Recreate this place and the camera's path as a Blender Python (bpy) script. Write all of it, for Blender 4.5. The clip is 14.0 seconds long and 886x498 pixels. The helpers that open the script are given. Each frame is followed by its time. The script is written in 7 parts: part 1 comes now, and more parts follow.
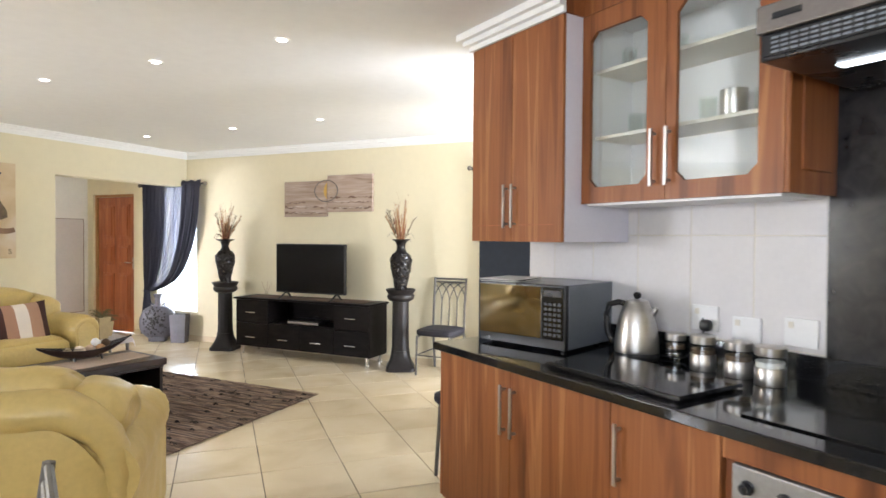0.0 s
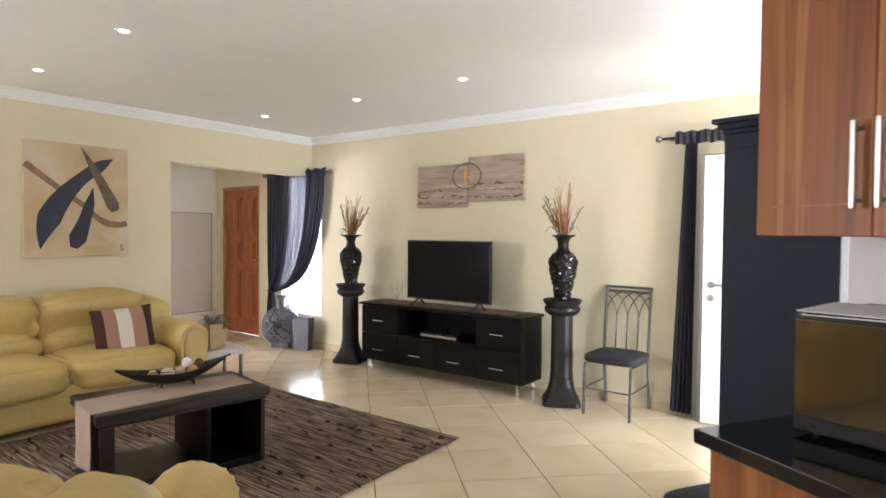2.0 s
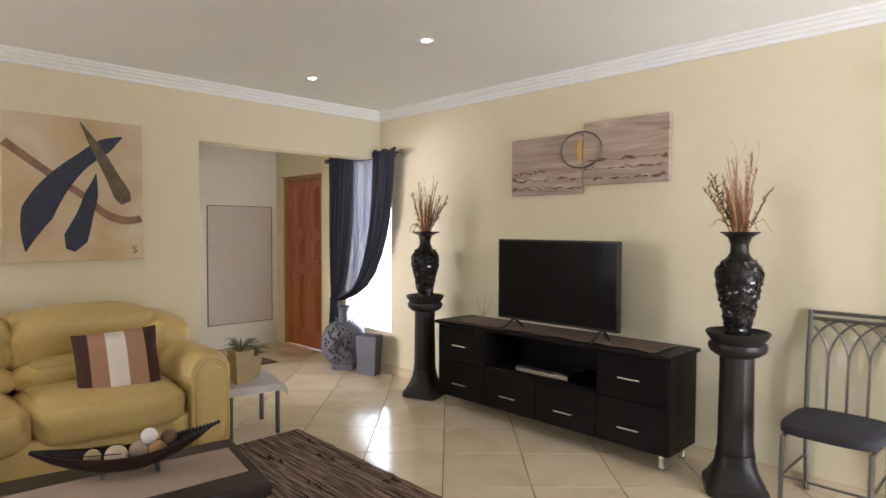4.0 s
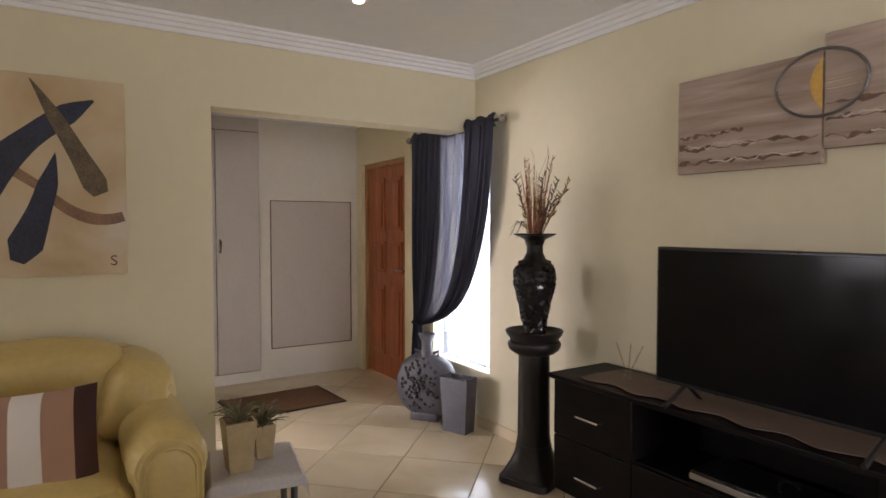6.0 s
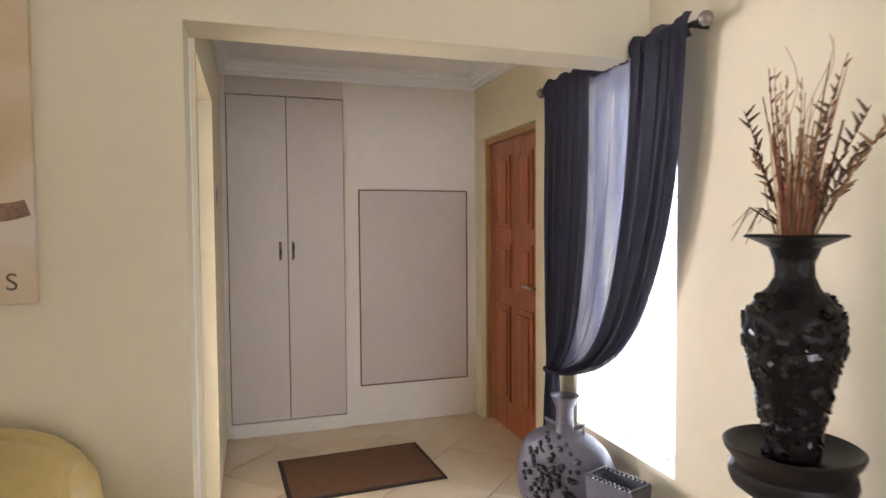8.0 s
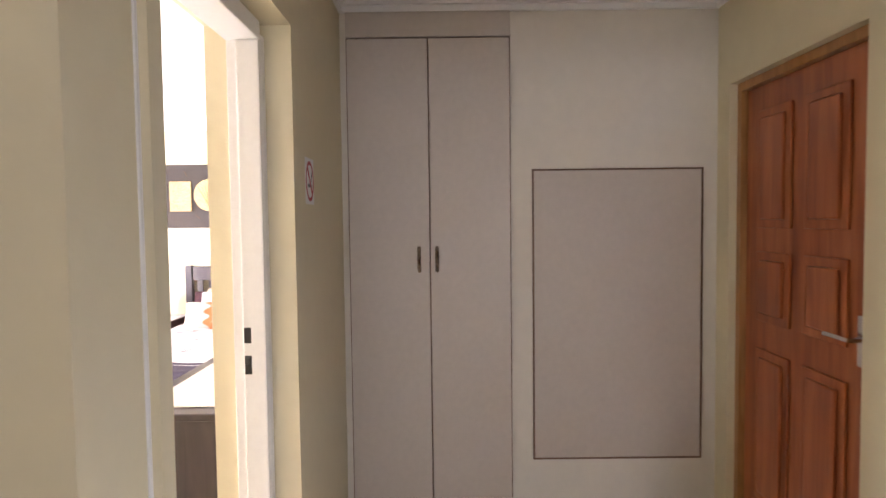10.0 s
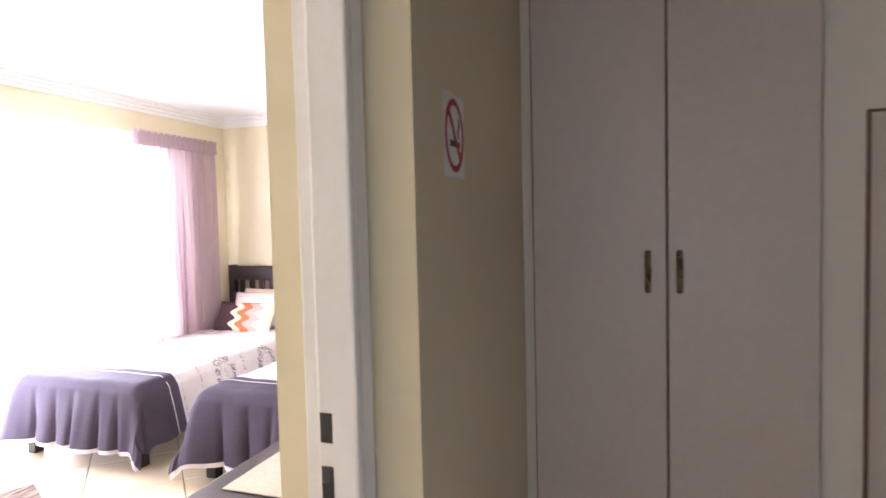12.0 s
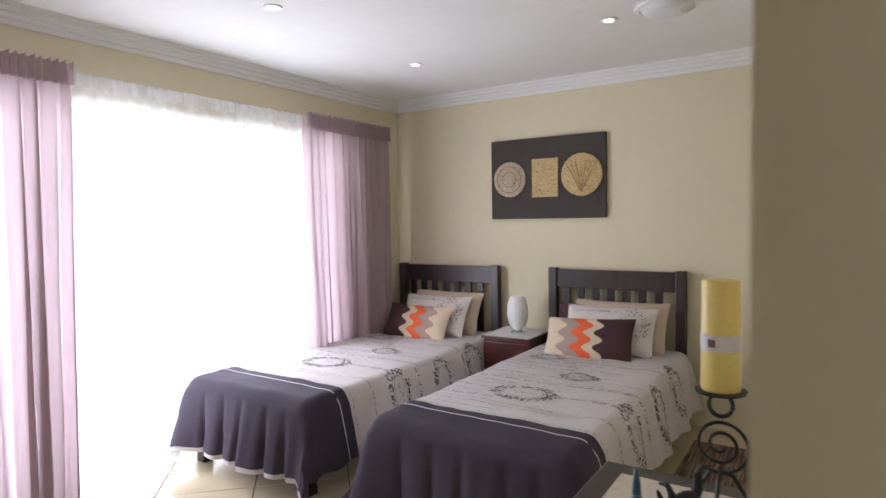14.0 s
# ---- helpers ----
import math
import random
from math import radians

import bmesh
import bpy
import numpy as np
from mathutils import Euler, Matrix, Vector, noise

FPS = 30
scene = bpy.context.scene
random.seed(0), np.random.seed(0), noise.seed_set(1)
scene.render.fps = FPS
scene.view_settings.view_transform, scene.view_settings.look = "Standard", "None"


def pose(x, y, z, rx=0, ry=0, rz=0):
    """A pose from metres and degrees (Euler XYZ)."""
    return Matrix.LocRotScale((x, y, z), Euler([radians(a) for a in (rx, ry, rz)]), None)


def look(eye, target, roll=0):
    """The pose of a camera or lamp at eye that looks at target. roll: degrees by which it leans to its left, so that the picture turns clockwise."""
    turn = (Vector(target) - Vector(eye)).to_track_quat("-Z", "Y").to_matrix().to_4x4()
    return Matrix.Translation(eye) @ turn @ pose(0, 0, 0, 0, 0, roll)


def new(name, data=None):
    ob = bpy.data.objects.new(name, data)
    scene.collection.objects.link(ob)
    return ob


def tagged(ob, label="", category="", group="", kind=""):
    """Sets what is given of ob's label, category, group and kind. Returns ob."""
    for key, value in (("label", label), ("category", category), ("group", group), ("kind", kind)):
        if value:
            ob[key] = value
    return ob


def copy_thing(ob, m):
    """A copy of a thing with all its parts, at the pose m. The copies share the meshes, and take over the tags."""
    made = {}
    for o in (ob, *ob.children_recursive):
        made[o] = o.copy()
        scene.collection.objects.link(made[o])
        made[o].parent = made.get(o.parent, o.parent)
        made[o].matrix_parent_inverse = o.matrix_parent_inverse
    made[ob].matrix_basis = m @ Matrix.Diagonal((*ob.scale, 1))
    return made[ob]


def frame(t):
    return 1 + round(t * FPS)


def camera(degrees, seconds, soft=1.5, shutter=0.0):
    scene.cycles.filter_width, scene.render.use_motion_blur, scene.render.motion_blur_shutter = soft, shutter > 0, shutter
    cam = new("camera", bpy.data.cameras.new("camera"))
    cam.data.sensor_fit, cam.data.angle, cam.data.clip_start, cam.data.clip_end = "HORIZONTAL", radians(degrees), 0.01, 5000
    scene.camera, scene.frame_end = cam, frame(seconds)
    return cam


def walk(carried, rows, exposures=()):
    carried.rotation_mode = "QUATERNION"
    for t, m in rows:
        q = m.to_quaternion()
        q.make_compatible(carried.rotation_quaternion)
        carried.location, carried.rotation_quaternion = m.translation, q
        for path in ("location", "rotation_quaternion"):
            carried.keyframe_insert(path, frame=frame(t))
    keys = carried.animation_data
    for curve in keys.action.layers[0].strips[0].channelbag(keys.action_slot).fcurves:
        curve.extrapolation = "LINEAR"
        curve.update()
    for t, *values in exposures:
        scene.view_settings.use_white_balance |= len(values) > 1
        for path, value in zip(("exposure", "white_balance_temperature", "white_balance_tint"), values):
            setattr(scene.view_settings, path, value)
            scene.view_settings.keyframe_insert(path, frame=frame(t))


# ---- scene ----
cam = camera(73.0, 14.0, soft=1.5, shutter=0.3)
PATH = [
    (0, (1.669, 0.142, 1.451), (0.837, 1.96, 1.411), 0.4),
    (0.5, (1.463, 0.432, 1.452), (0.524, 2.198, 1.408), 0.5),
    (1, (1.244, 0.704, 1.422), (0.209, 2.415, 1.375), 0.6),
    (1.5, (0.995, 0.999, 1.42), (-0.133, 2.65, 1.37), 0.5),
    (2, (0.754, 1.246, 1.43), (-0.446, 2.845, 1.377), 0.5),
    (2.5, (0.508, 1.512, 1.435), (-0.744, 3.071, 1.372), 0.4),
    (3, (0.258, 1.806, 1.435), (-1.053, 3.315, 1.367), 0.4),
    (5.5, (-1.132, 3.402, 1.447), (-2.753, 4.571, 1.373), 0.0),
    (6, (-1.456, 3.681, 1.447), (-3.144, 4.75, 1.37), -0.0),
    (6.5, (-1.789, 3.952, 1.438), (-3.528, 4.935, 1.358), -0.1),
    (7, (-2.131, 4.19, 1.433), (-3.932, 5.056, 1.355), -0.2),
    (7.5, (-2.497, 4.394, 1.437), (-4.359, 5.122, 1.359), -0.2),
    (8, (-2.838, 4.596, 1.435), (-4.742, 5.202, 1.354), -0.4),
    (8.5, (-3.2, 4.761, 1.436), (-5.149, 5.203, 1.351), -0.5),
    (9, (-3.565, 4.837, 1.452), (-5.542, 5.13, 1.367), -0.5),
    (11.5, (-4.985, 4.913, 1.432), (-6.923, 4.431, 1.329), -1.3),
    (12, (-5.226, 4.77, 1.43), (-7.117, 4.128, 1.331), -1.4),
    (12.5, (-5.432, 4.626, 1.411), (-7.264, 3.829, 1.316), -1.4),
    (13, (-5.609, 4.473, 1.412), (-7.377, 3.543, 1.317), -1.7),
    (13.5, (-5.699, 4.341, 1.406), (-7.415, 3.299, 1.312), -1.4),
    (14, (-5.815, 4.165, 1.405), (-7.496, 3.065, 1.31), -0.9),
]
walk(cam, [(t, look(eye, target, roll)) for t, eye, target, roll in PATH],
     exposures=[(0.0, 0.70, 6250, 16), (1.5, 0.30, 6300, 18), (3.0, 0.52, 6300, 18), (5.4, -0.55, 6650, 24), (7.5, -0.05, 6480, 25), (8.5, 0.2, 6380, 25), (9.0, -0.02, 6540, 27), (11.4, -0.30, 6280, 26), (12.0, -0.72, 6120, 25), (12.6, -1.5, 6120, 23), (13.2, -2.15, 6080, 20), (14.0, -2.58, 6100, 18)])

# ---------------------------------------------------------------- light
world = bpy.data.worlds.new("world")
scene.world = world
world.use_nodes = True
wn = world.node_tree.nodes
sky = wn.new("ShaderNodeTexSky")
sky.sky_type = "NISHITA"
sky.sun_disc = False
sky.sun_elevation, sky.sun_rotation = radians(46), radians(129)
world.node_tree.links.new(sky.outputs[0], wn["Background"].inputs[0])
wn["Background"].inputs[1].default_value = 0.12

sun_data = bpy.data.lights.new("sun", "SUN")
sun_data.energy, sun_data.angle, sun_data.color = 5.0, radians(0.5), (1.0, 0.95, 0.87)
sun = new("sun", sun_data)
sun.matrix_world = look((0.55, -0.45, 6.75), (0, 0, 6))


def window_light(name, eye, target, w, h, watts, color=(0.93, 0.97, 1.0)):
    d = bpy.data.lights.new(name, "AREA")
    d.shape, d.size, d.size_y, d.energy, d.color = "RECTANGLE", w, h, watts, color
    o = new(name, d)
    o.matrix_world = look(eye, target)
    return o


# East fill at an assumed opening out of view, added to brighten the ceiling.
window_light("fill_light_east", (2.95, 5.0, 1.15), (0.0, 5.0, 1.65), 1.9, 2.0, 245, (0.90, 0.96, 1.0))
window_light("sky_light_west", (-4.95, -0.45, 1.58), (0.0, 2.6, 3.4), 0.75, 1.06, 100)
# Kitchen fill at an assumed, unseen window, tilted up to spare the base cabinets.
window_light("fill_light_kitchen", (1.3, -0.95, 1.71), (1.3, 3.0, 4.2), 1.9, 0.8, 40, (0.88, 0.95, 1.0))
window_light("sky_light_bedroom", (-7.75, 0.78, 1.03), (-7.75, 3.0, 1.03), 3.1, 1.9, 960)
window_light("sky_light_hall", (-5.2, 6.45, 1.25), (-5.2, 4.0, 1.15), 0.8, 1.75, 64, (0.88, 0.95, 1.0))

# ---------------------------------------------------------------- materials


def nodes_of(m):
    return m.node_tree.nodes, m.node_tree.links


def plain(name, color, rough=0.5, metal=0.0, vary=0.06, scale=6.0, bump=0.0, bump_scale=60.0, spec=0.5, stretch=(1, 1, 1), coat=0.0, sheen=0.0, alpha=1.0):
    """Principled surface: base colour varied by two scales of noise, fine relief."""
    m = bpy.data.materials.new(name)
    m.use_nodes = True
    n, l = nodes_of(m)
    p = n["Principled BSDF"]
    p.inputs["Roughness"].default_value, p.inputs["Metallic"].default_value = rough, metal
    p.inputs["Specular IOR Level"].default_value = spec
    p.inputs["Coat Weight"].default_value = coat
    p.inputs["Sheen Weight"].default_value = sheen
    tc, mp = n.new("ShaderNodeTexCoord"), n.new("ShaderNodeMapping")
    mp.inputs["Scale"].default_value = stretch
    l.new(tc.outputs["Object"], mp.inputs[0])
    a, b = n.new("ShaderNodeTexNoise"), n.new("ShaderNodeTexNoise")
    a.inputs["Scale"].default_value, b.inputs["Scale"].default_value = scale, scale * 11
    a.inputs["Detail"].default_value, b.inputs["Detail"].default_value = 4, 3
    l.new(mp.outputs[0], a.inputs[0]), l.new(mp.outputs[0], b.inputs[0])
    add = n.new("ShaderNodeMath")
    add.operation = "ADD"
    l.new(a.outputs[0], add.inputs[0]), l.new(b.outputs[0], add.inputs[1])
    mr = n.new("ShaderNodeMapRange")
    mr.inputs[1].default_value, mr.inputs[2].default_value = 0.6, 1.4
    mr.inputs[3].default_value, mr.inputs[4].default_value = 1 - vary * 2, 1 + vary * 2
    l.new(add.outputs[0], mr.inputs[0])
    mix = n.new("ShaderNodeVectorMath")
    mix.operation = "SCALE"
    mix.inputs[0].default_value = color
    l.new(mr.outputs[0], mix.inputs["Scale"])
    l.new(mix.outputs[0], p.inputs["Base Color"])
    rr = n.new("ShaderNodeMapRange")
    rr.inputs[1].default_value, rr.inputs[2].default_value = 0.3, 0.7
    rr.inputs[3].default_value, rr.inputs[4].default_value = max(rough - 0.06, 0.02), min(rough + 0.06, 1)
    l.new(a.outputs[0], rr.inputs[0]), l.new(rr.outputs[0], p.inputs["Roughness"])
    if bump:
        c, bp = n.new("ShaderNodeTexNoise"), n.new("ShaderNodeBump")
        c.inputs["Scale"].default_value, c.inputs["Detail"].default_value = bump_scale, 5
        bp.inputs["Strength"].default_value, bp.inputs["Distance"].default_value = bump, 0.004
        l.new(mp.outputs[0], c.inputs[0]), l.new(c.outputs[0], bp.inputs["Height"]), l.new(bp.outputs[0], p.inputs["Normal"])
    if alpha < 1:
        p.inputs["Alpha"].default_value = alpha
    return m


def ramp_material(name, stops, rough, stretch, scale=3.0, warp=1.2, detail=8, bump=0.15, coat=0.0, random_shift=True, spec=0.5):
    """Grained surface: warped noise through a colour ramp, shifted from piece to piece."""
    m = bpy.data.materials.new(name)
    m.use_nodes = True
    n, l = nodes_of(m)
    p = n["Principled BSDF"]
    p.inputs["Roughness"].default_value, p.inputs["Coat Weight"].default_value = rough, coat
    p.inputs["Specular IOR Level"].default_value = spec
    tc, mp, oi = n.new("ShaderNodeTexCoord"), n.new("ShaderNodeMapping"), n.new("ShaderNodeObjectInfo")
    mp.inputs["Scale"].default_value = stretch
    l.new(tc.outputs["Object"], mp.inputs[0])
    if random_shift:
        sc = n.new("ShaderNodeVectorMath")
        sc.operation = "SCALE"
        sc.inputs[0].default_value = (17.0, 31.0, 23.0)
        l.new(oi.outputs["Random"], sc.inputs["Scale"]), l.new(sc.outputs[0], mp.inputs["Location"])
    a = n.new("ShaderNodeTexNoise")
    a.inputs["Scale"].default_value, a.inputs["Detail"].default_value, a.inputs["Distortion"].default_value = scale, detail, warp
    l.new(mp.outputs[0], a.inputs[0])
    r = n.new("ShaderNodeValToRGB")
    while len(r.color_ramp.elements) < len(stops):
        r.color_ramp.elements.new(0.5)
    for e, (at, c) in zip(r.color_ramp.elements, stops):
        e.position, e.color = at, (*c, 1)
    l.new(a.outputs[0], r.inputs[0]), l.new(r.outputs[0], p.inputs["Base Color"])
    bp = n.new("ShaderNodeBump")
    bp.inputs["Strength"].default_value, bp.inputs["Distance"].default_value = bump, 0.003
    l.new(a.outputs[0], bp.inputs["Height"]), l.new(bp.outputs[0], p.inputs["Normal"])
    return m


def glass(name, tint=(1, 1, 1), rough=0.0, clear=0.85):
    m = bpy.data.materials.new(name)
    m.use_nodes = True
    n, l = nodes_of(m)
    n.remove(n["Principled BSDF"])
    t, g, mx = n.new("ShaderNodeBsdfTransparent"), n.new("ShaderNodeBsdfGlossy"), n.new("ShaderNodeMixShader")
    t.inputs[0].default_value = (*tint, 1)
    g.inputs["Roughness"].default_value = rough
    mx.inputs[0].default_value = 1 - clear
    l.new(t.outputs[0], mx.inputs[1]), l.new(g.outputs[0], mx.inputs[2])
    l.new(mx.outputs[0], n["Material Output"].inputs[0])
    return m


def sheer(name, color, opaque, translucent=0.5, spread=0.08):
    """Thin woven cloth: part see-through, part diffuse, part light let through."""
    m = bpy.data.materials.new(name)
    m.use_nodes = True
    n, l = nodes_of(m)
    n.remove(n["Principled BSDF"])
    t, d, tl = n.new("ShaderNodeBsdfTransparent"), n.new("ShaderNodeBsdfDiffuse"), n.new("ShaderNodeBsdfTranslucent")
    m1, m2 = n.new("ShaderNodeMixShader"), n.new("ShaderNodeMixShader")
    tc, nz, mr = n.new("ShaderNodeTexCoord"), n.new("ShaderNodeTexNoise"), n.new("ShaderNodeMapRange")
    nz.inputs["Scale"].default_value = 9
    l.new(tc.outputs["Object"], nz.inputs[0]), l.new(nz.outputs[0], mr.inputs[0])
    mr.inputs[1].default_value, mr.inputs[2].default_value = 0.3, 0.7
    mr.inputs[3].default_value, mr.inputs[4].default_value = max(opaque - spread, 0), min(opaque + spread, 1)
    d.inputs[0].default_value = tl.inputs[0].default_value = (*color, 1)
    m1.inputs[0].default_value = translucent
    l.new(d.outputs[0], m1.inputs[1]), l.new(tl.outputs[0], m1.inputs[2])
    l.new(mr.outputs[0], m2.inputs[0]), l.new(t.outputs[0], m2.inputs[1]), l.new(m1.outputs[0], m2.inputs[2])
    l.new(m2.outputs[0], n["Material Output"].inputs[0])
    return m


def lamp_glow(name, color, strength):
    m = bpy.data.materials.new(name)
    m.use_nodes = True
    p = m.node_tree.nodes["Principled BSDF"]
    p.inputs["Emission Color"].default_value, p.inputs["Emission Strength"].default_value = (*color, 1), strength
    return m


def banded(name, colors, scale, axis, rough=0.85, wave=0.0, bump=0.3):
    """Stripes of woven or stitched cloth along one axis of the object, in even widths."""
    m = bpy.data.materials.new(name)
    m.use_nodes = True
    n, l = nodes_of(m)
    p = n["Principled BSDF"]
    p.inputs["Roughness"].default_value = rough
    tc, sp = n.new("ShaderNodeTexCoord"), n.new("ShaderNodeSeparateXYZ")
    l.new(tc.outputs["Object"], sp.inputs[0])
    mu = n.new("ShaderNodeMath")
    mu.operation = "MULTIPLY_ADD"
    mu.inputs[1].default_value, mu.inputs[2].default_value = scale, 0.5
    l.new(sp.outputs[axis], mu.inputs[0])
    src = mu.outputs[0]
    if wave:
        tri, ab = n.new("ShaderNodeMath"), n.new("ShaderNodeMath")
        tri.operation, ab.operation = "MULTIPLY", "SINE"
        tri.inputs[1].default_value = 62.0
        l.new(sp.outputs[1 if axis == 0 else 0], tri.inputs[0]), l.new(tri.outputs[0], ab.inputs[0])
        ad = n.new("ShaderNodeMath")
        ad.operation = "MULTIPLY_ADD"
        ad.inputs[1].default_value = wave
        l.new(ab.outputs[0], ad.inputs[0]), l.new(src, ad.inputs[2])
        src = ad.outputs[0]
    r = n.new("ShaderNodeValToRGB")
    r.color_ramp.interpolation = "CONSTANT"
    while len(r.color_ramp.elements) < len(colors):
        r.color_ramp.elements.new(0.5)
    for e, (at, c) in zip(r.color_ramp.elements, colors):
        e.position, e.color = at, (*c, 1)
    l.new(src, r.inputs[0]), l.new(r.outputs[0], p.inputs["Base Color"])
    nz, bp = n.new("ShaderNodeTexNoise"), n.new("ShaderNodeBump")
    nz.inputs["Scale"].default_value = 220
    bp.inputs["Strength"].default_value, bp.inputs["Distance"].default_value = bump, 0.003
    l.new(tc.outputs["Object"], nz.inputs[0]), l.new(nz.outputs[0], bp.inputs["Height"]), l.new(bp.outputs[0], p.inputs["Normal"])
    return m


WALL = plain("cream_paint", (0.70, 0.635, 0.455), 0.62, vary=0.014, scale=1.3, bump=0.12, bump_scale=90, spec=0.35)
WHITE_WALL = plain("hall_white_paint", (0.72, 0.68, 0.60), 0.6, vary=0.02, scale=1.5, bump=0.08, bump_scale=90, spec=0.3)
CEIL = plain("ceiling_white", (0.80, 0.80, 0.79), 0.8, vary=0.015, scale=1.1, bump=0.06, bump_scale=120, spec=0.2)
CORNICE = plain("cornice_white", (0.82, 0.82, 0.81), 0.55, vary=0.01, spec=0.3)
WHITE = plain("white_enamel", (0.80, 0.80, 0.80), 0.35, vary=0.015)
GROUT = plain("grout", (0.19, 0.155, 0.115), 0.9, vary=0.1, scale=3)
TILE = ramp_material("ceramic_tile", [(0.25, (0.56, 0.45, 0.29)), (0.5, (0.66, 0.55, 0.38)), (0.8, (0.72, 0.62, 0.46))], 0.16, (1, 1, 1), scale=2.2, warp=0.6, bump=0.02, spec=0.5)
KWOOD = ramp_material("walnut_veneer", [(0.28, (0.105, 0.031, 0.011)), (0.40, (0.20, 0.066, 0.022)), (0.50, (0.29, 0.103, 0.034)), (0.58, (0.255, 0.088, 0.030)), (0.66, (0.40, 0.165, 0.060)), (0.76, (0.215, 0.070, 0.024))], 0.40, (9, 9, 0.40), scale=1.5, warp=0.8, detail=9, bump=0.02, spec=0.32)
DOORWOOD = ramp_material("meranti_wood", [(0.25, (0.22, 0.055, 0.018)), (0.5, (0.36, 0.10, 0.032)), (0.75, (0.46, 0.155, 0.052))], 0.36, (9, 9, 0.8), scale=2.5, warp=0.6, bump=0.06, coat=0.1)
FRAMEWOOD = ramp_material("varnished_frame_wood", [(0.3, (0.32, 0.15, 0.05)), (0.7, (0.45, 0.24, 0.09))], 0.4, (9, 9, 0.8), scale=2.5, bump=0.05)
TABLEWOOD = ramp_material("dark_brown_table_wood", [(0.3, (0.012, 0.0065, 0.005)), (0.55, (0.024, 0.013, 0.010)), (0.8, (0.042, 0.024, 0.018))], 0.36, (12, 3, 12), scale=2.0, warp=0.5, bump=0.04, spec=0.3)
DARKWOOD = ramp_material("espresso_wood", [(0.3, (0.0045, 0.0035, 0.0032)), (0.55, (0.008, 0.006, 0.0055)), (0.8, (0.012, 0.009, 0.008))], 0.40, (3, 12, 12), scale=2.0, warp=0.5, bump=0.03, spec=0.10)
BEDWOOD = ramp_material("dark_stained_pine", [(0.3, (0.018, 0.012, 0.013)), (0.7, (0.040, 0.026, 0.026))], 0.35, (8, 8, 1), scale=2.0, bump=0.04)
MAHOGANY = ramp_material("mahogany", [(0.3, (0.05, 0.012, 0.010)), (0.7, (0.10, 0.025, 0.020))], 0.3, (3, 10, 10), scale=2.0, bump=0.03)
NAVY = plain("dark_navy_lacquer", (0.011, 0.017, 0.028), 0.5, vary=0.12, scale=2.5, bump=0.02, spec=0.25)
GRANITE = ramp_material("black_granite", [(0.35, (0.006, 0.006, 0.007)), (0.62, (0.013, 0.013, 0.014)), (0.78, (0.05, 0.05, 0.05))], 0.07, (1, 1, 1), scale=160, warp=0, detail=2, bump=0.0, random_shift=False)
DARKTILE = ramp_material("dark_slate_tile", [(0.3, (0.012, 0.012, 0.014)), (0.7, (0.035, 0.034, 0.035))], 0.22, (1, 1, 1), scale=14, warp=0.8, bump=0.04)
WTILE = plain("white_glazed_tile", (0.70, 0.68, 0.685), 0.5, vary=0.02, scale=4, bump=0.02, bump_scale=20, spec=0.25)
LEATHER = plain("yellow_leather", (0.56, 0.415, 0.15), 0.40, vary=0.05, scale=3, bump=0.22, bump_scale=55, spec=0.5)
STEEL = plain("brushed_steel", (0.50, 0.48, 0.46), 0.34, metal=1.0, vary=0.05, stretch=(1, 1, 14))
CHROME = plain("chrome", (0.75, 0.75, 0.75), 0.12, metal=1.0, vary=0.02)
IRON = plain("pewter_iron", (0.16, 0.15, 0.14), 0.42, metal=0.85, vary=0.1, scale=20)
BLACKIRON = plain("wrought_iron", (0.02, 0.018, 0.017), 0.5, metal=0.5, vary=0.2, scale=20, bump=0.2)
BLACK = plain("black_plastic", (0.010, 0.010, 0.011), 0.3, vary=0.08)
SCREEN = plain("screen_glass", (0.006, 0.006, 0.007), 0.12, vary=0.02)
TVSCREEN = plain("matt_screen_panel", (0.006, 0.006, 0.007), 0.16, vary=0.02, spec=0.16)
OVENGLASS = plain("mirror_black_glass", (0.22, 0.185, 0.12), 0.05, metal=0.9, vary=0.01)
GREYBOX = plain("grey_enamel_sheet", (0.20, 0.22, 0.25), 0.35, metal=0.3, vary=0.03)
SEATCLOTH = plain("dark_seat_cloth", (0.022, 0.020, 0.026), 0.85, vary=0.15, scale=30, bump=0.3, bump_scale=250)
PLINTHBLACK = plain("painted_black_plaster", (0.016, 0.0125, 0.0115), 0.42, vary=0.2, scale=7, bump=0.12, bump_scale=25, spec=0.35)
VASEBLACK = plain("crusted_black_ceramic", (0.011, 0.009, 0.008), 0.38, vary=0.3, scale=30, bump=0.9, bump_scale=70, spec=0.22)
VASEGLOSS = plain("glossy_black_shard", (0.014, 0.011, 0.010), 0.18, vary=0.3, scale=30, spec=0.45)
VASEGREY = plain("grey_stone_ceramic", (0.085, 0.08, 0.095), 0.45, vary=0.2, scale=9, bump=0.3, bump_scale=60)
STRAW = plain("dried_reed", (0.34, 0.18, 0.075), 0.8, vary=0.25, scale=25)
STRAW_RED = plain("dried_red_reed", (0.24, 0.075, 0.035), 0.8, vary=0.25, scale=25)
STRAW_PALE = plain("bleached_grass", (0.46, 0.33, 0.18), 0.85, vary=0.2, scale=25)
STRAW_DARK = plain("dried_dark_seed_head", (0.11, 0.065, 0.035), 0.85, vary=0.3, scale=40)
CREAM = plain("cream_plastic", (0.70, 0.66, 0.58), 0.4, vary=0.02)
CUPBOARD = plain("cupboard_melamine", (0.55, 0.49, 0.43), 0.42, vary=0.025, scale=3, bump=0.03, bump_scale=150)
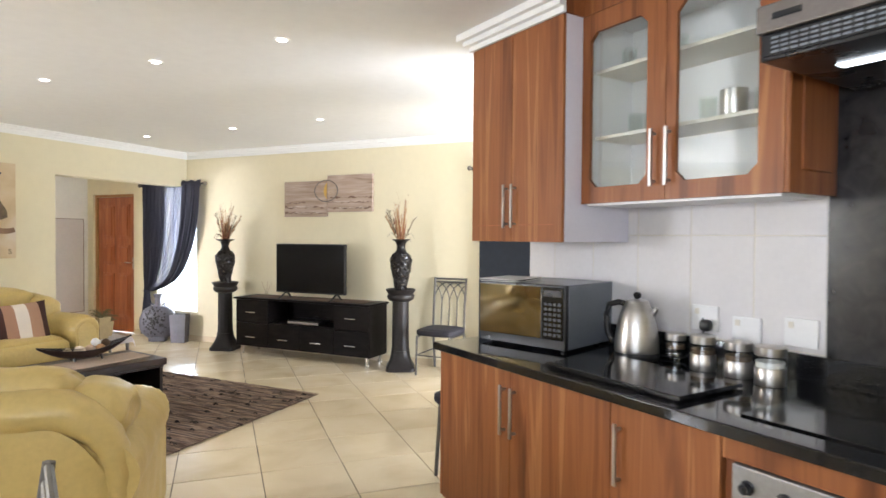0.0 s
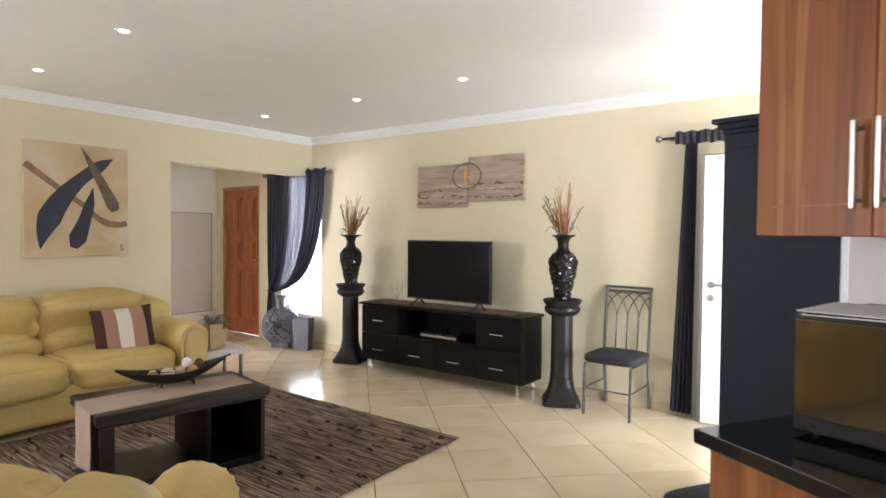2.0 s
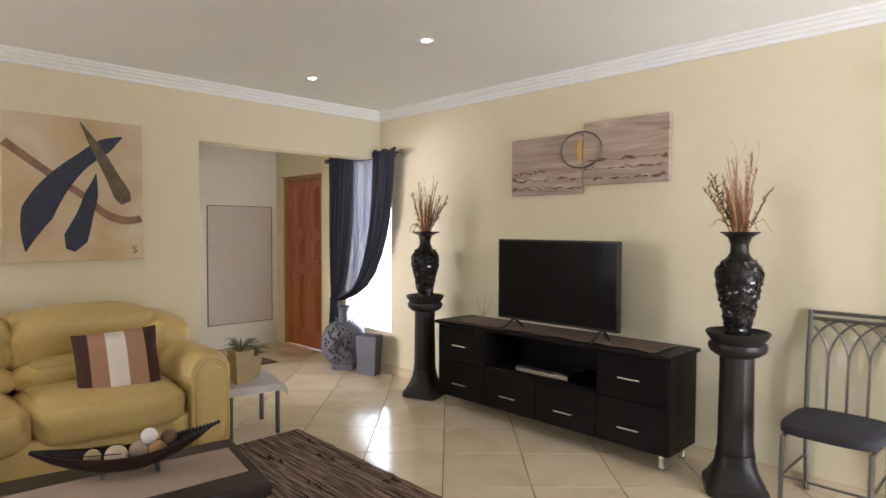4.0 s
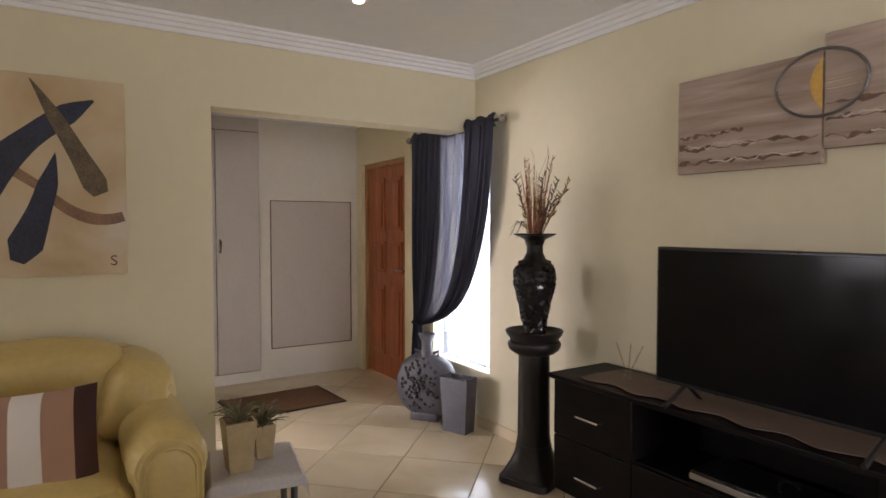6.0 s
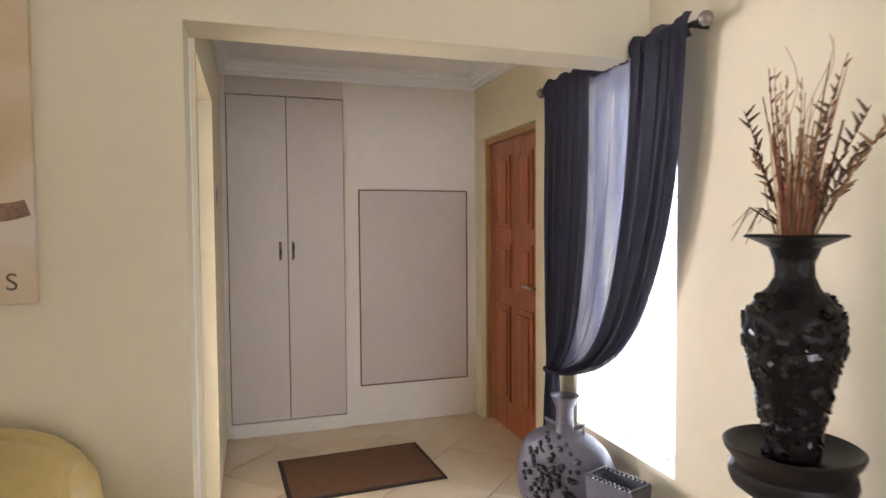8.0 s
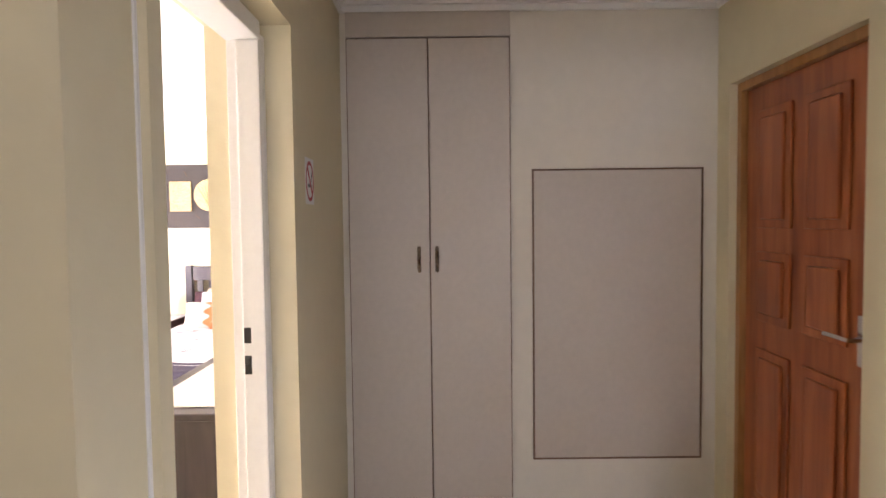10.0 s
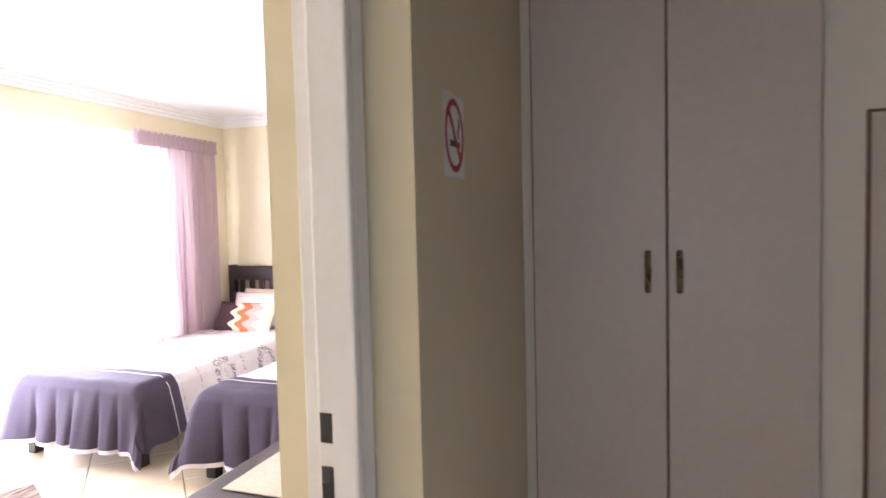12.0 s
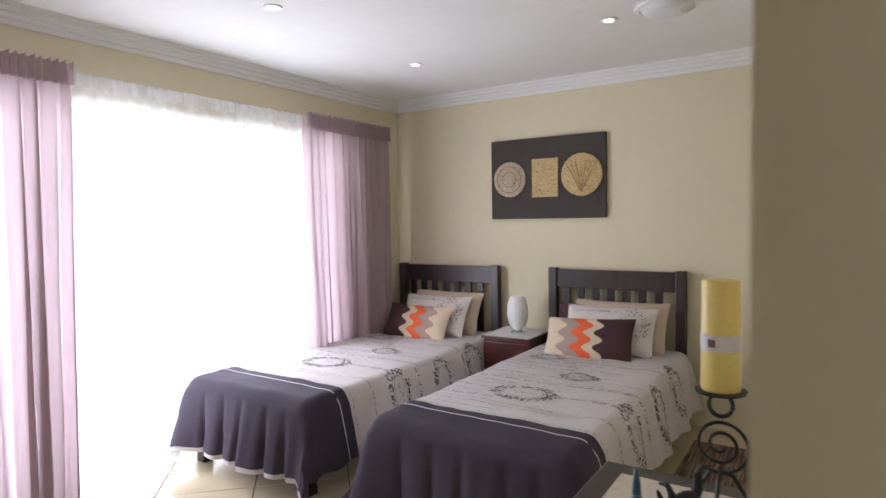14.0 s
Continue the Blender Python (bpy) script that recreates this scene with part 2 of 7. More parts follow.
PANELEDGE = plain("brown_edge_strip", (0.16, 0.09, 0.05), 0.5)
RUNNER = plain("taupe_runner_cloth", (0.36, 0.27, 0.21), 0.9, vary=0.06, scale=12, bump=0.35, bump_scale=260)
RUNNER_DARK = plain("brown_runner_cloth", (0.16, 0.11, 0.08), 0.9, vary=0.1, scale=12, bump=0.35, bump_scale=260)
MAT = plain("brown_coir_mat", (0.15, 0.072, 0.032), 0.95, vary=0.16, scale=25, bump=0.8, bump_scale=320)
MATEDGE = plain("mat_rubber_edge", (0.022, 0.015, 0.012), 0.8, vary=0.1)
TERRA = plain("cream_pot_glaze", (0.42, 0.32, 0.17), 0.4, vary=0.1, scale=14, bump=0.1)
LEAF = plain("succulent_leaf", (0.13, 0.12, 0.055), 0.6, vary=0.2, scale=20)
SHEER = sheer("dark_voile", (0.060, 0.058, 0.078), 0.945, 0.30, 0.035)
SHEER2 = sheer("dark_voile_gathered", (0.042, 0.041, 0.054), 0.955, 0.06, 0.025)
NET = sheer("white_net_curtain", (0.9, 0.9, 0.92), 0.50, 0.65)
MAUVE = sheer("mauve_curtain", (0.54, 0.435, 0.455), 0.97, 0.46, 0.02)
GLASS = glass("clear_glass", (0.97, 1, 0.985), 0.02, 0.9)
BLOCKGLASS = glass("rippled_block_glass", (0.86, 0.95, 1.0), 0.15, 0.8)
DUVET = plain("pale_bedspread_cotton", (0.60, 0.56, 0.56), 0.85, vary=0.045, scale=7, bump=0.35, bump_scale=130, spec=0.2)
THROW = plain("charcoal_bed_throw", (0.052, 0.042, 0.062), 0.8, vary=0.08, scale=8, bump=0.25, bump_scale=200, spec=0.2)
PIPING = plain("white_piping", (0.7, 0.68, 0.68), 0.8)
LINEN = plain("white_linen", (0.74, 0.72, 0.71), 0.85, vary=0.02, bump=0.2, bump_scale=200)
PILLOWPRINT = plain("pillow_cotton", (0.64, 0.59, 0.56), 0.85, vary=0.04, scale=9, bump=0.3, bump_scale=150, spec=0.2)
BEIGE = plain("beige_pillow", (0.52, 0.42, 0.32), 0.85, vary=0.03, bump=0.2, bump_scale=200)
PLUM = plain("plum_cloth", (0.055, 0.018, 0.024), 0.85, vary=0.1, bump=0.2, bump_scale=200)
WAVES = banded("zigzag_cushion", [(0.0, (0.05, 0.017, 0.022)), (0.36, (0.62, 0.50, 0.36)), (0.48, (0.68, 0.11, 0.03)), (0.62, (0.36, 0.26, 0.23)), (0.78, (0.64, 0.52, 0.38))], 1.66, 0, wave=0.05)
STRIPES = banded("striped_cushion", [(0.0, (0.055, 0.018, 0.012)), (0.17, (0.36, 0.20, 0.13)), (0.37, (0.72, 0.66, 0.60)), (0.60, (0.40, 0.23, 0.15)), (0.83, (0.055, 0.018, 0.012))], 2.2, 0)

# ---------------------------------------------------------------- builders


def part(name, bm, mat, parent=None, label="", smooth=True):
    me = bpy.data.meshes.new(name)
    bmesh.ops.recalc_face_normals(bm, faces=bm.faces)
    lay = bm.faces.layers.int.get("flat")
    flat = [bool(f[lay]) for f in bm.faces] if lay else [False] * len(bm.faces)
    if lay:
        bm.faces.layers.int.remove(lay)
    bm.to_mesh(me)
    bm.free()
    me.materials.append(mat)
    if smooth:
        for f in me.polygons:
            f.use_smooth = True
        me.set_sharp_from_angle(angle=radians(38))
        for f, level in zip(me.polygons, flat):
            if level:
                f.use_smooth = False
    ob = new(name, me)
    ob.parent = parent
    if label:
        ob["label"] = label
    return ob


def thing(name, m, label, category, group="", kind=""):
    ob = new(name)
    ob.empty_display_size = 0.1
    ob.matrix_world = m
    return tagged(ob, label, category, group, kind)


def box(bm, x0, x1, y0, y1, z0, z1, bev=0.0, seg=2, m=None):
    lay = bm.faces.layers.int.get("flat") or bm.faces.layers.int.new("flat")
    made = bmesh.ops.create_cube(bm, size=1.0)["verts"]
    for v in made:
        v.co = Vector((x0 + (v.co.x + 0.5) * (x1 - x0), y0 + (v.co.y + 0.5) * (y1 - y0), z0 + (v.co.z + 0.5) * (z1 - z0)))
    if bev:
        edges = list({e for v in made for e in v.link_edges})
        old = {v for v in bm.verts} - set(made)
        bmesh.ops.bevel(bm, geom=edges, offset=bev, segments=seg, profile=0.5, affect="EDGES")
        made = [v for v in bm.verts if v not in old]
    for f in {f for v in made if v.is_valid for f in v.link_faces}:
        f.normal_update()
        if max(abs(c) for c in f.normal) > 0.9995:
            f[lay] = 1
    if m is not None:
        bmesh.ops.transform(bm, matrix=m, verts=[v for v in made if v.is_valid])
    return bm


def bx(x0, x1, y0, y1, z0, z1, bev=0.0, seg=2):
    return box(bmesh.new(), x0, x1, y0, y1, z0, z1, bev, seg)


def lathe(bm, prof, at=(0, 0, 0), seg=28, wob=None):
    rings = []
    for r, z in prof:
        ring = []
        for i in range(seg):
            a = 2 * math.pi * i / seg
            k = 1 + (wob(a, z) if wob else 0)
            ring.append(bm.verts.new((at[0] + r * k * math.cos(a), at[1] + r * k * math.sin(a), at[2] + z)))
        rings.append(ring)
    for a, b in zip(rings, rings[1:]):
        for i in range(seg):
            bm.faces.new((a[i], a[(i + 1) % seg], b[(i + 1) % seg], b[i]))
    bm.faces.new(rings[0][::-1]), bm.faces.new(rings[-1])
    return bm


def tube(bm, pts, r, seg=8, taper=1.0, closed=False):
    pts = [Vector(p) for p in pts]
    rings, n = [], len(pts)
    up = Vector((0.13, 0.21, 1)).normalized()
    for i, p in enumerate(pts):
        d = (pts[(i + 1) % n if closed else min(i + 1, n - 1)] - pts[i - 1 if closed else max(i - 1, 0)]).normalized()
        s = d.cross(up)
        s = (s if s.length > 0.05 else d.cross(Vector((1, 0.1, 0)))).normalized()
        w = s.cross(d)
        k = r * (1 + (taper - 1) * i / max(n - 1, 1))
        rings.append([bm.verts.new(p + k * (math.cos(2 * math.pi * j / seg) * s + math.sin(2 * math.pi * j / seg) * w)) for j in range(seg)])
    pairs = list(zip(rings, rings[1:])) + ([(rings[-1], rings[0])] if closed else [])
    for a, b in pairs:
        for j in range(seg):
            bm.faces.new((a[j], a[(j + 1) % seg], b[(j + 1) % seg], b[j]))
    if not closed:
        bm.faces.new(rings[0][::-1]), bm.faces.new(rings[-1])
    return bm


def sheet(bm, nu, nv, fn, thick=0.0):
    """Grid surface from fn(u, v); thick gives it a back."""
    g = [[bm.verts.new(fn(i / nu, j / nv)) for j in range(nv + 1)] for i in range(nu + 1)]
    for i in range(nu):
        for j in range(nv):
            bm.faces.new((g[i][j], g[i + 1][j], g[i + 1][j + 1], g[i][j + 1]))
    if thick:
        bmesh.ops.recalc_face_normals(bm, faces=bm.faces)
        bmesh.ops.solidify(bm, geom=list(bm.faces), thickness=thick)
    return bm


def puff(bm, sx, sy, sz, m=Matrix(), n=14, e=0.45, wrinkle=0.0, seed=0.0, crown=0.0, tuck=0.0):
    """A stuffed cushion: rounded box of half sizes sx, sy, sz with swollen faces and creases."""
    made = bmesh.ops.create_cube(bm, size=2.0)["verts"]
    faces = list({f for v in made for f in v.link_faces})
    before = {v for v in bm.verts} - set(made)
    bmesh.ops.subdivide_edges(bm, edges=list({ed for f in faces for ed in f.edges}), cuts=n, use_grid_fill=True)
    vs = [v for v in bm.verts if v not in before]
    for v in vs:
        c = v.co.copy()
        q = Vector([math.copysign(abs(math.sin(x * math.pi / 2)) ** 1.0, x) for x in c])
        p = 2 / e
        k = (abs(q.x) ** p + abs(q.y) ** p + abs(q.z) ** p) ** (1 / p)
        q = q / k if k > 0 else q
        w = Vector((q.x * sx, q.y * sy, q.z * sz))
        if crown:
            w.z += crown * (1 - c.x ** 2) * (1 - c.y ** 2) * (1 if c.z > 0 else -1)
        if wrinkle:
            nz = noise.noise(Vector((w.x * 6 + seed, w.y * 6, w.z * 6))) + 0.5 * noise.noise(Vector((w.x * 17 + seed, w.y * 9, w.z * 17)))
            w += w.normalized() * wrinkle * nz
        if tuck:
            # creases drawn in towards the end seams
            ends = abs(c.x) ** 5
            w.x -= math.copysign(tuck * ends * (0.6 + 0.5 * math.sin(w.z * 48 + seed + 3 * math.sin(w.y * 21))), c.x)
            w.y += tuck * 0.3 * ends * math.sin(w.z * 43 + seed * 3)
        v.co = m @ w
    return bm


def pillow(bm, w, h, d, m=Matrix(), n=22, seed=0.0):
    """A cushion with pointed corners and seams at its rim; lies in local xy."""
    def f(u, v, side):
        x, y = 2 * u - 1, 2 * v - 1
        t = max(0.0, (1 - abs(x) ** 2.6) * (1 - abs(y) ** 2.6)) ** 0.55
        ins = 1 - 0.05 * (1 - abs(y) ** 2) * abs(x) - 0.0
        ins2 = 1 - 0.05 * (1 - abs(x) ** 2) * abs(y)
        nz = 0.012 * noise.noise(Vector((x * 2.2 + seed, y * 2.2, side)))
        return m @ Vector((x * w / 2 * ins, y * h / 2 * ins2, side * (d / 2 * t + nz * t)))
    for side in (1, -1):
        sheet(bm, n, n, lambda u, v: f(u, v, side))
    bmesh.ops.remove_doubles(bm, verts=bm.verts, dist=0.0008)
    return bm


def beams(name, mat, boxes, label, category, kind="structure", bev=0.0):
    bm = bmesh.new()
    for b in boxes:
        box(bm, *b, bev)
    ob = part(name, bm, mat, None, "", False)
    return tagged(ob, label, category, "", kind)


def cornice_loop(name, x0, x1, y0, y1, zc, drop=0.085):
    """Stepped plaster cornice round a rectangular room."""
    prof = [(0.0, -drop), (0.016, -drop), (0.016, -drop * 0.72), (0.034, -drop * 0.70), (0.036, -drop * 0.45), (0.056, -drop * 0.42), (0.060, -drop * 0.20), (0.082, -drop * 0.18), (0.082, 0.0)]
    bm = bmesh.new()
    loops = [[bm.verts.new(p) for p in ((x0 + d, y0 + d, zc + z), (x1 - d, y0 + d, zc + z), (x1 - d, y1 - d, zc + z), (x0 + d, y1 - d, zc + z))] for d, z in prof]
    for a, b in zip(loops, loops[1:]):
        for i in range(4):
            bm.faces.new((a[i], a[(i + 1) % 4], b[(i + 1) % 4], b[i]))
    return tagged(part(name, bm, CORNICE, None, "", False), "white stepped plaster cornice along the ceiling", "cornice", "", "structure")


# ---------------------------------------------------------------- structure
NY, WX, ZC, HZ, BZ = 6.2, -5.0, 2.575, 2.53, 2.44
T = 0.22
beams("wall_west", WALL, [(WX - 0.2, WX, -1.2, -0.85, 0, ZC), (WX - 0.2, WX, -0.85, -0.05, 0, 1.04), (WX - 0.2, WX, -0.85, -0.05, 2.12, ZC), (WX - 0.2, WX, -0.05, 4.39, 0, ZC), (WX - 0.2, WX, 4.39, NY, 2.116, ZC)], "cream painted wall with a wide opening to the hall", "wall")
beams("wall_north", WALL, [
    (-7.3, -6.95, NY, NY + T, 0, 2.62), (-6.95, -6.06, NY, NY + T, 2.05, 2.62), (-6.06, -5.58, NY, NY + T, 0, 2.62),
    (-5.58, -4.82, NY, NY + T, 0, 0.40), (-5.58, -4.82, NY, NY + T, 2.12, 2.62), (-4.82, -0.45, NY, NY + T, 0, 2.62),
    (-0.45, 0.45, NY, NY + T, 2.06, 2.62), (0.45, 3.2, NY, NY + T, 0, 2.62)], "cream painted plaster wall", "wall")
beams("wall_east", WALL, [(3.0, 3.2, -1.2, 4.0, 0, 2.62), (3.0, 3.2, 4.0, 6.0, 2.15, 2.62), (3.0, 3.2, 6.0, NY, 0, 2.62)], "cream painted wall with an assumed wide glazed opening", "wall")
beams("wall_south", WALL, [(WX, 0.3, -1.2, -1.0, 0, 2.62), (0.3, 2.3, -1.2, -1.0, 0, 1.3), (0.3, 2.3, -1.2, -1.0, 2.12, 2.62), (2.3, 3.2, -1.2, -1.0, 0, 2.62)], "cream painted wall with an assumed window", "wall")
# Unseen slab added outside the south wall to block sun from the kitchen.
beams("sun_block_south", CEIL, [(-0.6, 3.4, -2.35, -1.201, 2.36, 2.46)], "unseen white slab added to keep sun out of the kitchen window", "eave")
beams("wall_hall_south", WALL, [(-10.3, -6.15, 4.13, 4.41, 0, 2.62), (-6.15, -5.25, 4.13, 4.41, 2.08, 2.62), (-5.25, WX - 0.2, 4.13, 4.41, 0, 2.62)], "cream painted wall with the bedroom doorway", "wall")
beams("wall_hall_west", WHITE_WALL, [(-7.3, -7.07, 4.41, NY, 0, 2.62)], "off-white painted wall behind the cupboard", "wall")
beams("wall_bedroom_west", WALL, [(-10.3, -10.06, 0.72, 4.13, 0, 2.62)], "cream painted bedroom wall", "wall")
beams("wall_bedroom_south", WALL, [(-10.3, -9.5, 0.70, 0.92, 0, 2.62), (-9.5, -6.0, 0.70, 0.92, 2.03, 2.62), (-6.0, WX - 0.2, 0.70, 0.92, 0, 2.62)], "cream painted bedroom wall with a wide glazed door", "wall")
beams("ceiling_living", CEIL, [(WX, 3.0, -1.0, NY, ZC, ZC + 0.1)], "smooth white ceiling with downlights", "ceiling")
beams("ceiling_hall", CEIL, [(-7.07, WX - 0.2, 4.41, NY, HZ, HZ + 0.1)], "smooth white hall ceiling", "ceiling")
beams("ceiling_bedroom", CEIL, [(-10.06, WX - 0.2, 0.92, 4.13, BZ, BZ + 0.1)], "smooth white bedroom ceiling with downlights", "ceiling")
cornice_loop("cornice_living", WX, 3.0, -1.0, NY, ZC)
cornice_loop("cornice_hall", -7.07, WX - 0.2, 4.41, NY, HZ, 0.1)
cornice_loop("cornice_bedroom", -10.06, WX - 0.2, 0.92, 4.13, BZ, 0.09)
beams("ground", plain("outdoor_paving", (0.42, 0.38, 0.32), 0.9, vary=0.1), [(-300, 300, -300, 300, -0.3, -0.12)], "pale outdoor ground around the house", "ground")
beams("baseboard_north", TILE, [(-4.82, -0.47, NY - 0.01, NY, 0, 0.075), (-5.58, -4.82, NY - 0.01, NY, 0, 0.075), (-6.04, -5.58, NY - 0.01, NY, 0, 0.075)], "cream ceramic tile skirting", "skirting")
beams("baseboard_west", TILE, [(WX, WX + 0.01, -1.0, 4.39, 0, 0.075)], "cream ceramic tile skirting", "skirting")
beams("corner_bead", WHITE, [(WX - 0.203, WX - 0.19, 4.388, 4.394, 0, 2.116)], "white painted corner bead of the hall opening", "trim")

# front door of the hall, set back in its wall
fd = tagged(part("door_1", bx(-6.91, -6.10, 6.262, 6.302, 0.01, 2.01, 0.004), DOORWOOD), "closed reddish-brown panelled wooden front door", "door", "", "structure")
for x0, x1, z0, z1 in ((-6.80, -6.55, 0.22, 0.88), (-6.46, -6.21, 0.22, 0.88), (-6.80, -6.55, 1.0, 1.30), (-6.46, -6.21, 1.0, 1.30), (-6.80, -6.55, 1.40, 1.90), (-6.46, -6.21, 1.40, 1.90)):
    bm = bmesh.new()
    box(bm, x0, x1, 6.250, 6.2605, z0, z1, 0.004)
    box(bm, x0 + 0.035, x1 - 0.035, 6.238, 6.2495, z0 + 0.035, z1 - 0.035, 0.009)
    part("door_panel", bm, DOORWOOD, fd)
bm = bmesh.new()
box(bm, -6.16, -6.12, 6.252, 6.26, 0.95, 1.12, 0.003)
tube(bm, [(-6.14, 6.255, 1.04), (-6.14, 6.21, 1.04), (-6.25, 6.20, 1.045)], 0.009)
part("door_handle", bm, CHROME, fd, "chrome lever handle")
bm = bmesh.new()
for b in ((-6.95, -6.913, 6.235, 6.33, 0, 2.05), (-6.097, -6.06, 6.235, 6.33, 0, 2.05), (-6.913, -6.097, 6.235, 6.33, 2.012, 2.05)):
    box(bm, *b, 0.003)
part("door_frame", bm, FRAMEWOOD, fd, "varnished wooden frame")

# bedroom door frame of pressed steel
bm = bmesh.new()
for x0, x1, x2 in ((-6.148, -6.105, -6.085), (-5.252, -5.295, -5.315)):
    lo, hi = sorted((x0, x1))
    box(bm, lo, hi, 4.215, 4.325, 0, 2.04, 0.004)
    lo, hi = sorted((x1, x2))
    box(bm, lo, hi, 4.25, 4.325, 0, 2.02, 0.006)
box(bm, -6.105, -5.295, 4.215, 4.325, 2.02, 2.078, 0.004)
bdf = tagged(part("door_frame_bedroom", bm, WHITE), "white painted pressed steel door frame", "door frame", "", "structure")
for z0, z1 in ((1.065, 1.115), (0.965, 1.025)):
    part("strike_slot", bx(-6.0852, -6.0838, 4.256, 4.278, z0, z1), BLACK, bdf, "dark strike slot", False)

# white door ajar in the living room
wd = thing("door_2", pose(0.44, 6.19, 0, 0, 0, 8), "white painted flush door standing ajar", "door", "", "structure")
part("leaf", bx(-0.84, 0, -0.04, 0, 0.012, 2.03, 0.003), WHITE, wd)
bm = lathe(bmesh.new(), [(0.026, 0), (0.026, 0.008), (0.012, 0.012), (0.01, 0.05)], seg=16)
bmesh.ops.transform(bm, matrix=pose(-0.78, -0.04, 1.06, 90), verts=bm.verts)
tube(bm, [(-0.78, -0.085, 1.06), (-0.74, -0.09, 1.062), (-0.65, -0.088, 1.058)], 0.009)
part("door_handle", bm, STEEL, wd, "steel lever handle")
bm = lathe(bmesh.new(), [(0.025, 0), (0.025, 0.009), (0.017, 0.013)], seg=16)
bmesh.ops.transform(bm, matrix=pose(-0.78, -0.04, 0.96, 90), verts=bm.verts)
part("lock_rose", bm, STEEL, wd, "round steel lock cover")

# hall window of glass blocks
win = tagged(part("window_1", bx(-5.57, -4.83, NY + 0.02, NY + T, 0.385, 0.402), WHITE), "window of rippled glass blocks with a white sill", "window", "", "structure")
bm = bmesh.new()
for i in range(5):
    x = -5.58 + i * 0.19
    box(bm, max(x - 0.0055, -5.58), min(x + 0.0055, -4.82), 6.30, 6.36, 0.402, 2.12)
for k in range(10):
    z = 0.402 + k * 0.191
    for i in range(4):
        box(bm, -5.5745 + i * 0.19, -5.3955 + i * 0.19, 6.30, 6.36, max(z - 0.0055, 0.402), min(z + 0.0055, 2.12))
part("mortar", bm, sheer("block_mortar", (0.80, 0.82, 0.86), 0.92, 0.7, 0.03), win, "pale grey mortar joints", False)


def block_pane(u, v):
    x, z = (u - 0.5) * 0.176, (v - 0.5) * 0.177
    e = min(1, 8 * min(u, 1 - u, v, 1 - v))
    return (x, -0.028 * e + 0.004 * e * math.sin(70 * x + 2.0 * math.sin(40 * z)), z)


pm = bmesh.new()
sheet(pm, 12, 12, block_pane)
pane_mesh = None
for i in range(4):
    for k in range(9):
        if pane_mesh is None:
            o = part("pane", pm, BLOCKGLASS, win)
            pane_mesh = o.data
        else:
            o = new("pane", pane_mesh)
            o.parent = win
        o.location = (-5.485 + i * 0.19, 6.33, 0.4975 + k * 0.191)
        o.visible_shadow = False


def glazing(name, m, w, h, lights, label):
    """Framed glazing: w wide, h high, split into upright lights."""
    g = thing(name, m, label, "window", "", "structure")
    bm = bmesh.new()
    f = 0.045
    for i in range(lights + 1):
        x = i * (w - f) / lights
        box(bm, x, x + f, 0, 0.05, 0, h, 0.003)
    for z in (0.0, h - f, h * 0.78):
        for i in range(lights):
            a = i * (w - f) / lights + f
            box(bm, a, a + (w - f) / lights - f, 0.002, 0.048, z, z + f, 0.003)
    part("window_frame", bm, plain(name + "_bronze", (0.05, 0.04, 0.035), 0.4, metal=0.3), g, "dark aluminium frame")
    for i in range(lights):
        a = i * (w - f) / lights + f
        p = part("pane", bx(a, a + (w - f) / lights - f, 0.022, 0.027, f, h - f), GLASS, g, "", False)
        p.visible_shadow = False
    return g


glazing("window_2", pose(-9.5, 0.74, 0.0), 3.5, 2.03, 5, "wide glazed sliding door of the bedroom")
glazing("window_3", pose(-5.08, -0.85, 1.04, 0, 0, 90), 0.8, 1.08, 2, "living room window with dark frames")
# Assumed window, never in view: the opening for the added kitchen fill.
glazing("window_5", pose(0.3, -1.12, 1.3), 2.0, 0.82, 2, "assumed unseen kitchen window with dark frames")
beams("backdrop", lamp_glow("bright_outdoors", (0.86, 0.94, 1.0), 2.6), [(-7.6, -3.4, 7.0, 7.05, -0.11, 3.2)], "bright hazy outdoors beyond the hall window", "backdrop")
# Assumed sliding door, never in view, framing the added east fill.
glazing("window_4", pose(3.08, 4.0, 0.0, 0, 0, 90), 2.0, 2.15, 2, "assumed unseen glazed sliding door of the living room")

# ---------------------------------------------------------------- kitchen
KM = pose(0.36, 2.92, 0, 0, 0, -32.5)


def kpose(u, v, z=0.0, turn=0.0):
    return KM @ pose(u, v, z, 0, 0, turn)


WV = 0.77
kw = part("wall_kitchen", bx(-0.16, 2.60, WV + 0.0025, WV + 0.15, 0, ZC - 0.001), WHITE_WALL, None, "", False)
kw.matrix_world = KM
tagged(kw, "partition wall with white glazed kitchen tiles", "wall", "", "structure")
tile_me = {}
for i in range(-1, 5):
    for z0, z1 in ((0.565, 1.015), (1.017, 1.465), (1.467, 1.915)):
        a, b = max(-0.158, 0.057 + 0.293 * (i)), min(1.506, 0.347 + 0.293 * (i))
        if b - a < 0.02:
            continue
        key = (round(b - a, 3), round(z1 - z0, 3))
        if key not in tile_me:
            o = part("tile", bx(-(b - a) / 2 + 0.001, (b - a) / 2 - 0.001, -0.012, -0.001, 0.001, z1 - z0 - 0.001, 0.002, 1), WTILE, kw)
            tile_me[key] = o.data
        else:
            o = new("tile", tile_me[key])
            o.parent = kw
        o.location = ((a + b) / 2, WV + 0.012, z0)
part("splashback", bx(1.51, 2.55, WV - 0.006, WV + 0.011, 0.9, 2.2, 0.001, 1), DARKTILE, kw, "dark slate-coloured splashback")


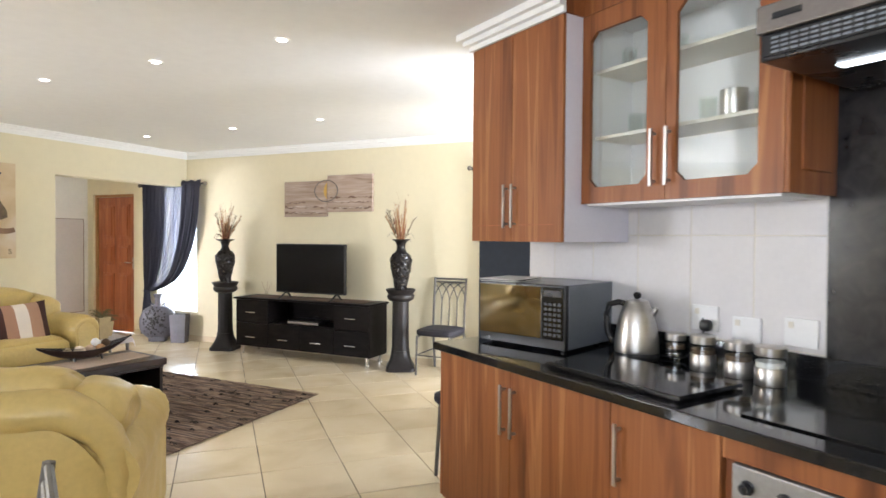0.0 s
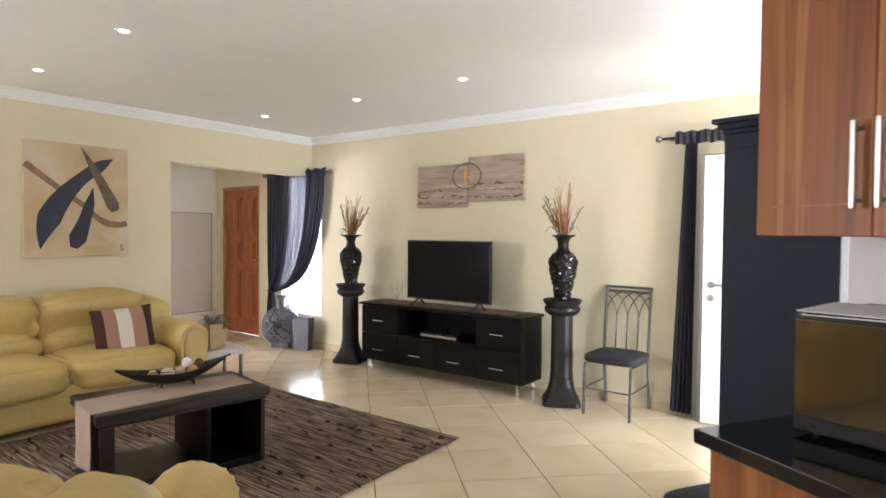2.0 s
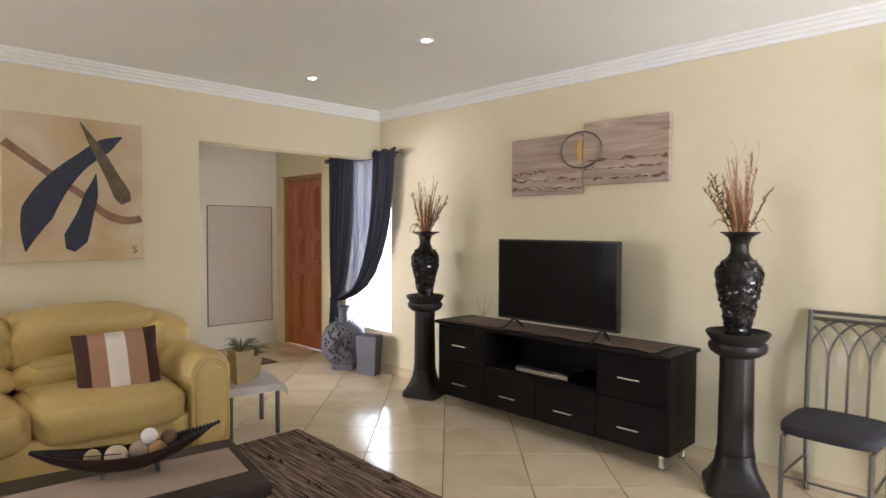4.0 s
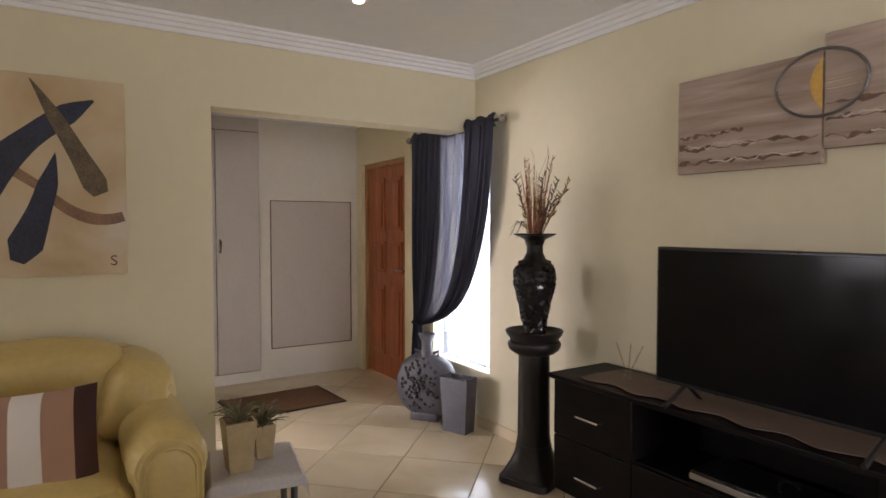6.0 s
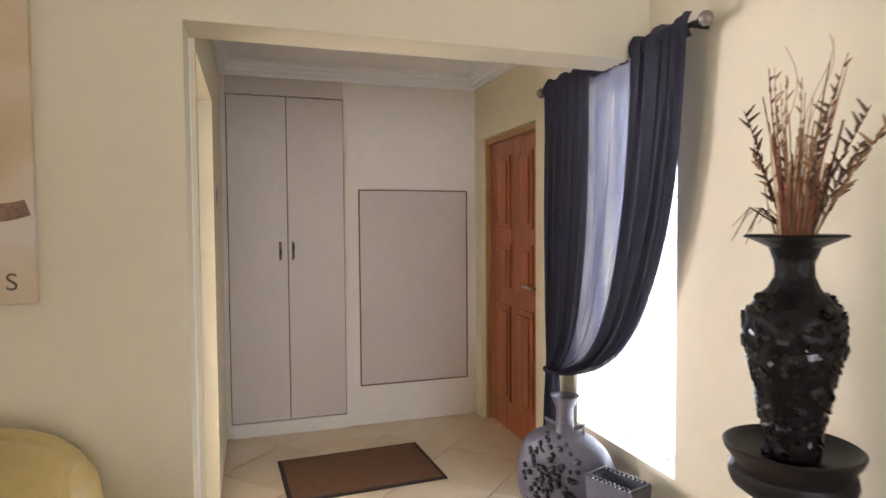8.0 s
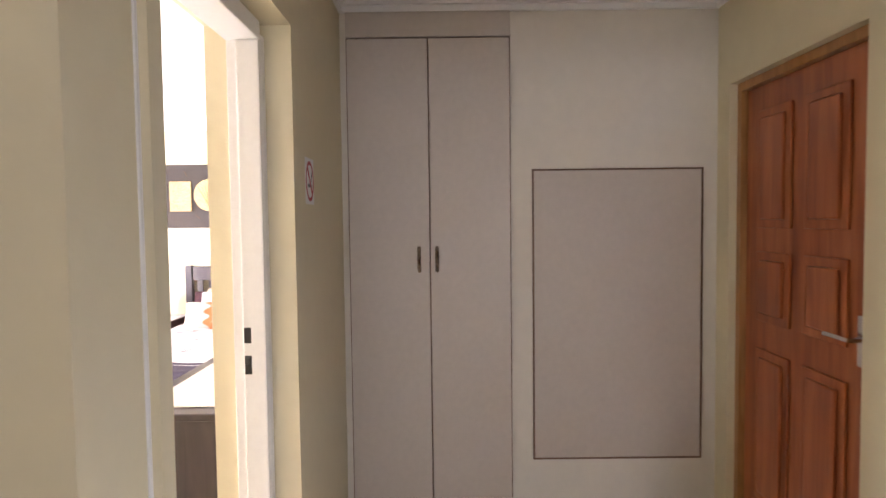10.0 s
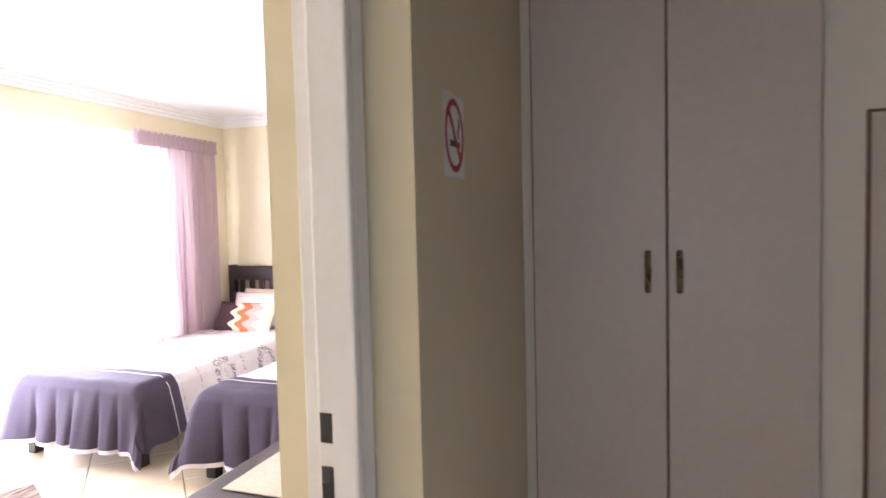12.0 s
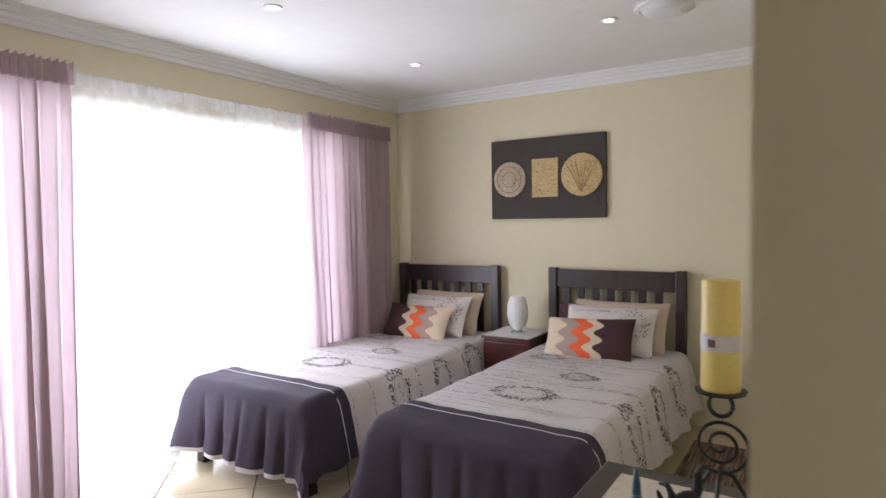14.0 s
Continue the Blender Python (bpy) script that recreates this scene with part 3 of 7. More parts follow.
def bar_handle(bm, x, y, z0, z1, r=0.006):
    tube(bm, [(x, y - 0.028, z0), (x, y - 0.028, z1)], r, 8)
    for z in (z0 + 0.02, z1 - 0.02):
        tube(bm, [(x, y, z), (x, y - 0.028, z)], r * 0.8, 6)
    return bm


def flat_handle(bm, x, y, z0, z1):
    box(bm, x - 0.007, x + 0.007, y - 0.034, y - 0.024, z0, z1, 0.002)
    for z in (z0 + 0.015, z1 - 0.025):
        box(bm, x - 0.005, x + 0.005, y - 0.024, y, z, z + 0.01)
    return bm


def slab_door(parent, x0, x1, z0, z1, y, handle=None, mat=KWOOD, groove=True):
    """Veneered door leaf with a routed line near its foot, and its handle."""
    d = part("door", bx(x0 + 0.0015, x1 - 0.0015, y, y + 0.018, z0, z1, 0.003), mat, parent)
    if handle is not None:
        part("handle", flat_handle(bmesh.new(), *handle), STEEL, d, "brushed steel bar handle")
    return d


# base cabinets
for u0, u1, doors in ((0.0, 1.13, ((0.0, 0.565, 0.53), (0.565, 1.13, 0.60))), (1.13, 1.555, ((1.13, 1.555, 1.175),))):
    c = thing("base_cabinet", kpose(0, 0), "walnut veneered base cabinet with steel bar handles", "kitchen cabinet", "kitchen base cabinets")
    bm = bx(u0 + 0.001, u1 - 0.001, 0.05, WV - 0.02, 0.10, 0.868)
    part("body", bm, KWOOD, c)
    part("plinth", bx(u0 + 0.003, u1 - 0.003, 0.09, WV - 0.05, 0, 0.099), BLACK, c, "black plinth board", False)
    for a, b, h in doors:
        slab_door(c, a, b, 0.12, 0.864, 0.030, (h, 0.030, 0.58, 0.80))
ov = thing("oven", kpose(1.56, 0), "built-under oven with a stainless steel control panel", "oven")
part("body", bx(0.0, 0.60, 0.05, WV - 0.04, 0.10, 0.868), KWOOD, ov, "walnut veneered housing", False)
part("filler_rail", bx(0.0, 0.60, 0.031, 0.049, 0.80, 0.864, 0.002), KWOOD, ov, "walnut veneered filler rail")
part("control_panel", bx(0.035, 0.565, 0.022, 0.049, 0.68, 0.796, 0.006), plain("dull_oven_steel", (0.30, 0.29, 0.28), 0.5, metal=0.7), ov, "brushed steel control panel")
part("oven_door", bx(0.035, 0.565, 0.024, 0.049, 0.14, 0.674, 0.006), SCREEN, ov, "black glass oven door")
part("base_trim", bx(0.0, 0.60, 0.06, WV - 0.06, 0, 0.099), BLACK, ov, "black plinth board", False)
for k in range(5):
    bm = lathe(bmesh.new(), [(0.021, 0), (0.021, 0.004), (0.017, 0.006), (0.015, 0.026)], seg=18)
    bmesh.ops.transform(bm, matrix=pose(0.085 + 0.105 * k, 0.022, 0.738, 90), verts=bm.verts)
    part("knob", bm, BLACK, ov, "black rotary knob")
ct = part("worktop", bx(-0.03, 2.30, 0.0, WV - 0.012, 0.87, 0.91, 0.005), GRANITE)
ct.matrix_world = KM
tagged(ct, "polished black granite worktop on the base cabinets", "worktop")
up = part("upstand", bx(0.02, 2.28, WV - 0.032, WV - 0.010, 0.911, 1.015, 0.003), GRANITE)
up.matrix_world = KM
tagged(up, "black granite upstand along the tiled wall", "upstand")

# wall cabinets
MELAMINE = plain("pale_lavender_melamine", (0.70, 0.68, 0.76), 0.45, vary=0.015, spec=0.3)
wc = thing("wall_cabinet", kpose(0, 0), "tall walnut veneered wall cabinet with two doors", "kitchen cabinet", "kitchen wall cabinets")
part("body", bx(-0.118, 0.583, 0.332, WV - 0.002, 1.432, 2.48, 0.001, 1), MELAMINE, wc, "pale grey melamine carcass")
slab_door(wc, -0.12, 0.222, 1.43, 2.475, 0.310, (0.190, 0.310, 1.50, 1.72))
slab_door(wc, 0.222, 0.585, 1.43, 2.475, 0.310, (0.252, 0.310, 1.50, 1.72))
for a, b in ((-0.06, 0.17), (0.27, 0.53)):
    part("routed_line", bx(a, b, 0.3085, 0.3098, 1.512, 1.516), DOORWOOD, wc, "routed groove line", False)
part("frieze", bx(-0.12, 0.585, 0.315, WV - 0.002, 2.483, ZC - 0.002, 0.001, 1), KWOOD, wc, "walnut veneered frieze board")

gc = thing("glass_cabinet", kpose(0, 0), "walnut wall cabinet with chamfered glass doors", "kitchen cabinet", "kitchen wall cabinets")
bm = bmesh.new()
for b in ((0.587, 0.603, 0.452, WV - 0.002, 1.612, 2.48), (1.503, 1.519, 0.452, WV - 0.002, 1.612, 2.48), (0.603, 1.503, 0.452, WV - 0.002, 1.612, 1.628), (0.603, 1.503, 0.452, WV - 0.002, 2.464, 2.48), (0.603, 1.503, WV - 0.012, WV - 0.002, 1.628, 2.464)):
    box(bm, *b)
part("body", bm, WHITE, gc, "white melamine carcass", False)
part("side_panel", bx(1.5195, 1.537, 0.44, WV - 0.010, 1.61, 2.48, 0.002), KWOOD, gc, "walnut veneered side panel")
part("corner_post", tube(bmesh.new(), [(1.528, 0.436, 1.611), (1.528, 0.436, 2.479)], 0.011, 12), KWOOD, gc, "rounded corner post")
part("side_field", bx(1.5375, 1.546, 0.50, WV - 0.07, 1.69, 2.40, 0.006), KWOOD, gc, "raised side field")
part("bottom_panel", bx(0.60, 1.5, 0.455, WV - 0.015, 1.60, 1.611), WHITE, gc, "", False)
part("frieze", bx(0.587, 1.537, 0.44, WV - 0.010, 2.483, ZC - 0.002, 0.001, 1), KWOOD, gc, "walnut veneered frieze board")
for z in (1.910, 2.218):
    part("shelf", bx(0.604, 1.502, 0.50, WV - 0.013, z, z + 0.016, 0.001, 1), CREAM, gc, "pale shelf board", False)
for x0, x1, hx in ((0.587, 1.045, 0.995), (1.045, 1.519, 1.067)):
    bm = bmesh.new()
    z0, z1, f, ch = 1.61, 2.475, 0.085, 0.038
    outer = [(x0 + 0.0015, z0), (x1 - 0.0015, z0), (x1 - 0.0015, z1), (x0 + 0.0015, z1)]
    a, b, c, d = x0 + 0.048, x1 - 0.093, z0 + f * 0.85, z1 - f
    inner = [(a + ch, c), (b - ch, c), (b, c + ch), (b, d - ch), (b - ch, d), (a + ch, d), (a, d - ch), (a, c + ch)]
    om = [(outer[0][0] + (outer[1][0] - outer[0][0]) * 0.3, z0), (outer[0][0] + (outer[1][0] - outer[0][0]) * 0.7, z0)]
    ring = [outer[0], outer[1], outer[1], outer[2], outer[2], outer[3], outer[3], outer[0]]
    for y in (0.430, 0.449):
        vo = [bm.verts.new((x, y, z)) for x, z in outer]
        vi = [bm.verts.new((x, y, z)) for x, z in inner]
        for q in ((vo[0], vo[1], vi[1], vi[0]), (vo[1], vi[2], vi[1]), (vo[1], vo[2], vi[3], vi[2]), (vo[2], vi[4], vi[3]), (vo[2], vo[3], vi[5], vi[4]), (vo[3], vi[6], vi[5]), (vo[3], vo[0], vi[7], vi[6]), (vo[0], vi[0], vi[7])):
            bm.faces.new(q)
        if y < 0.44:
            fo, fi = vo, vi
    for i in range(4):
        bm.faces.new((fo[i], fo[(i + 1) % 4], vo[(i + 1) % 4], vo[i]))
    for i in range(8):
        bm.faces.new((fi[i], fi[(i + 1) % 8], vi[(i + 1) % 8], vi[i]))
    d_ob = part("door", bm, KWOOD, gc, "walnut door frame with chamfered corners", False)
    bm = bmesh.new()
    bm.faces.new([bm.verts.new((x, 0.441, z)) for x, z in inner])
    bmesh.ops.solidify(bm, geom=list(bm.faces), thickness=0.003)
    p = part("glass_pane", bm, GLASS, d_ob, "clear bevelled glass pane", False)
    p.visible_shadow = False
    part("handle", flat_handle(bmesh.new(), hx, 0.430, 1.665, 1.90), STEEL, d_ob, "brushed steel bar handle")
kc = part("trim_kitchen_cornice", bmesh.new(), CORNICE)
bm = bmesh.new()
for d, z0, z1 in ((0.02, ZC - 0.10, ZC - 0.07), (0.045, ZC - 0.07, ZC - 0.04), (0.072, ZC - 0.04, ZC - 0.001)):
    box(bm, -0.12 - d, 0.60, 0.313 - d, 0.312, z0, z1, 0.004)
    box(bm, -0.12 - d, -0.121, 0.312, WV, z0, z1, 0.004)
bm.to_mesh(kc.data)
bm.free()
kc.matrix_world = KM
tagged(kc, "white stepped cornice above the kitchen cabinets", "cornice", "", "structure")

# extractor hood
hd = thing("extractor_hood", kpose(1.60, 0.10), "grey and black extractor hood with slotted vents", "extractor hood")
HOODGREY = plain("grey_hood_metal", (0.17, 0.15, 0.135), 0.45, metal=0.5)
bm = bmesh.new()
box(bm, 0, 0.6, 0.0, 0.64, 2.052, 2.135, 0.006)
part("body", bm, HOODGREY, hd, "grey metal top")
part("badge", bx(0.05, 0.13, -0.003, -0.0005, 2.085, 2.103), BLACK, hd, "plain dark badge", False)
part("lower_case", bx(0.008, 0.592, 0.012, 0.635, 1.972, 2.051, 0.006), BLACK, hd, "black lower casing")
part("vent_panel", bx(0.02, 0.58, 0.005, 0.0115, 1.984, 2.044, 0.002), BLACK, hd, "black slotted front")
for i in range(19):
    for k in range(4):
        part("slot", bx(0.045 + i * 0.027, 0.066 + i * 0.027, 0.0025, 0.0048, 1.990 + k * 0.0135, 1.996 + k * 0.0135), GREYBOX, hd, "", False)
part("lamp_cover", bx(0.13, 0.32, 0.20, 0.25, 1.966, 1.9715, 0.002), lamp_glow("hood_lamp", (0.85, 0.95, 1.0), 2.5), hd, "lit hood lamp cover")
part("chimney_box", bx(0.0, 0.60, 0.34, 0.66, 2.136, ZC - 0.005, 0.004), KWOOD, hd, "walnut veneered chimney box")

# ---------------------------------------------------------------- living room


def arm_roll(bm, cx, side):
    """Rolled arm: an arch carried from back to front, gathered towards its front pad."""
    def f(u, v):
        y = -0.47 + 0.935 * u
        front = max(0.0, (y - 0.38) / 0.085)
        k = 1 - 0.16 * front ** 2
        gather = 0.050 * math.exp(-(0.465 - y) / 0.055) * min(1.0, (0.465 - y) / 0.02)
        if v < 0.22:
            t = v / 0.22
            x, z = -0.118, 0.045 + 0.385 * t
        elif v > 0.78:
            t = (1 - v) / 0.22
            x, z = 0.118, 0.045 + 0.385 * t
        else:
            a = math.pi * (1.14 - 1.28 * (v - 0.22) / 0.56)
            r = 0.148 * k * (1 + gather * math.cos(a * 22))
            x, z = r * math.cos(a), 0.503 + r * math.sin(a) * 0.98 + 0.022 * math.sin(u * 2.4)
        n = noise.noise(Vector((x * 7 + cx * 3, y * 7, z * 7)))
        return (cx + x * side + 0.006 * n, y, z + 0.007 * n)
    sheet(bm, 44, 72, f)
    bm.verts.ensure_lookup_table()
    bm.faces.new(bm.verts[-73:])
    bm.faces.new(list(bm.verts)[:73][::-1])
    return bm


def back_arch(bm, hw):
    """Padded roll that frames the back: up one side, over the top and down the other."""
    def f(u, v):
        a = math.pi * u
        cx, cz = -math.cos(a), math.sin(a)
        ex = math.copysign(abs(cx) ** (0.42 if hw > 0.7 else 0.62), cx) * (hw - (0.115 if hw > 0.7 else 0.085))
        ez = (0.40 + 0.405 * abs(cz) ** 0.30) if hw > 0.7 else (0.36 + 0.415 * abs(cz) ** 0.62)
        r = 0.092 + 0.018 * abs(cx) ** 2 if hw > 0.7 else 0.088 - 0.036 * abs(cx) ** 2
        b = 2 * math.pi * v
        nx, nz = cx, max(cz, 0.15)
        ln = math.hypot(nx, nz)
        nx, nz = nx / ln, nz / ln
        w = 0.010 * noise.noise(Vector((ex * 6, ez * 6, math.cos(b) * 1.5))) + 0.0025 * math.sin(u * 95) * abs(cx) ** 3
        return (ex + nx * (r + w) * math.cos(b), -0.425 + 1.25 * (r + w) * math.sin(b), ez + nz * (r + w) * math.cos(b))
    sheet(bm, 96, 22, f)
    bmesh.ops.remove_doubles(bm, verts=bm.verts, dist=0.0004)
    return bm


def settee(name, m, w, seats, label, category):
    """Overstuffed leather seat facing local +y: base, seat and back cushions, rolled arms."""
    s = thing(name, m, label, category, "yellow leather suite")
    hw = w / 2
    part("base", bx(-hw + 0.10, hw - 0.10, -0.40, 0.42, 0.04, 0.30, 0.05, 4), LEATHER, s)

    def shell(u, v):
        x = (u - 0.5) * (w - (0.26 if seats > 1 else 0.19))
        e = abs(2 * u - 1)
        top = 0.80 - 0.40 * e ** 7 if seats > 1 else 0.735 - 0.30 * e ** 4
        z = 0.06 + v * (top - 0.06)
        y = -0.505 - 0.022 * math.sin(v * math.pi) * (1 - e ** 4) + 0.05 * e ** 6
        return (x, y + 0.005 * noise.noise(Vector((x * 4, z * 4, 1))), z)
    part("back_panel", sheet(bmesh.new(), 40, 18, shell, 0.06), LEATHER, s, "smooth leather rear panel")
    part("top_roll", back_arch(bmesh.new(), hw), LEATHER, s, "padded roll round the back")
    iw = w - 0.52
    sw = iw / seats
    for i in range(seats):
        cx = -iw / 2 + sw * (i + 0.5)
        part("seat_cushion", puff(bmesh.new(), sw / 2 + 0.020, 0.42, 0.120, pose(cx, 0.06, 0.350), 16, 0.42, 0.012, 3.1 * i, 0.035, 0.010), LEATHER, s)
        part("back_cushion", puff(bmesh.new(), sw / 2 + 0.030, 0.165, 0.205, pose(cx, -0.31, 0.715, -13), 18, 0.50, 0.016, 5.2 * i, 0.0, 0.014), LEATHER, s)
        part("lumbar_cushion", puff(bmesh.new(), sw / 2 + 0.022, 0.125, 0.105, pose(cx, -0.20, 0.520, -10), 14, 0.72, 0.014, 9.4 * i, 0.03, 0.012), LEATHER, s)
    for side in (-1, 1):
        ax = side * (hw - 0.155)
        arm = part("arm", arm_roll(bmesh.new(), ax, side), LEATHER, s, "rolled arm gathered at its front")
        part("arm_front", puff(bmesh.new(), 0.100, 0.030, 0.262, pose(ax, 0.456, 0.335), 10, 0.62, 0.004), LEATHER, arm, "padded arm front")
        for rr, rad in ((0.112, 0.0085), (0.090, 0.0055)):
            pts = [(ax + rr * math.cos(a), 0.462 + (0.012 if rr < 0.1 else 0), 0.500 + rr * 1.06 * math.sin(a)) for a in [math.pi * k / 16 for k in range(17)]]
            pts = [(pts[0][0], pts[0][1], 0.10)] + pts + [(pts[-1][0], pts[-1][1], 0.10)]
            part("piping", tube(bmesh.new(), pts, rad, 6), LEATHER, arm)
        part("wing", puff(bmesh.new(), 0.145, 0.23, 0.185, pose(side * (hw - 0.22), -0.225, 0.655, -8, side * 20), 16, 0.62, 0.016, 4.4, 0.0, 0.012), LEATHER, s)
    for x in (-hw + 0.16, hw - 0.16):
        for y in (-0.34, 0.36):
            part("foot", bx(x - 0.03, x + 0.03, y - 0.03, y + 0.03, 0, 0.05, 0.004), BLACK, s, "black block foot")
    return s


settee("sofa", pose(-4.39, 3.09, 0.0, 0, 0, -90), 2.15, 2, "plump yellow leather sofa against the cream wall", "sofa")
settee("armchair", pose(-1.09, 1.79, 0.0, 0, 0, 42), 1.04, 1, "plump yellow leather armchair on the rug", "armchair")
settee("sofa", pose(-2.5, -0.38, 0.0), 1.75, 2, "plump yellow leather two-seat sofa facing the media unit", "sofa")
cu = part("cushion", pillow(bmesh.new(), 0.46, 0.46, 0.16, Matrix(), 22, 3.0), STRIPES)
cu.matrix_world = Matrix.Translation((-4.19, 3.56, 0.585)) @ Matrix.Rotation(radians(-4), 4, "Z") @ Matrix(((0.10, -0.28, 0.955, 0), (0.99, 0.0, -0.10, 0), (0.028, 0.96, 0.28, 0), (0, 0, 0, 1))).normalized() @ Matrix.Rotation(radians(2), 4, "Z")
tagged(cu, "brown, tan and white striped cushion on the sofa", "cushion")
cu2 = copy_thing(cu, Matrix.Translation((-2.15, -0.50, 0.66)) @ Matrix.Rotation(radians(176), 4, "Z") @ Matrix.Rotation(radians(74), 4, "X"))
tagged(cu2, "brown, tan and white striped cushion on the two-seat sofa")

# rag rug
RUG = ramp_material("rag_weave", [(0.28, (0.014, 0.008, 0.006)), (0.42, (0.062, 0.039, 0.028)), (0.54, (0.17, 0.112, 0.078)), (0.66, (0.33, 0.235, 0.165)), (0.80, (0.050, 0.031, 0.023))], 0.95, (1.5, 30, 1), scale=2.6, warp=0.25, detail=9, bump=1.0, random_shift=False)
rng = random.Random(4)
bm = bmesh.new()


def rug_top(u, v):
    x, y = -1.62 - u * 2.35, 4.62 - v * 2.75
    edge = 0.012 * noise.noise(Vector((u * 30, v * 30, 0)))
    z = 0.013 + 0.003 * math.sin(v * 620) + 0.003 * noise.noise(Vector((x * 9, y * 40, 2)))
    return (x + 0.05 * v + (edge if u in (0, 1) else 0), y + (edge if v in (0, 1) else 0) + 0.03 * u, max(z, 0.006))


sheet(bm, 90, 220, rug_top, 0.005)
rug = part("rug", bm, RUG)
tagged(rug, "brown and grey woven rag rug on the tiled floor", "rug")
bm = bmesh.new()
for k in range(150):
    x, y = rng.uniform(-3.9, -1.6), rng.uniform(1.95, 4.58)
    a = rng.uniform(-0.4, 0.4)
    for q in range(rng.randint(1, 3)):
        dx = rng.uniform(-0.03, 0.03)
        tube(bm, [(x + dx, y, 0.012), (x + dx + 0.012, y + 0.008, 0.028), (x + dx + 0.03, y + 0.015 * math.sin(a + q), 0.014)], 0.0036, 5)
part("rag_knot", bm, plain("dark_rag", (0.014, 0.010, 0.010), 0.95), rug, "dark knotted rag ends")["kind"] = "stuff"

# coffee table
TM = pose(-2.668, 3.13, 0.016, 0, 0, -9.8)
TH = 0.459
GLOSSBROWN = ramp_material("polished_brown_shelf", [(0.3, (0.030, 0.020, 0.014)), (0.7, (0.048, 0.033, 0.024))], 0.42, (10, 2, 10), scale=2.0, warp=0.4, bump=0.01, spec=0.3)
tb = thing("coffee_table", TM, "dark wood coffee table with an open shelf", "coffee table")
part("tabletop", bx(-0.285, 0.285, -0.48, 0.48, TH - 0.055, TH, 0.009, 3), TABLEWOOD, tb)
part("top_moulding", bx(-0.268, 0.268, -0.463, 0.463, TH - 0.075, TH - 0.0555, 0.006), TABLEWOOD, tb)
part("end_panel", bx(-0.262, 0.262, -0.457, -0.385, 0, TH - 0.0755, 0.006), TABLEWOOD, tb, "thick end panel")
part("base_shelf", bx(-0.25, 0.25, -0.384, 0.095, 0.03, 0.065, 0.004), GLOSSBROWN, tb, "polished brown base shelf")
# Inner cubby boards take the blacker wood, which puts the recess's shade into colour.
for nm, b in (("cubby_side", (-0.262, 0.262, 0.096, 0.120, 0, TH - 0.0755)), ("cubby_side", (-0.262, 0.262, 0.430, 0.457, 0, TH - 0.0755)), ("cubby_back", (-0.262, -0.242, 0.1205, 0.4295, 0.0, TH - 0.0755)), ("cubby_floor", (-0.2415, 0.262, 0.1205, 0.4295, 0.0, 0.045))):
    part(nm, bx(*b, 0.003), TABLEWOOD if b[2] > 0.3 else DARKWOOD, tb)


def runner(u, v):
    d = v * 1.27
    lean = 0.10 * max(0.0, d - 0.36)
    x = 0.225 + (u - 1.0) * (0.31 + 0.02 * math.sin(d * 3)) - lean
    wave = 0.010 * math.sin(u * 7 + 1) * max(0.0, 0.34 - d) / 0.34
    if d < 0.34:
        return (x + 0.012 * math.sin(d * 14), -0.490 - wave, TH + 0.002 - (0.34 - d))
    if d < 0.36:
        return (x, -0.490 + (d - 0.34) * 0.6, TH + 0.002 + (d - 0.34) * 0.05)
    return (x, -0.478 + (d - 0.36), TH + 0.003 + 0.0015 * noise.noise(Vector((x * 20, d * 20, 0))))


rn = part("table_runner", sheet(bmesh.new(), 16, 60, runner, 0.003), RUNNER)
rn.matrix_world = TM
tagged(rn, "taupe woven runner hanging over the coffee table end", "table runner")

# boat bowl with ornamental balls
BM = pose(-2.765, 3.165, 0.016 + TH + 0.006, 0, 0, -19)
bw = thing("boat_bowl", BM, "dark carved boat-shaped bowl with beaded strings", "bowl")


def keel(y):
    """Height of the bowl's rim and its half width, along its length."""
    f = (y + 0.30) / 0.66
    return 0.085 + 0.045 * (2 * f - 1) ** 2 + 0.055 * max(0.0, f - 0.55), 0.078 * max(0.0, 1 - abs(2 * f - 0.94) ** 1.9) + 0.004


def hull(u, v):
    y = -0.30 + 0.66 * u
    top, w = keel(y)
    a = math.pi * (v - 0.5)
    deep = 0.072 * max(0.06, 1 - abs(2 * u - 0.94) ** 2.2)
    return (w * math.sin(a), y, top - deep * math.cos(a) ** 0.8 if abs(v - 0.5) < 0.499 else top)


part("hull", sheet(bmesh.new(), 44, 16, hull, 0.006), TABLEWOOD, bw, "carved wooden hull")
for y in (-0.06, 0.12):
    for x in (-0.04, 0.04):
        part("foot", tube(bmesh.new(), [(x * 0.5, y, 0.050), (x * 1.1, y, 0.03), (x * 1.25, y * 1.05, 0.004)], 0.011, 8, 0.7), BLACK, bw)
for x in (-0.5, 0.0, 0.5):
    part("string", tube(bmesh.new(), [(x * 0.02, -0.30, keel(-0.30)[0]), (x * 0.09, -0.12, keel(-0.12)[0] + 0.006), (x * 0.12, 0.0, keel(0.0)[0] + 0.012)], 0.0022, 5), BLACK, bw, "taut dark string")
for k in range(13):
    y = 0.19 + 0.0135 * k
    for sd in (-1, 1):
        top, w = keel(y)
        part("bead", lathe(bmesh.new(), [(0.001, 0), (0.006, 0.003), (0.0072, 0.008), (0.004, 0.013), (0.001, 0.015)], (sd * w, y, top - 0.004), 8), BLACK, bw)
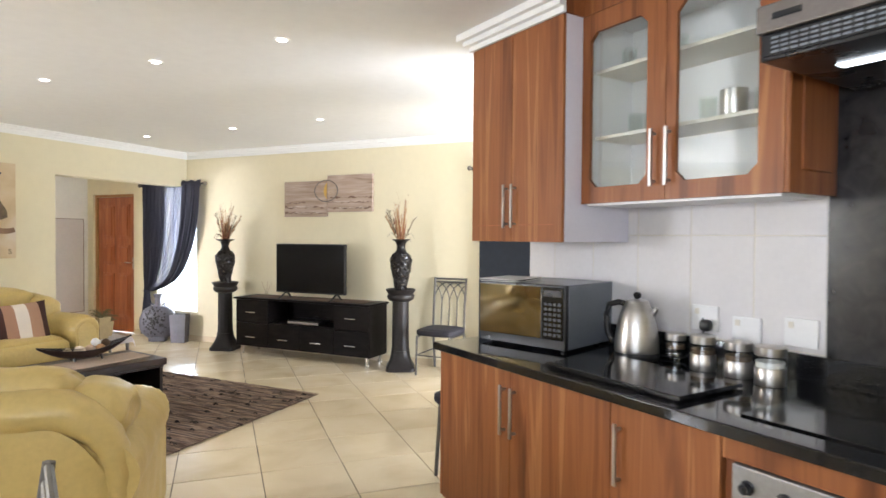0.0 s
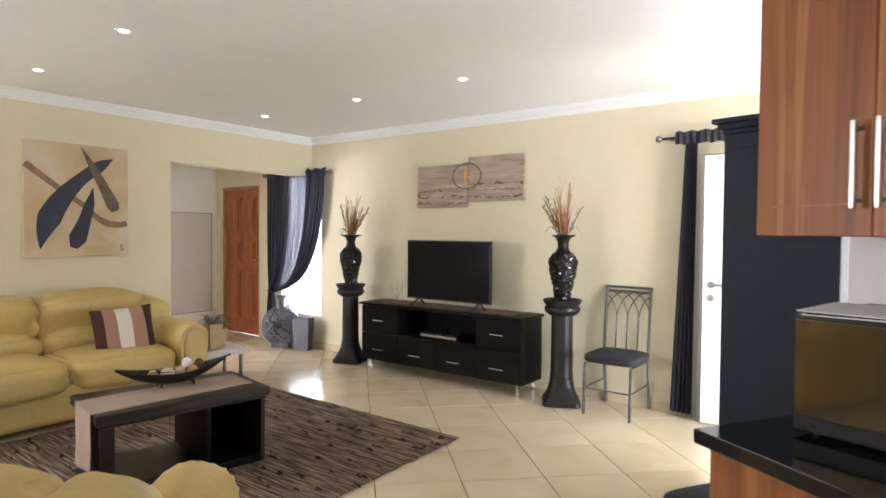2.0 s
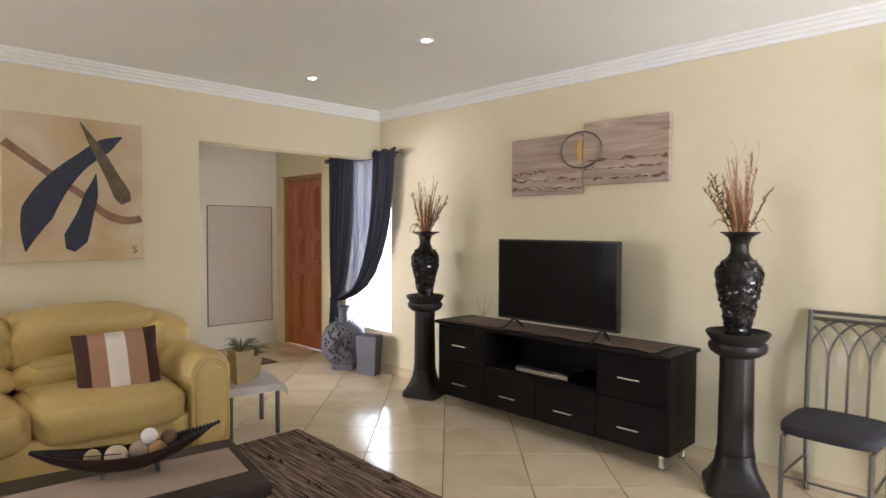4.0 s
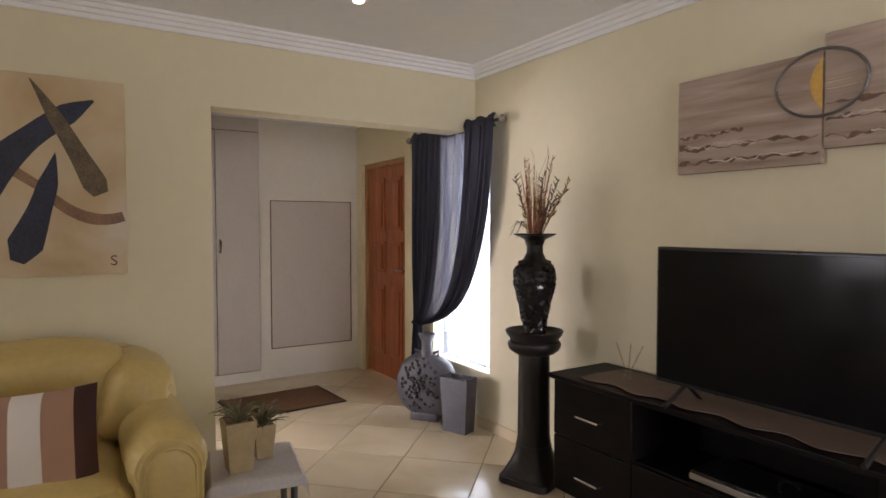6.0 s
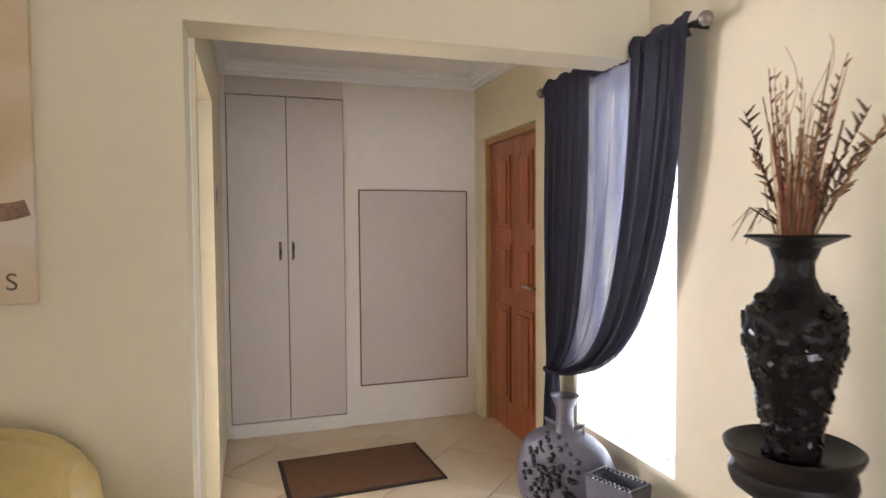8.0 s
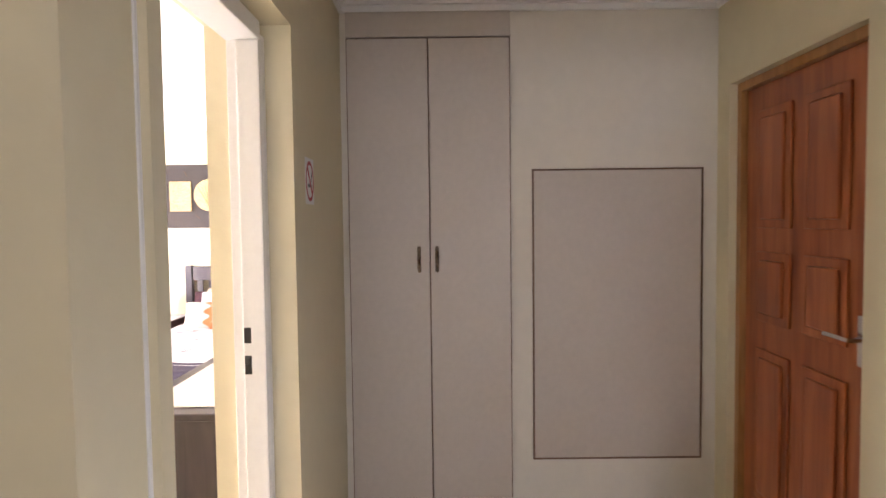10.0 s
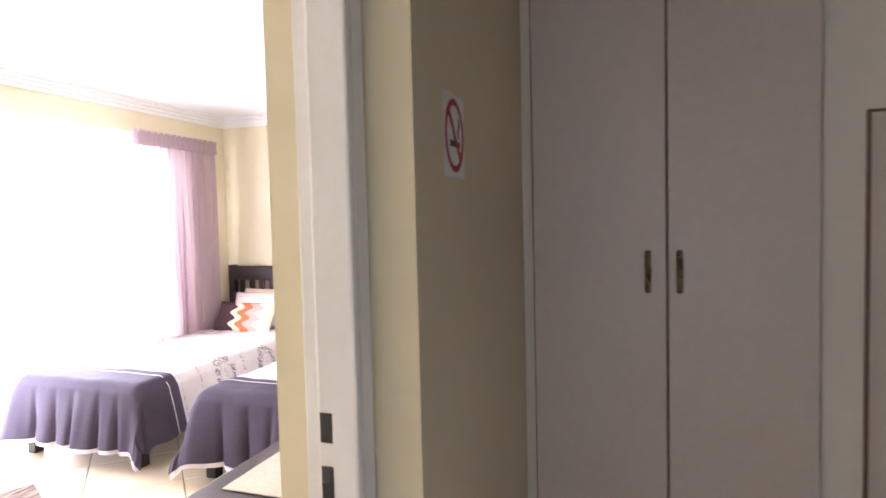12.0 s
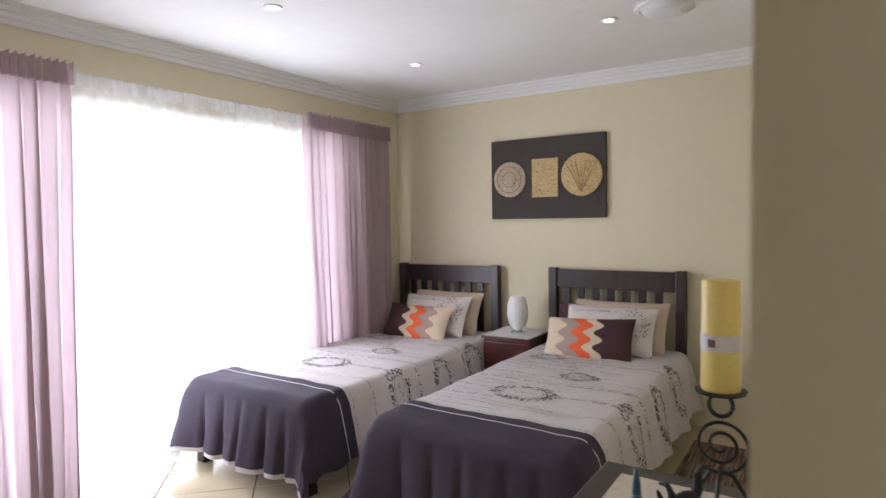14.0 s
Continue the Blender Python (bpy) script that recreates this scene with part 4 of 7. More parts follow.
for (x, y, z, r), mat, lab in (((0.0, -0.10, 0.078, 0.030), TERRA, "small straw-coloured ornamental ball"), ((0.01, -0.02, 0.074, 0.042), BEIGE, "tan ornamental ball"), ((-0.01, 0.06, 0.074, 0.040), RUNNER, "taupe ornamental ball"), ((0.012, 0.125, 0.080, 0.036), STRAW, "brown ornamental ball"), ((-0.012, 0.095, 0.130, 0.031), LINEN, "white pierced ornamental ball"), ((0.0, 0.165, 0.118, 0.032), STRAW_DARK, "dark brown ornamental ball")):
    bm = bmesh.new()
    bmesh.ops.create_icosphere(bm, subdivisions=3, radius=r)
    for v in bm.verts:
        v.co *= 1 + 0.05 * noise.noise(v.co * 90)
    o = part("ornamental_ball", bm, mat)
    o.matrix_world = BM @ Matrix.Translation((x, y, z))
    tagged(o, lab + " in the boat bowl", "ornament", "balls in the bowl")

# media unit
mu = thing("media_unit", pose(-3.715, 5.78, 0.0), "long black wood media unit with drawers and chrome feet", "media unit")
W = 1.915
part("top", bx(-0.02, W + 0.02, -0.025, 0.40, 0.675, 0.70, 0.005), DARKWOOD, mu)
for nm, b in (("drawer_case", (0, 0.50, 0.02, 0.39, 0.10, 0.674)), ("drawer_case", (1.445, W, 0.02, 0.39, 0.10, 0.674)), ("middle_case", (0.5005, 1.4445, 0.02, 0.39, 0.10, 0.408)), ("back_board", (0.5005, 1.4445, 0.37, 0.39, 0.4085, 0.674))):
    part(nm, bx(*b, 0.002), DARKWOOD, mu)
for x0, x1, z0, z1, hz in ((0.005, 0.497, 0.392, 0.668, 0.523), (0.005, 0.497, 0.108, 0.386, 0.222), (0.503, 0.971, 0.108, 0.400, 0.218), (0.975, 1.442, 0.108, 0.400, 0.218), (1.448, W - 0.005, 0.392, 0.668, 0.530), (1.448, W - 0.005, 0.108, 0.386, 0.224)):
    d = part("drawer", bx(x0, x1, 0.0, 0.019, z0, z1, 0.004), DARKWOOD, mu)
    cx = (x0 + x1) / 2
    part("handle", tube(bmesh.new(), [(cx - 0.073, 0.0, hz), (cx - 0.070, -0.024, hz), (cx + 0.070, -0.024, hz), (cx + 0.073, 0.0, hz)], 0.0055, 6), CHROME, d, "thin chrome handle")
for x in (0.06, W - 0.06):
    for y in (0.06, 0.34):
        part("foot", lathe(bmesh.new(), [(0.024, 0), (0.024, 0.012), (0.019, 0.014), (0.019, 0.10)], (x, y, 0), 16), CHROME, mu, "chrome foot")
tv = thing("television", pose(-2.65, 5.86, 0.7035), "flat screen television on the media unit", "television")
part("casing", bx(-0.49, 0.49, -0.02, 0.025, 0.075, 0.655, 0.006), BLACK, tv)
part("screen", bx(-0.478, 0.478, -0.0235, -0.0205, 0.092, 0.643, 0.001, 1), TVSCREEN, tv, "dark glossy screen")
for x in (-0.36, 0.36):
    part("stand_foot", tube(bmesh.new(), [(x, -0.13, 0.006), (x + 0.01, 0.0, 0.085), (x, 0.11, 0.006)], 0.010, 6), BLACK, tv)
dr = thing("media_runner", pose(-3.715, 5.78, 0.7), "brown cloth runner along the media unit top", "table runner")
part("cloth", sheet(bmesh.new(), 60, 10, lambda u, v: (0.16 + u * 1.66, 0.03 + v * 0.30 - 0.02 * math.sin(u * 40) * (v < 0.05), 0.0055 + 0.0015 * noise.noise(Vector((u * 20, v * 5, 0)))), 0.003), RUNNER_DARK, dr)
dv = thing("video_player", pose(-2.735, 5.80, 0.4085), "slim silver and black video player on the open shelf", "video player")
part("case", bx(-0.22, 0.22, 0.03, 0.27, 0.004, 0.045, 0.003), BLACK, dv)
part("front_strip", bx(-0.22, 0.22, 0.022, 0.029, 0.006, 0.032, 0.002), STEEL, dv, "silver front strip")
part("cable_loop", tube(bmesh.new(), [(0.13 + 0.04 * math.cos(a), 0.12, 0.062 + 0.035 * math.sin(a)) for a in [0.5 + k * 0.35 for k in range(14)]], 0.004, 6), BLACK, dv)
rd = thing("reed_diffuser", pose(-3.40, 5.97, 0.710), "small glass diffuser bottle with thin reeds", "diffuser")
part("bottle", lathe(bmesh.new(), [(0.028, 0), (0.03, 0.004), (0.03, 0.035), (0.012, 0.05), (0.012, 0.06)], (0, 0, 0), 16), GLASS, rd)
for a in (-0.5, 0.1, 0.6):
    part("reed", tube(bmesh.new(), [(0, 0, 0.01), (0.13 * math.sin(a), 0.03 * a, 0.17)], 0.0016, 5), STRAW, rd)

# pedestals, vases and reeds


def pedestal(m, h, label):
    p = thing("pedestal", m, label, "pedestal", "black pedestals")

    def squared(a, z):
        f = max(0.0, min(1.0, (0.20 - z) / 0.14))
        return f * (min(1.30, 1 / max(abs(math.cos(a)), abs(math.sin(a)))) - 1)
    part("foot", lathe(bmesh.new(), [(0.150, 0), (0.156, 0.008), (0.154, 0.040), (0.142, 0.052), (0.128, 0.085), (0.112, 0.13), (0.102, 0.175), (0.100, 0.215)], (0, 0, 0), 48, squared), PLINTHBLACK, p, "square foot sweeping up to the column")
    part("column", lathe(bmesh.new(), [(0.094, 0.215), (0.096, 0.23), (0.092, 0.26), (0.090, 0.5), (0.088, h - 0.135)], (0, 0, 0), 60, lambda a, z: -0.030 * abs(math.sin(a * 5)) if z > 0.24 else 0.0), PLINTHBLACK, p, "faceted round column")
    part("capital", lathe(bmesh.new(), [(0.092, h - 0.135), (0.112, h - 0.128), (0.142, h - 0.105), (0.150, h - 0.082), (0.146, h - 0.062), (0.134, h - 0.054), (0.138, h - 0.046), (0.158, h - 0.018), (0.164, h - 0.002), (0.158, h + 0.002), (0.146, h - 0.012), (0.12, h - 0.032), (0.02, h - 0.035)], (0, 0, 0), 40), PLINTHBLACK, p, "round dish-shaped capital")
    return p


def crusted_vase(m, label, seed, rim):
    v = thing("vase", m, label, "vase", "crusted black vases")
    r2 = random.Random(seed)
    prof = [(0.060, 0), (0.066, 0.01), (0.063, 0.05), (0.074, 0.12), (0.092, 0.20), (0.110, 0.28), (0.118, 0.33), (0.112, 0.375), (0.085, 0.415), (0.060, 0.440), (0.046, 0.470), (0.045, 0.510), (0.060, 0.545), (rim * 0.85, 0.566), (rim, 0.572), (rim * 0.97, 0.578), (0.05, 0.562), (0.036, 0.52), (0.034, 0.42)]
    dense = []
    for (a, za), (b, zb) in zip(prof, prof[1:]):
        for k in range(4):
            dense.append((a + (b - a) * k / 4, za + (zb - za) * k / 4))
    part("body", lathe(bmesh.new(), dense + [prof[-1]], (0, 0, 0), 64, lambda a, z: 0.07 * noise.noise(Vector((math.cos(a) * 4 + seed, math.sin(a) * 4, z * 26))) * (0.03 < z < 0.53) + 0.05 * noise.noise(Vector((math.cos(a) * 3, math.sin(a) * 3, seed))) * (z > 0.56)), VASEBLACK, v)
    bm = bmesh.new()
    for k in range(420):
        z = r2.uniform(0.02, 0.42)
        j = next(i for i in range(len(prof) - 1) if prof[i][1] <= z <= prof[i + 1][1])
        f = (z - prof[j][1]) / (prof[j + 1][1] - prof[j][1])
        rad, a = prof[j][0] + f * (prof[j + 1][0] - prof[j][0]), r2.uniform(0, 2 * math.pi)
        s = r2.uniform(0.005, 0.013)
        box(bm, -s * 0.35, s * 0.35, -s * 1.3, s * 1.3, -s * 0.7, s * 0.7, 0, 1, pose(rad * math.cos(a), rad * math.sin(a), z, r2.uniform(-50, 50), r2.uniform(-25, 25), math.degrees(a) + r2.uniform(-20, 20)))
    part("crust", bm, VASEGLOSS, v, "rough glossy shards covering the body", False)["kind"] = "stuff"
    return v


def dried_reeds(m, label, seed, lean=0.0):
    t = thing("dried_reeds", m, label, "dried plants", "dried arrangements")
    r2 = random.Random(seed)
    groups = {STRAW: bmesh.new(), STRAW_RED: bmesh.new(), STRAW_DARK: bmesh.new(), STRAW_PALE: bmesh.new()}

    def stem(mat, a, spread, bend, h, rad, base=0.016, n=7, drift=0.0):
        dx, dy = math.cos(a), math.sin(a)
        pts = []
        for q in range(n):
            f = q / (n - 1)
            w = base + spread * f + bend * f * f
            pts.append(Vector((dx * w + drift * f * f + 0.004 * math.sin(9 * f + a * 5), dy * w, -0.10 + f * (h + 0.10))))
        tube(groups[mat], pts, rad, 5, 0.45)
        return pts

    def seeds(mat, pts, count, size):
        for q in range(count):
            f = 0.45 + 0.55 * q / count
            i = min(int(f * (len(pts) - 1)), len(pts) - 2)
            c = pts[i].lerp(pts[i + 1], f * (len(pts) - 1) - i)
            off = Vector((r2.uniform(-1, 1), r2.uniform(-1, 1), r2.uniform(0.5, 1.4))) * size
            tube(groups[mat], [c, c + off * 0.5, c + off], size * 0.22, 4, 0.25)

    # a dense low sheaf, taller thin stalks, and branching sprays that lean out
    for k in range(46):
        stem(r2.choice([STRAW, STRAW_RED, STRAW_RED, STRAW_PALE]), r2.uniform(0, 6.28), r2.uniform(0.0, 0.05), r2.uniform(0, 0.03), r2.uniform(0.14, 0.30), r2.uniform(0.003, 0.0062), r2.uniform(0.004, 0.03), 7, lean * 0.3)
    for k in range(15):
        mat = r2.choice([STRAW, STRAW_PALE, STRAW_RED])
        p = stem(mat, r2.uniform(0, 6.28), r2.uniform(0.01, 0.07), r2.uniform(0, 0.05), r2.uniform(0.32, 0.47), r2.uniform(0.0022, 0.0036), 0.012, 8, lean * 0.5)
        if k % 2:
            seeds(mat, p, 10, 0.018)
    for k in range(8):
        side = (1 if lean > 0 else -1) if k % 4 else (-1 if lean > 0 else 1)
        a = (0.0 if side > 0 else math.pi) + r2.uniform(-0.7, 0.7)
        p = stem(STRAW_DARK if k % 3 else STRAW, a, r2.uniform(0.03, 0.10), r2.uniform(0.05, 0.12), r2.uniform(0.20, 0.38), 0.0026, 0.015, 9)
        seeds(STRAW_DARK if k % 3 else STRAW, p, 16, 0.024)
    for k in range(3):
        a, top, pts = r2.uniform(0, 6.28), r2.uniform(0.46, 0.55), []
        for q in range(20):
            f = q / 19
            pts.append((0.03 * math.cos(a) * (1 + f) + 0.030 * math.sin(8 * f + k) * f, 0.03 * math.sin(a) + 0.02 * math.cos(7 * f) * f, f * top))
        tube(groups[STRAW], pts, 0.0013, 4, 0.6)
    for k in range(9):
        a = math.pi + r2.uniform(-0.5, 0.5) if lean > 0 else r2.uniform(0, 6.28)
        tube(groups[STRAW_DARK], [(0.03 * math.cos(a), 0.03 * math.sin(a), 0.03), (0.11 * math.cos(a), 0.11 * math.sin(a), 0.085), (0.155 * math.cos(a), 0.155 * math.sin(a), 0.05 - 0.008 * k)], 0.0022, 4, 0.4)
    for mat, bm in groups.items():
        tagged(part("dry_stem", bm, mat, t), kind="stuff")
    return t


for x, y, h, seed, lean, turn, rim, lab in ((-4.02, 5.915, 0.86, 3, 0.06, 20, 0.118, "by the hall window"), (-1.46, 5.88, 0.88, 8, -0.05, 28, 0.100, "beside the media unit")):
    pedestal(pose(x, y, 0, 0, 0, turn), h, "black round column pedestal with a square foot " + lab)
    crusted_vase(pose(x, y, h - 0.034), "black vase crusted with shards on a pedestal " + lab, seed, rim)
    dried_reeds(pose(x, y, h + 0.53), "dried rust-brown reeds and grasses in a vase " + lab, seed, lean)


def fan_chair(m, label):
    """Metal dining chair facing local -y, with an interlaced arch back and a padded seat."""
    c = thing("dining_chair", m, label, "chair", "metal dining chairs")
    for x in (-0.185, 0.185):
        part("back_leg", tube(bmesh.new(), [(x, 0.25, 0.0), (x, 0.20, 0.42), (x, 0.215, 0.7), (x, 0.255, 1.0)], 0.013, 8), IRON, c)
        part("front_leg", tube(bmesh.new(), [(x, -0.22, 0.0), (x, -0.195, 0.41)], 0.012, 8), IRON, c)
        part("side_stretcher", tube(bmesh.new(), [(x, -0.205, 0.21), (x, 0.222, 0.21)], 0.007, 6), IRON, c)
        part("seat_rail", tube(bmesh.new(), [(x, -0.195, 0.405), (x, 0.20, 0.405)], 0.010, 6), IRON, c)
    for z, y in ((0.99, 0.254), (0.955, 0.249)):
        part("top_rail", tube(bmesh.new(), [(-0.185, y, z), (0.185, y, z)], 0.010, 8), IRON, c)
    part("front_stretcher", tube(bmesh.new(), [(-0.187, -0.207, 0.21), (0.187, -0.207, 0.21)], 0.007, 6), IRON, c)
    yb = lambda z: 0.20 + max(0, z - 0.42) * 0.085  # noqa: E731
    for x in (-0.092, 0.0, 0.092):
        part("back_bar", tube(bmesh.new(), [(x, yb(0.43), 0.43), (x, yb(0.70), 0.70), (x, yb(0.735), 0.735)], 0.0068, 6), IRON, c)
    for x in (-0.185, -0.092, 0.0, 0.092, 0.185):
        for side in (-1, 1):
            z0 = 0.735 if abs(x) < 0.15 else 0.76
            pts = [(x, yb(z0), z0)]
            for k in range(1, 11):
                a = k / 10 * math.pi / 2
                px, pz = x + side * 0.165 * (1 - math.cos(a)) ** 0.9, z0 + (0.955 - z0) * math.sin(a)
                if abs(px) < 0.186:
                    pts.append((px, yb(pz), pz))
            if len(pts) > 3:
                part("back_scroll", tube(bmesh.new(), pts, 0.0062, 6), IRON, c, "curved interlacing bar")
    part("seat", puff(bmesh.new(), 0.215, 0.215, 0.033, pose(0, 0.0, 0.447), 10, 0.35, 0.0, 0, 0.012), SEATCLOTH, c, "dark padded cloth seat")
    return c


ch = fan_chair(pose(-1.0, 5.93, 0), "pewter metal dining chair with an arched back against the wall")
c3 = copy_thing(ch, pose(0.41, 0.635, 0, 0, 0, -30) @ Matrix.Diagonal((1, 1, 0.965, 1)))
tagged(c3, "metal dining chair standing behind the armchair")
so = thing("stool", pose(0.365, 3.47, 0, 0, 0, -32) @ Matrix.Diagonal((1, 1, 1.07, 1)), "low metal stool with a dark seat at the worktop end", "stool")
for x in (-0.15, 0.15):
    for y in (-0.15, 0.15):
        part("leg", tube(bmesh.new(), [(x * 1.12, y * 1.12, 0), (x, y, 0.42)], 0.012, 8), IRON, so)
part("seat_frame", bx(-0.165, 0.165, -0.165, 0.165, 0.405, 0.422, 0.004), IRON, so)
part("seat", puff(bmesh.new(), 0.20, 0.20, 0.033, pose(0, 0, 0.45), 10, 0.35, 0.0, 0, 0.012), SEATCLOTH, so, "dark padded cloth seat")

# wall art


def ribbon(bm, pts, widths, y=0.0):
    """Flat brush stroke in local xz, with thickness towards -y."""
    n = len(pts)
    L, R = [], []
    for i, (x, z) in enumerate(pts):
        a, b = pts[max(i - 1, 0)], pts[min(i + 1, n - 1)]
        d = Vector((b[0] - a[0], b[1] - a[1])).normalized()
        w = widths[i] / 2
        L.append((x - d.y * w, z + d.x * w)), R.append((x + d.y * w, z - d.x * w))
    ring = L + R[::-1]
    f = [bm.verts.new((x, y, z)) for x, z in ring]
    b = [bm.verts.new((x, y + 0.0015, z)) for x, z in ring]
    for i in range(n - 1):
        bm.faces.new((f[i], f[i + 1], f[2 * n - 2 - i], f[2 * n - 1 - i]))
    for i in range(2 * n):
        bm.faces.new((f[i], b[i], b[(i + 1) % (2 * n)], f[(i + 1) % (2 * n)]))
    return bm


def bez(p0, p1, p2, n=14):
    return [((1 - t) ** 2 * p0[0] + 2 * t * (1 - t) * p1[0] + t * t * p2[0], (1 - t) ** 2 * p0[1] + 2 * t * (1 - t) * p1[1] + t * t * p2[1]) for t in [k / (n - 1) for k in range(n)]]


CANVAS = ramp_material("sand_canvas", [(0.3, (0.50, 0.36, 0.20)), (0.55, (0.62, 0.49, 0.32)), (0.75, (0.66, 0.57, 0.46))], 0.8, (1, 1, 1), scale=2.2, warp=0.8, bump=0.15)
INK = plain("blue_black_paint", (0.025, 0.03, 0.055), 0.6, vary=0.3, scale=9)
UMBER = plain("umber_paint", (0.13, 0.095, 0.055), 0.65, vary=0.3, scale=12)
TANP = plain("tan_paint", (0.26, 0.15, 0.09), 0.65, vary=0.2, scale=12)
pa = thing("abstract_painting", pose(WX + 0.034, 3.535, 1.69, 0, 0, 90), "square abstract canvas in sand, brown and blue-black", "painting")
part("canvas", bx(-0.42, 0.425, 0.0, 0.032, -0.49, 0.49, 0.004), CANVAS, pa)
def swell(*keys):
    """Width of a stroke along its length, through a few (place, width) keys."""
    def f(t):
        for (a, wa), (b, wb) in zip(keys, keys[1:]):
            if t <= b:
                return wa + (wb - wa) * (t - a) / (b - a)
        return keys[-1][1]
    return f


strokes = [
    (TANP, bez((-0.41, 0.292), (-0.17, 0.10), (0.057, -0.055), 20), swell((0, 0.055), (1, 0.045))), (TANP, bez((0.057, -0.055), (0.226, -0.262), (0.41, -0.193), 20), swell((0, 0.045), (0.6, 0.060), (1, 0.05))),
    (INK, bez((0.285, 0.385), (-0.245, 0.058), (-0.30, -0.42), 28), swell((0, 0.012), (0.10, 0.10), (0.28, 0.105), (0.55, 0.165), (0.72, 0.19), (0.86, 0.11), (1, 0.008))),
    (INK, bez((0.118, 0.115), (0.078, -0.127), (-0.045, -0.417), 22), swell((0, 0.004), (0.30, 0.085), (0.55, 0.10), (0.86, 0.15), (1, 0.06))),
    (UMBER, bez((0.022, 0.465), (0.184, 0.188), (0.31, -0.082), 22), swell((0, 0.006), (0.30, 0.065), (0.65, 0.085), (0.90, 0.115), (1, 0.07)))]
for k, (mat, pts, wf) in enumerate(strokes):
    n = len(pts)
    part("brush_stroke", ribbon(bmesh.new(), pts, [wf(i / (n - 1)) for i in range(n)], -0.002 - 0.0004 * k), mat, pa, "", False)
o = bpy.data.curves.new("letter", "FONT")
o.body, o.size, o.extrude = "S", 0.075, 0.001
sg = new("signature", o)
sg.data.materials.append(UMBER)
sg.parent = pa
sg.matrix_basis = pose(0.345, -0.004, -0.445, 90)

SEA = ramp_material("seascape_canvas", [(0.25, (0.20, 0.13, 0.09)), (0.40, (0.34, 0.25, 0.19)), (0.6, (0.44, 0.34, 0.28)), (0.8, (0.55, 0.45, 0.38))], 0.7, (1.5, 1.5, 14), scale=1.6, warp=0.6, bump=0.25)
FOAM = plain("cream_paint", (0.58, 0.50, 0.43), 0.7, vary=0.15, scale=20)
SHOREBROWN = plain("shore_brown_paint", (0.15, 0.085, 0.055), 0.65, vary=0.35, scale=25)
sp = thing("seascape_canvases", pose(-2.64, NY - 0.033, 1.93), "two joined beach canvases with a metal ring", "painting")
for x0, x1, z0, z1 in ((-0.645, -0.003, -0.24, 0.194), (0.003, 0.64, -0.185, 0.256)):
    cv = part("canvas", bx(x0, x1, 0, 0.03, z0, z1, 0.003), SEA, sp)
    for k, (zf, e0, e1) in enumerate(((0.045, 0.0, 1.0), (0.050, 0.25, 0.9), (0.112, 0.0, 1.0), (0.120, 0.05, 0.6), (0.172, 0.0, 0.5 if x0 < 0 else 1.0))):
        foam, n = k in (1, 3), 40
        pts = [(x0 + 0.01 + (x1 - x0 - 0.02) * (e0 + (e1 - e0) * q / n), z0 + zf + 0.020 * noise.noise(Vector((q * 0.30 + k * 3, k, x0))) + 0.008 * noise.noise(Vector((q * 0.9, k * 5, x0)))) for q in range(n + 1)]
        ws = [max(0.0025, (0.004 if foam else 0.010) + (0.010 if foam else 0.034) * noise.noise(Vector((q * 0.33, k * 2.7, x1)))) for q in range(n + 1)]
        part("foam_line" if foam else "shadow_line", ribbon(bmesh.new(), pts, ws, -0.0024 if foam else -0.002), FOAM if foam else SHOREBROWN, cv, "", False)
part("ring", tube(bmesh.new(), [(-0.010 + 0.168 * math.cos(a), -0.007, 0.070 + 0.128 * math.sin(a)) for a in [2 * math.pi * k / 40 for k in range(40)]], 0.006, 6, 1.0, True), IRON, sp, "dark metal ring")
part("sun_disc", ribbon(bmesh.new(), [(-0.005 - 0.042 * math.sin(math.pi * k / 16) / 2, 0.070 - 0.095 + 0.19 * k / 16) for k in range(17)], [0.004 + 0.042 * math.sin(math.pi * k / 16) for k in range(17)], -0.0015), plain("ochre_paint", (0.60, 0.36, 0.08), 0.6, vary=0.15), sp, "ochre half sun", False)
for k in range(5):
    part("sun_streak", ribbon(bmesh.new(), bez((0.012, 0.03 + 0.012 * k), (0.07, 0.028 + 0.013 * k), (0.10 + 0.015 * (k % 3), 0.034 + 0.012 * k), 8), [0.004 - 0.0003 * q for q in range(8)], -0.0015), FOAM if k % 2 else plain("thin_ochre_paint_%d" % k, (0.52, 0.36, 0.16), 0.65), sp, "", False)

# side table with pots
st = thing("side_table", pose(-4.235, 4.40, 0, 0, 0, -10), "low side table with a cloth and metal legs", "side table")
part("tabletop", bx(-0.21, 0.21, -0.19, 0.19, 0.335, 0.36, 0.006), RUNNER, st)
for x in (-0.18, 0.18):
    for y in (-0.16, 0.16):
        part("leg", lathe(bmesh.new(), [(0.016, 0), (0.016, 0.334)], (x, y, 0), 12), IRON, st, "round metal leg")
cl = thing("table_cloth", pose(-4.225, 4.40, 0.361, 0, 0, -10), "pale silver cloth over the side table", "table cloth")
part("cloth", sheet(bmesh.new(), 30, 30, lambda u, v: ((u - 0.5) * 0.46, (v - 0.5) * 0.43, 0.004 - 0.06 * max(0, abs(u - 0.5) * 0.46 - 0.212) / 0.02 - 0.05 * max(0, abs(v - 0.5) * 0.43 - 0.194) / 0.02), 0.002), plain("silver_cloth", (0.50, 0.46, 0.44), 0.7, bump=0.4, bump_scale=90), cl)
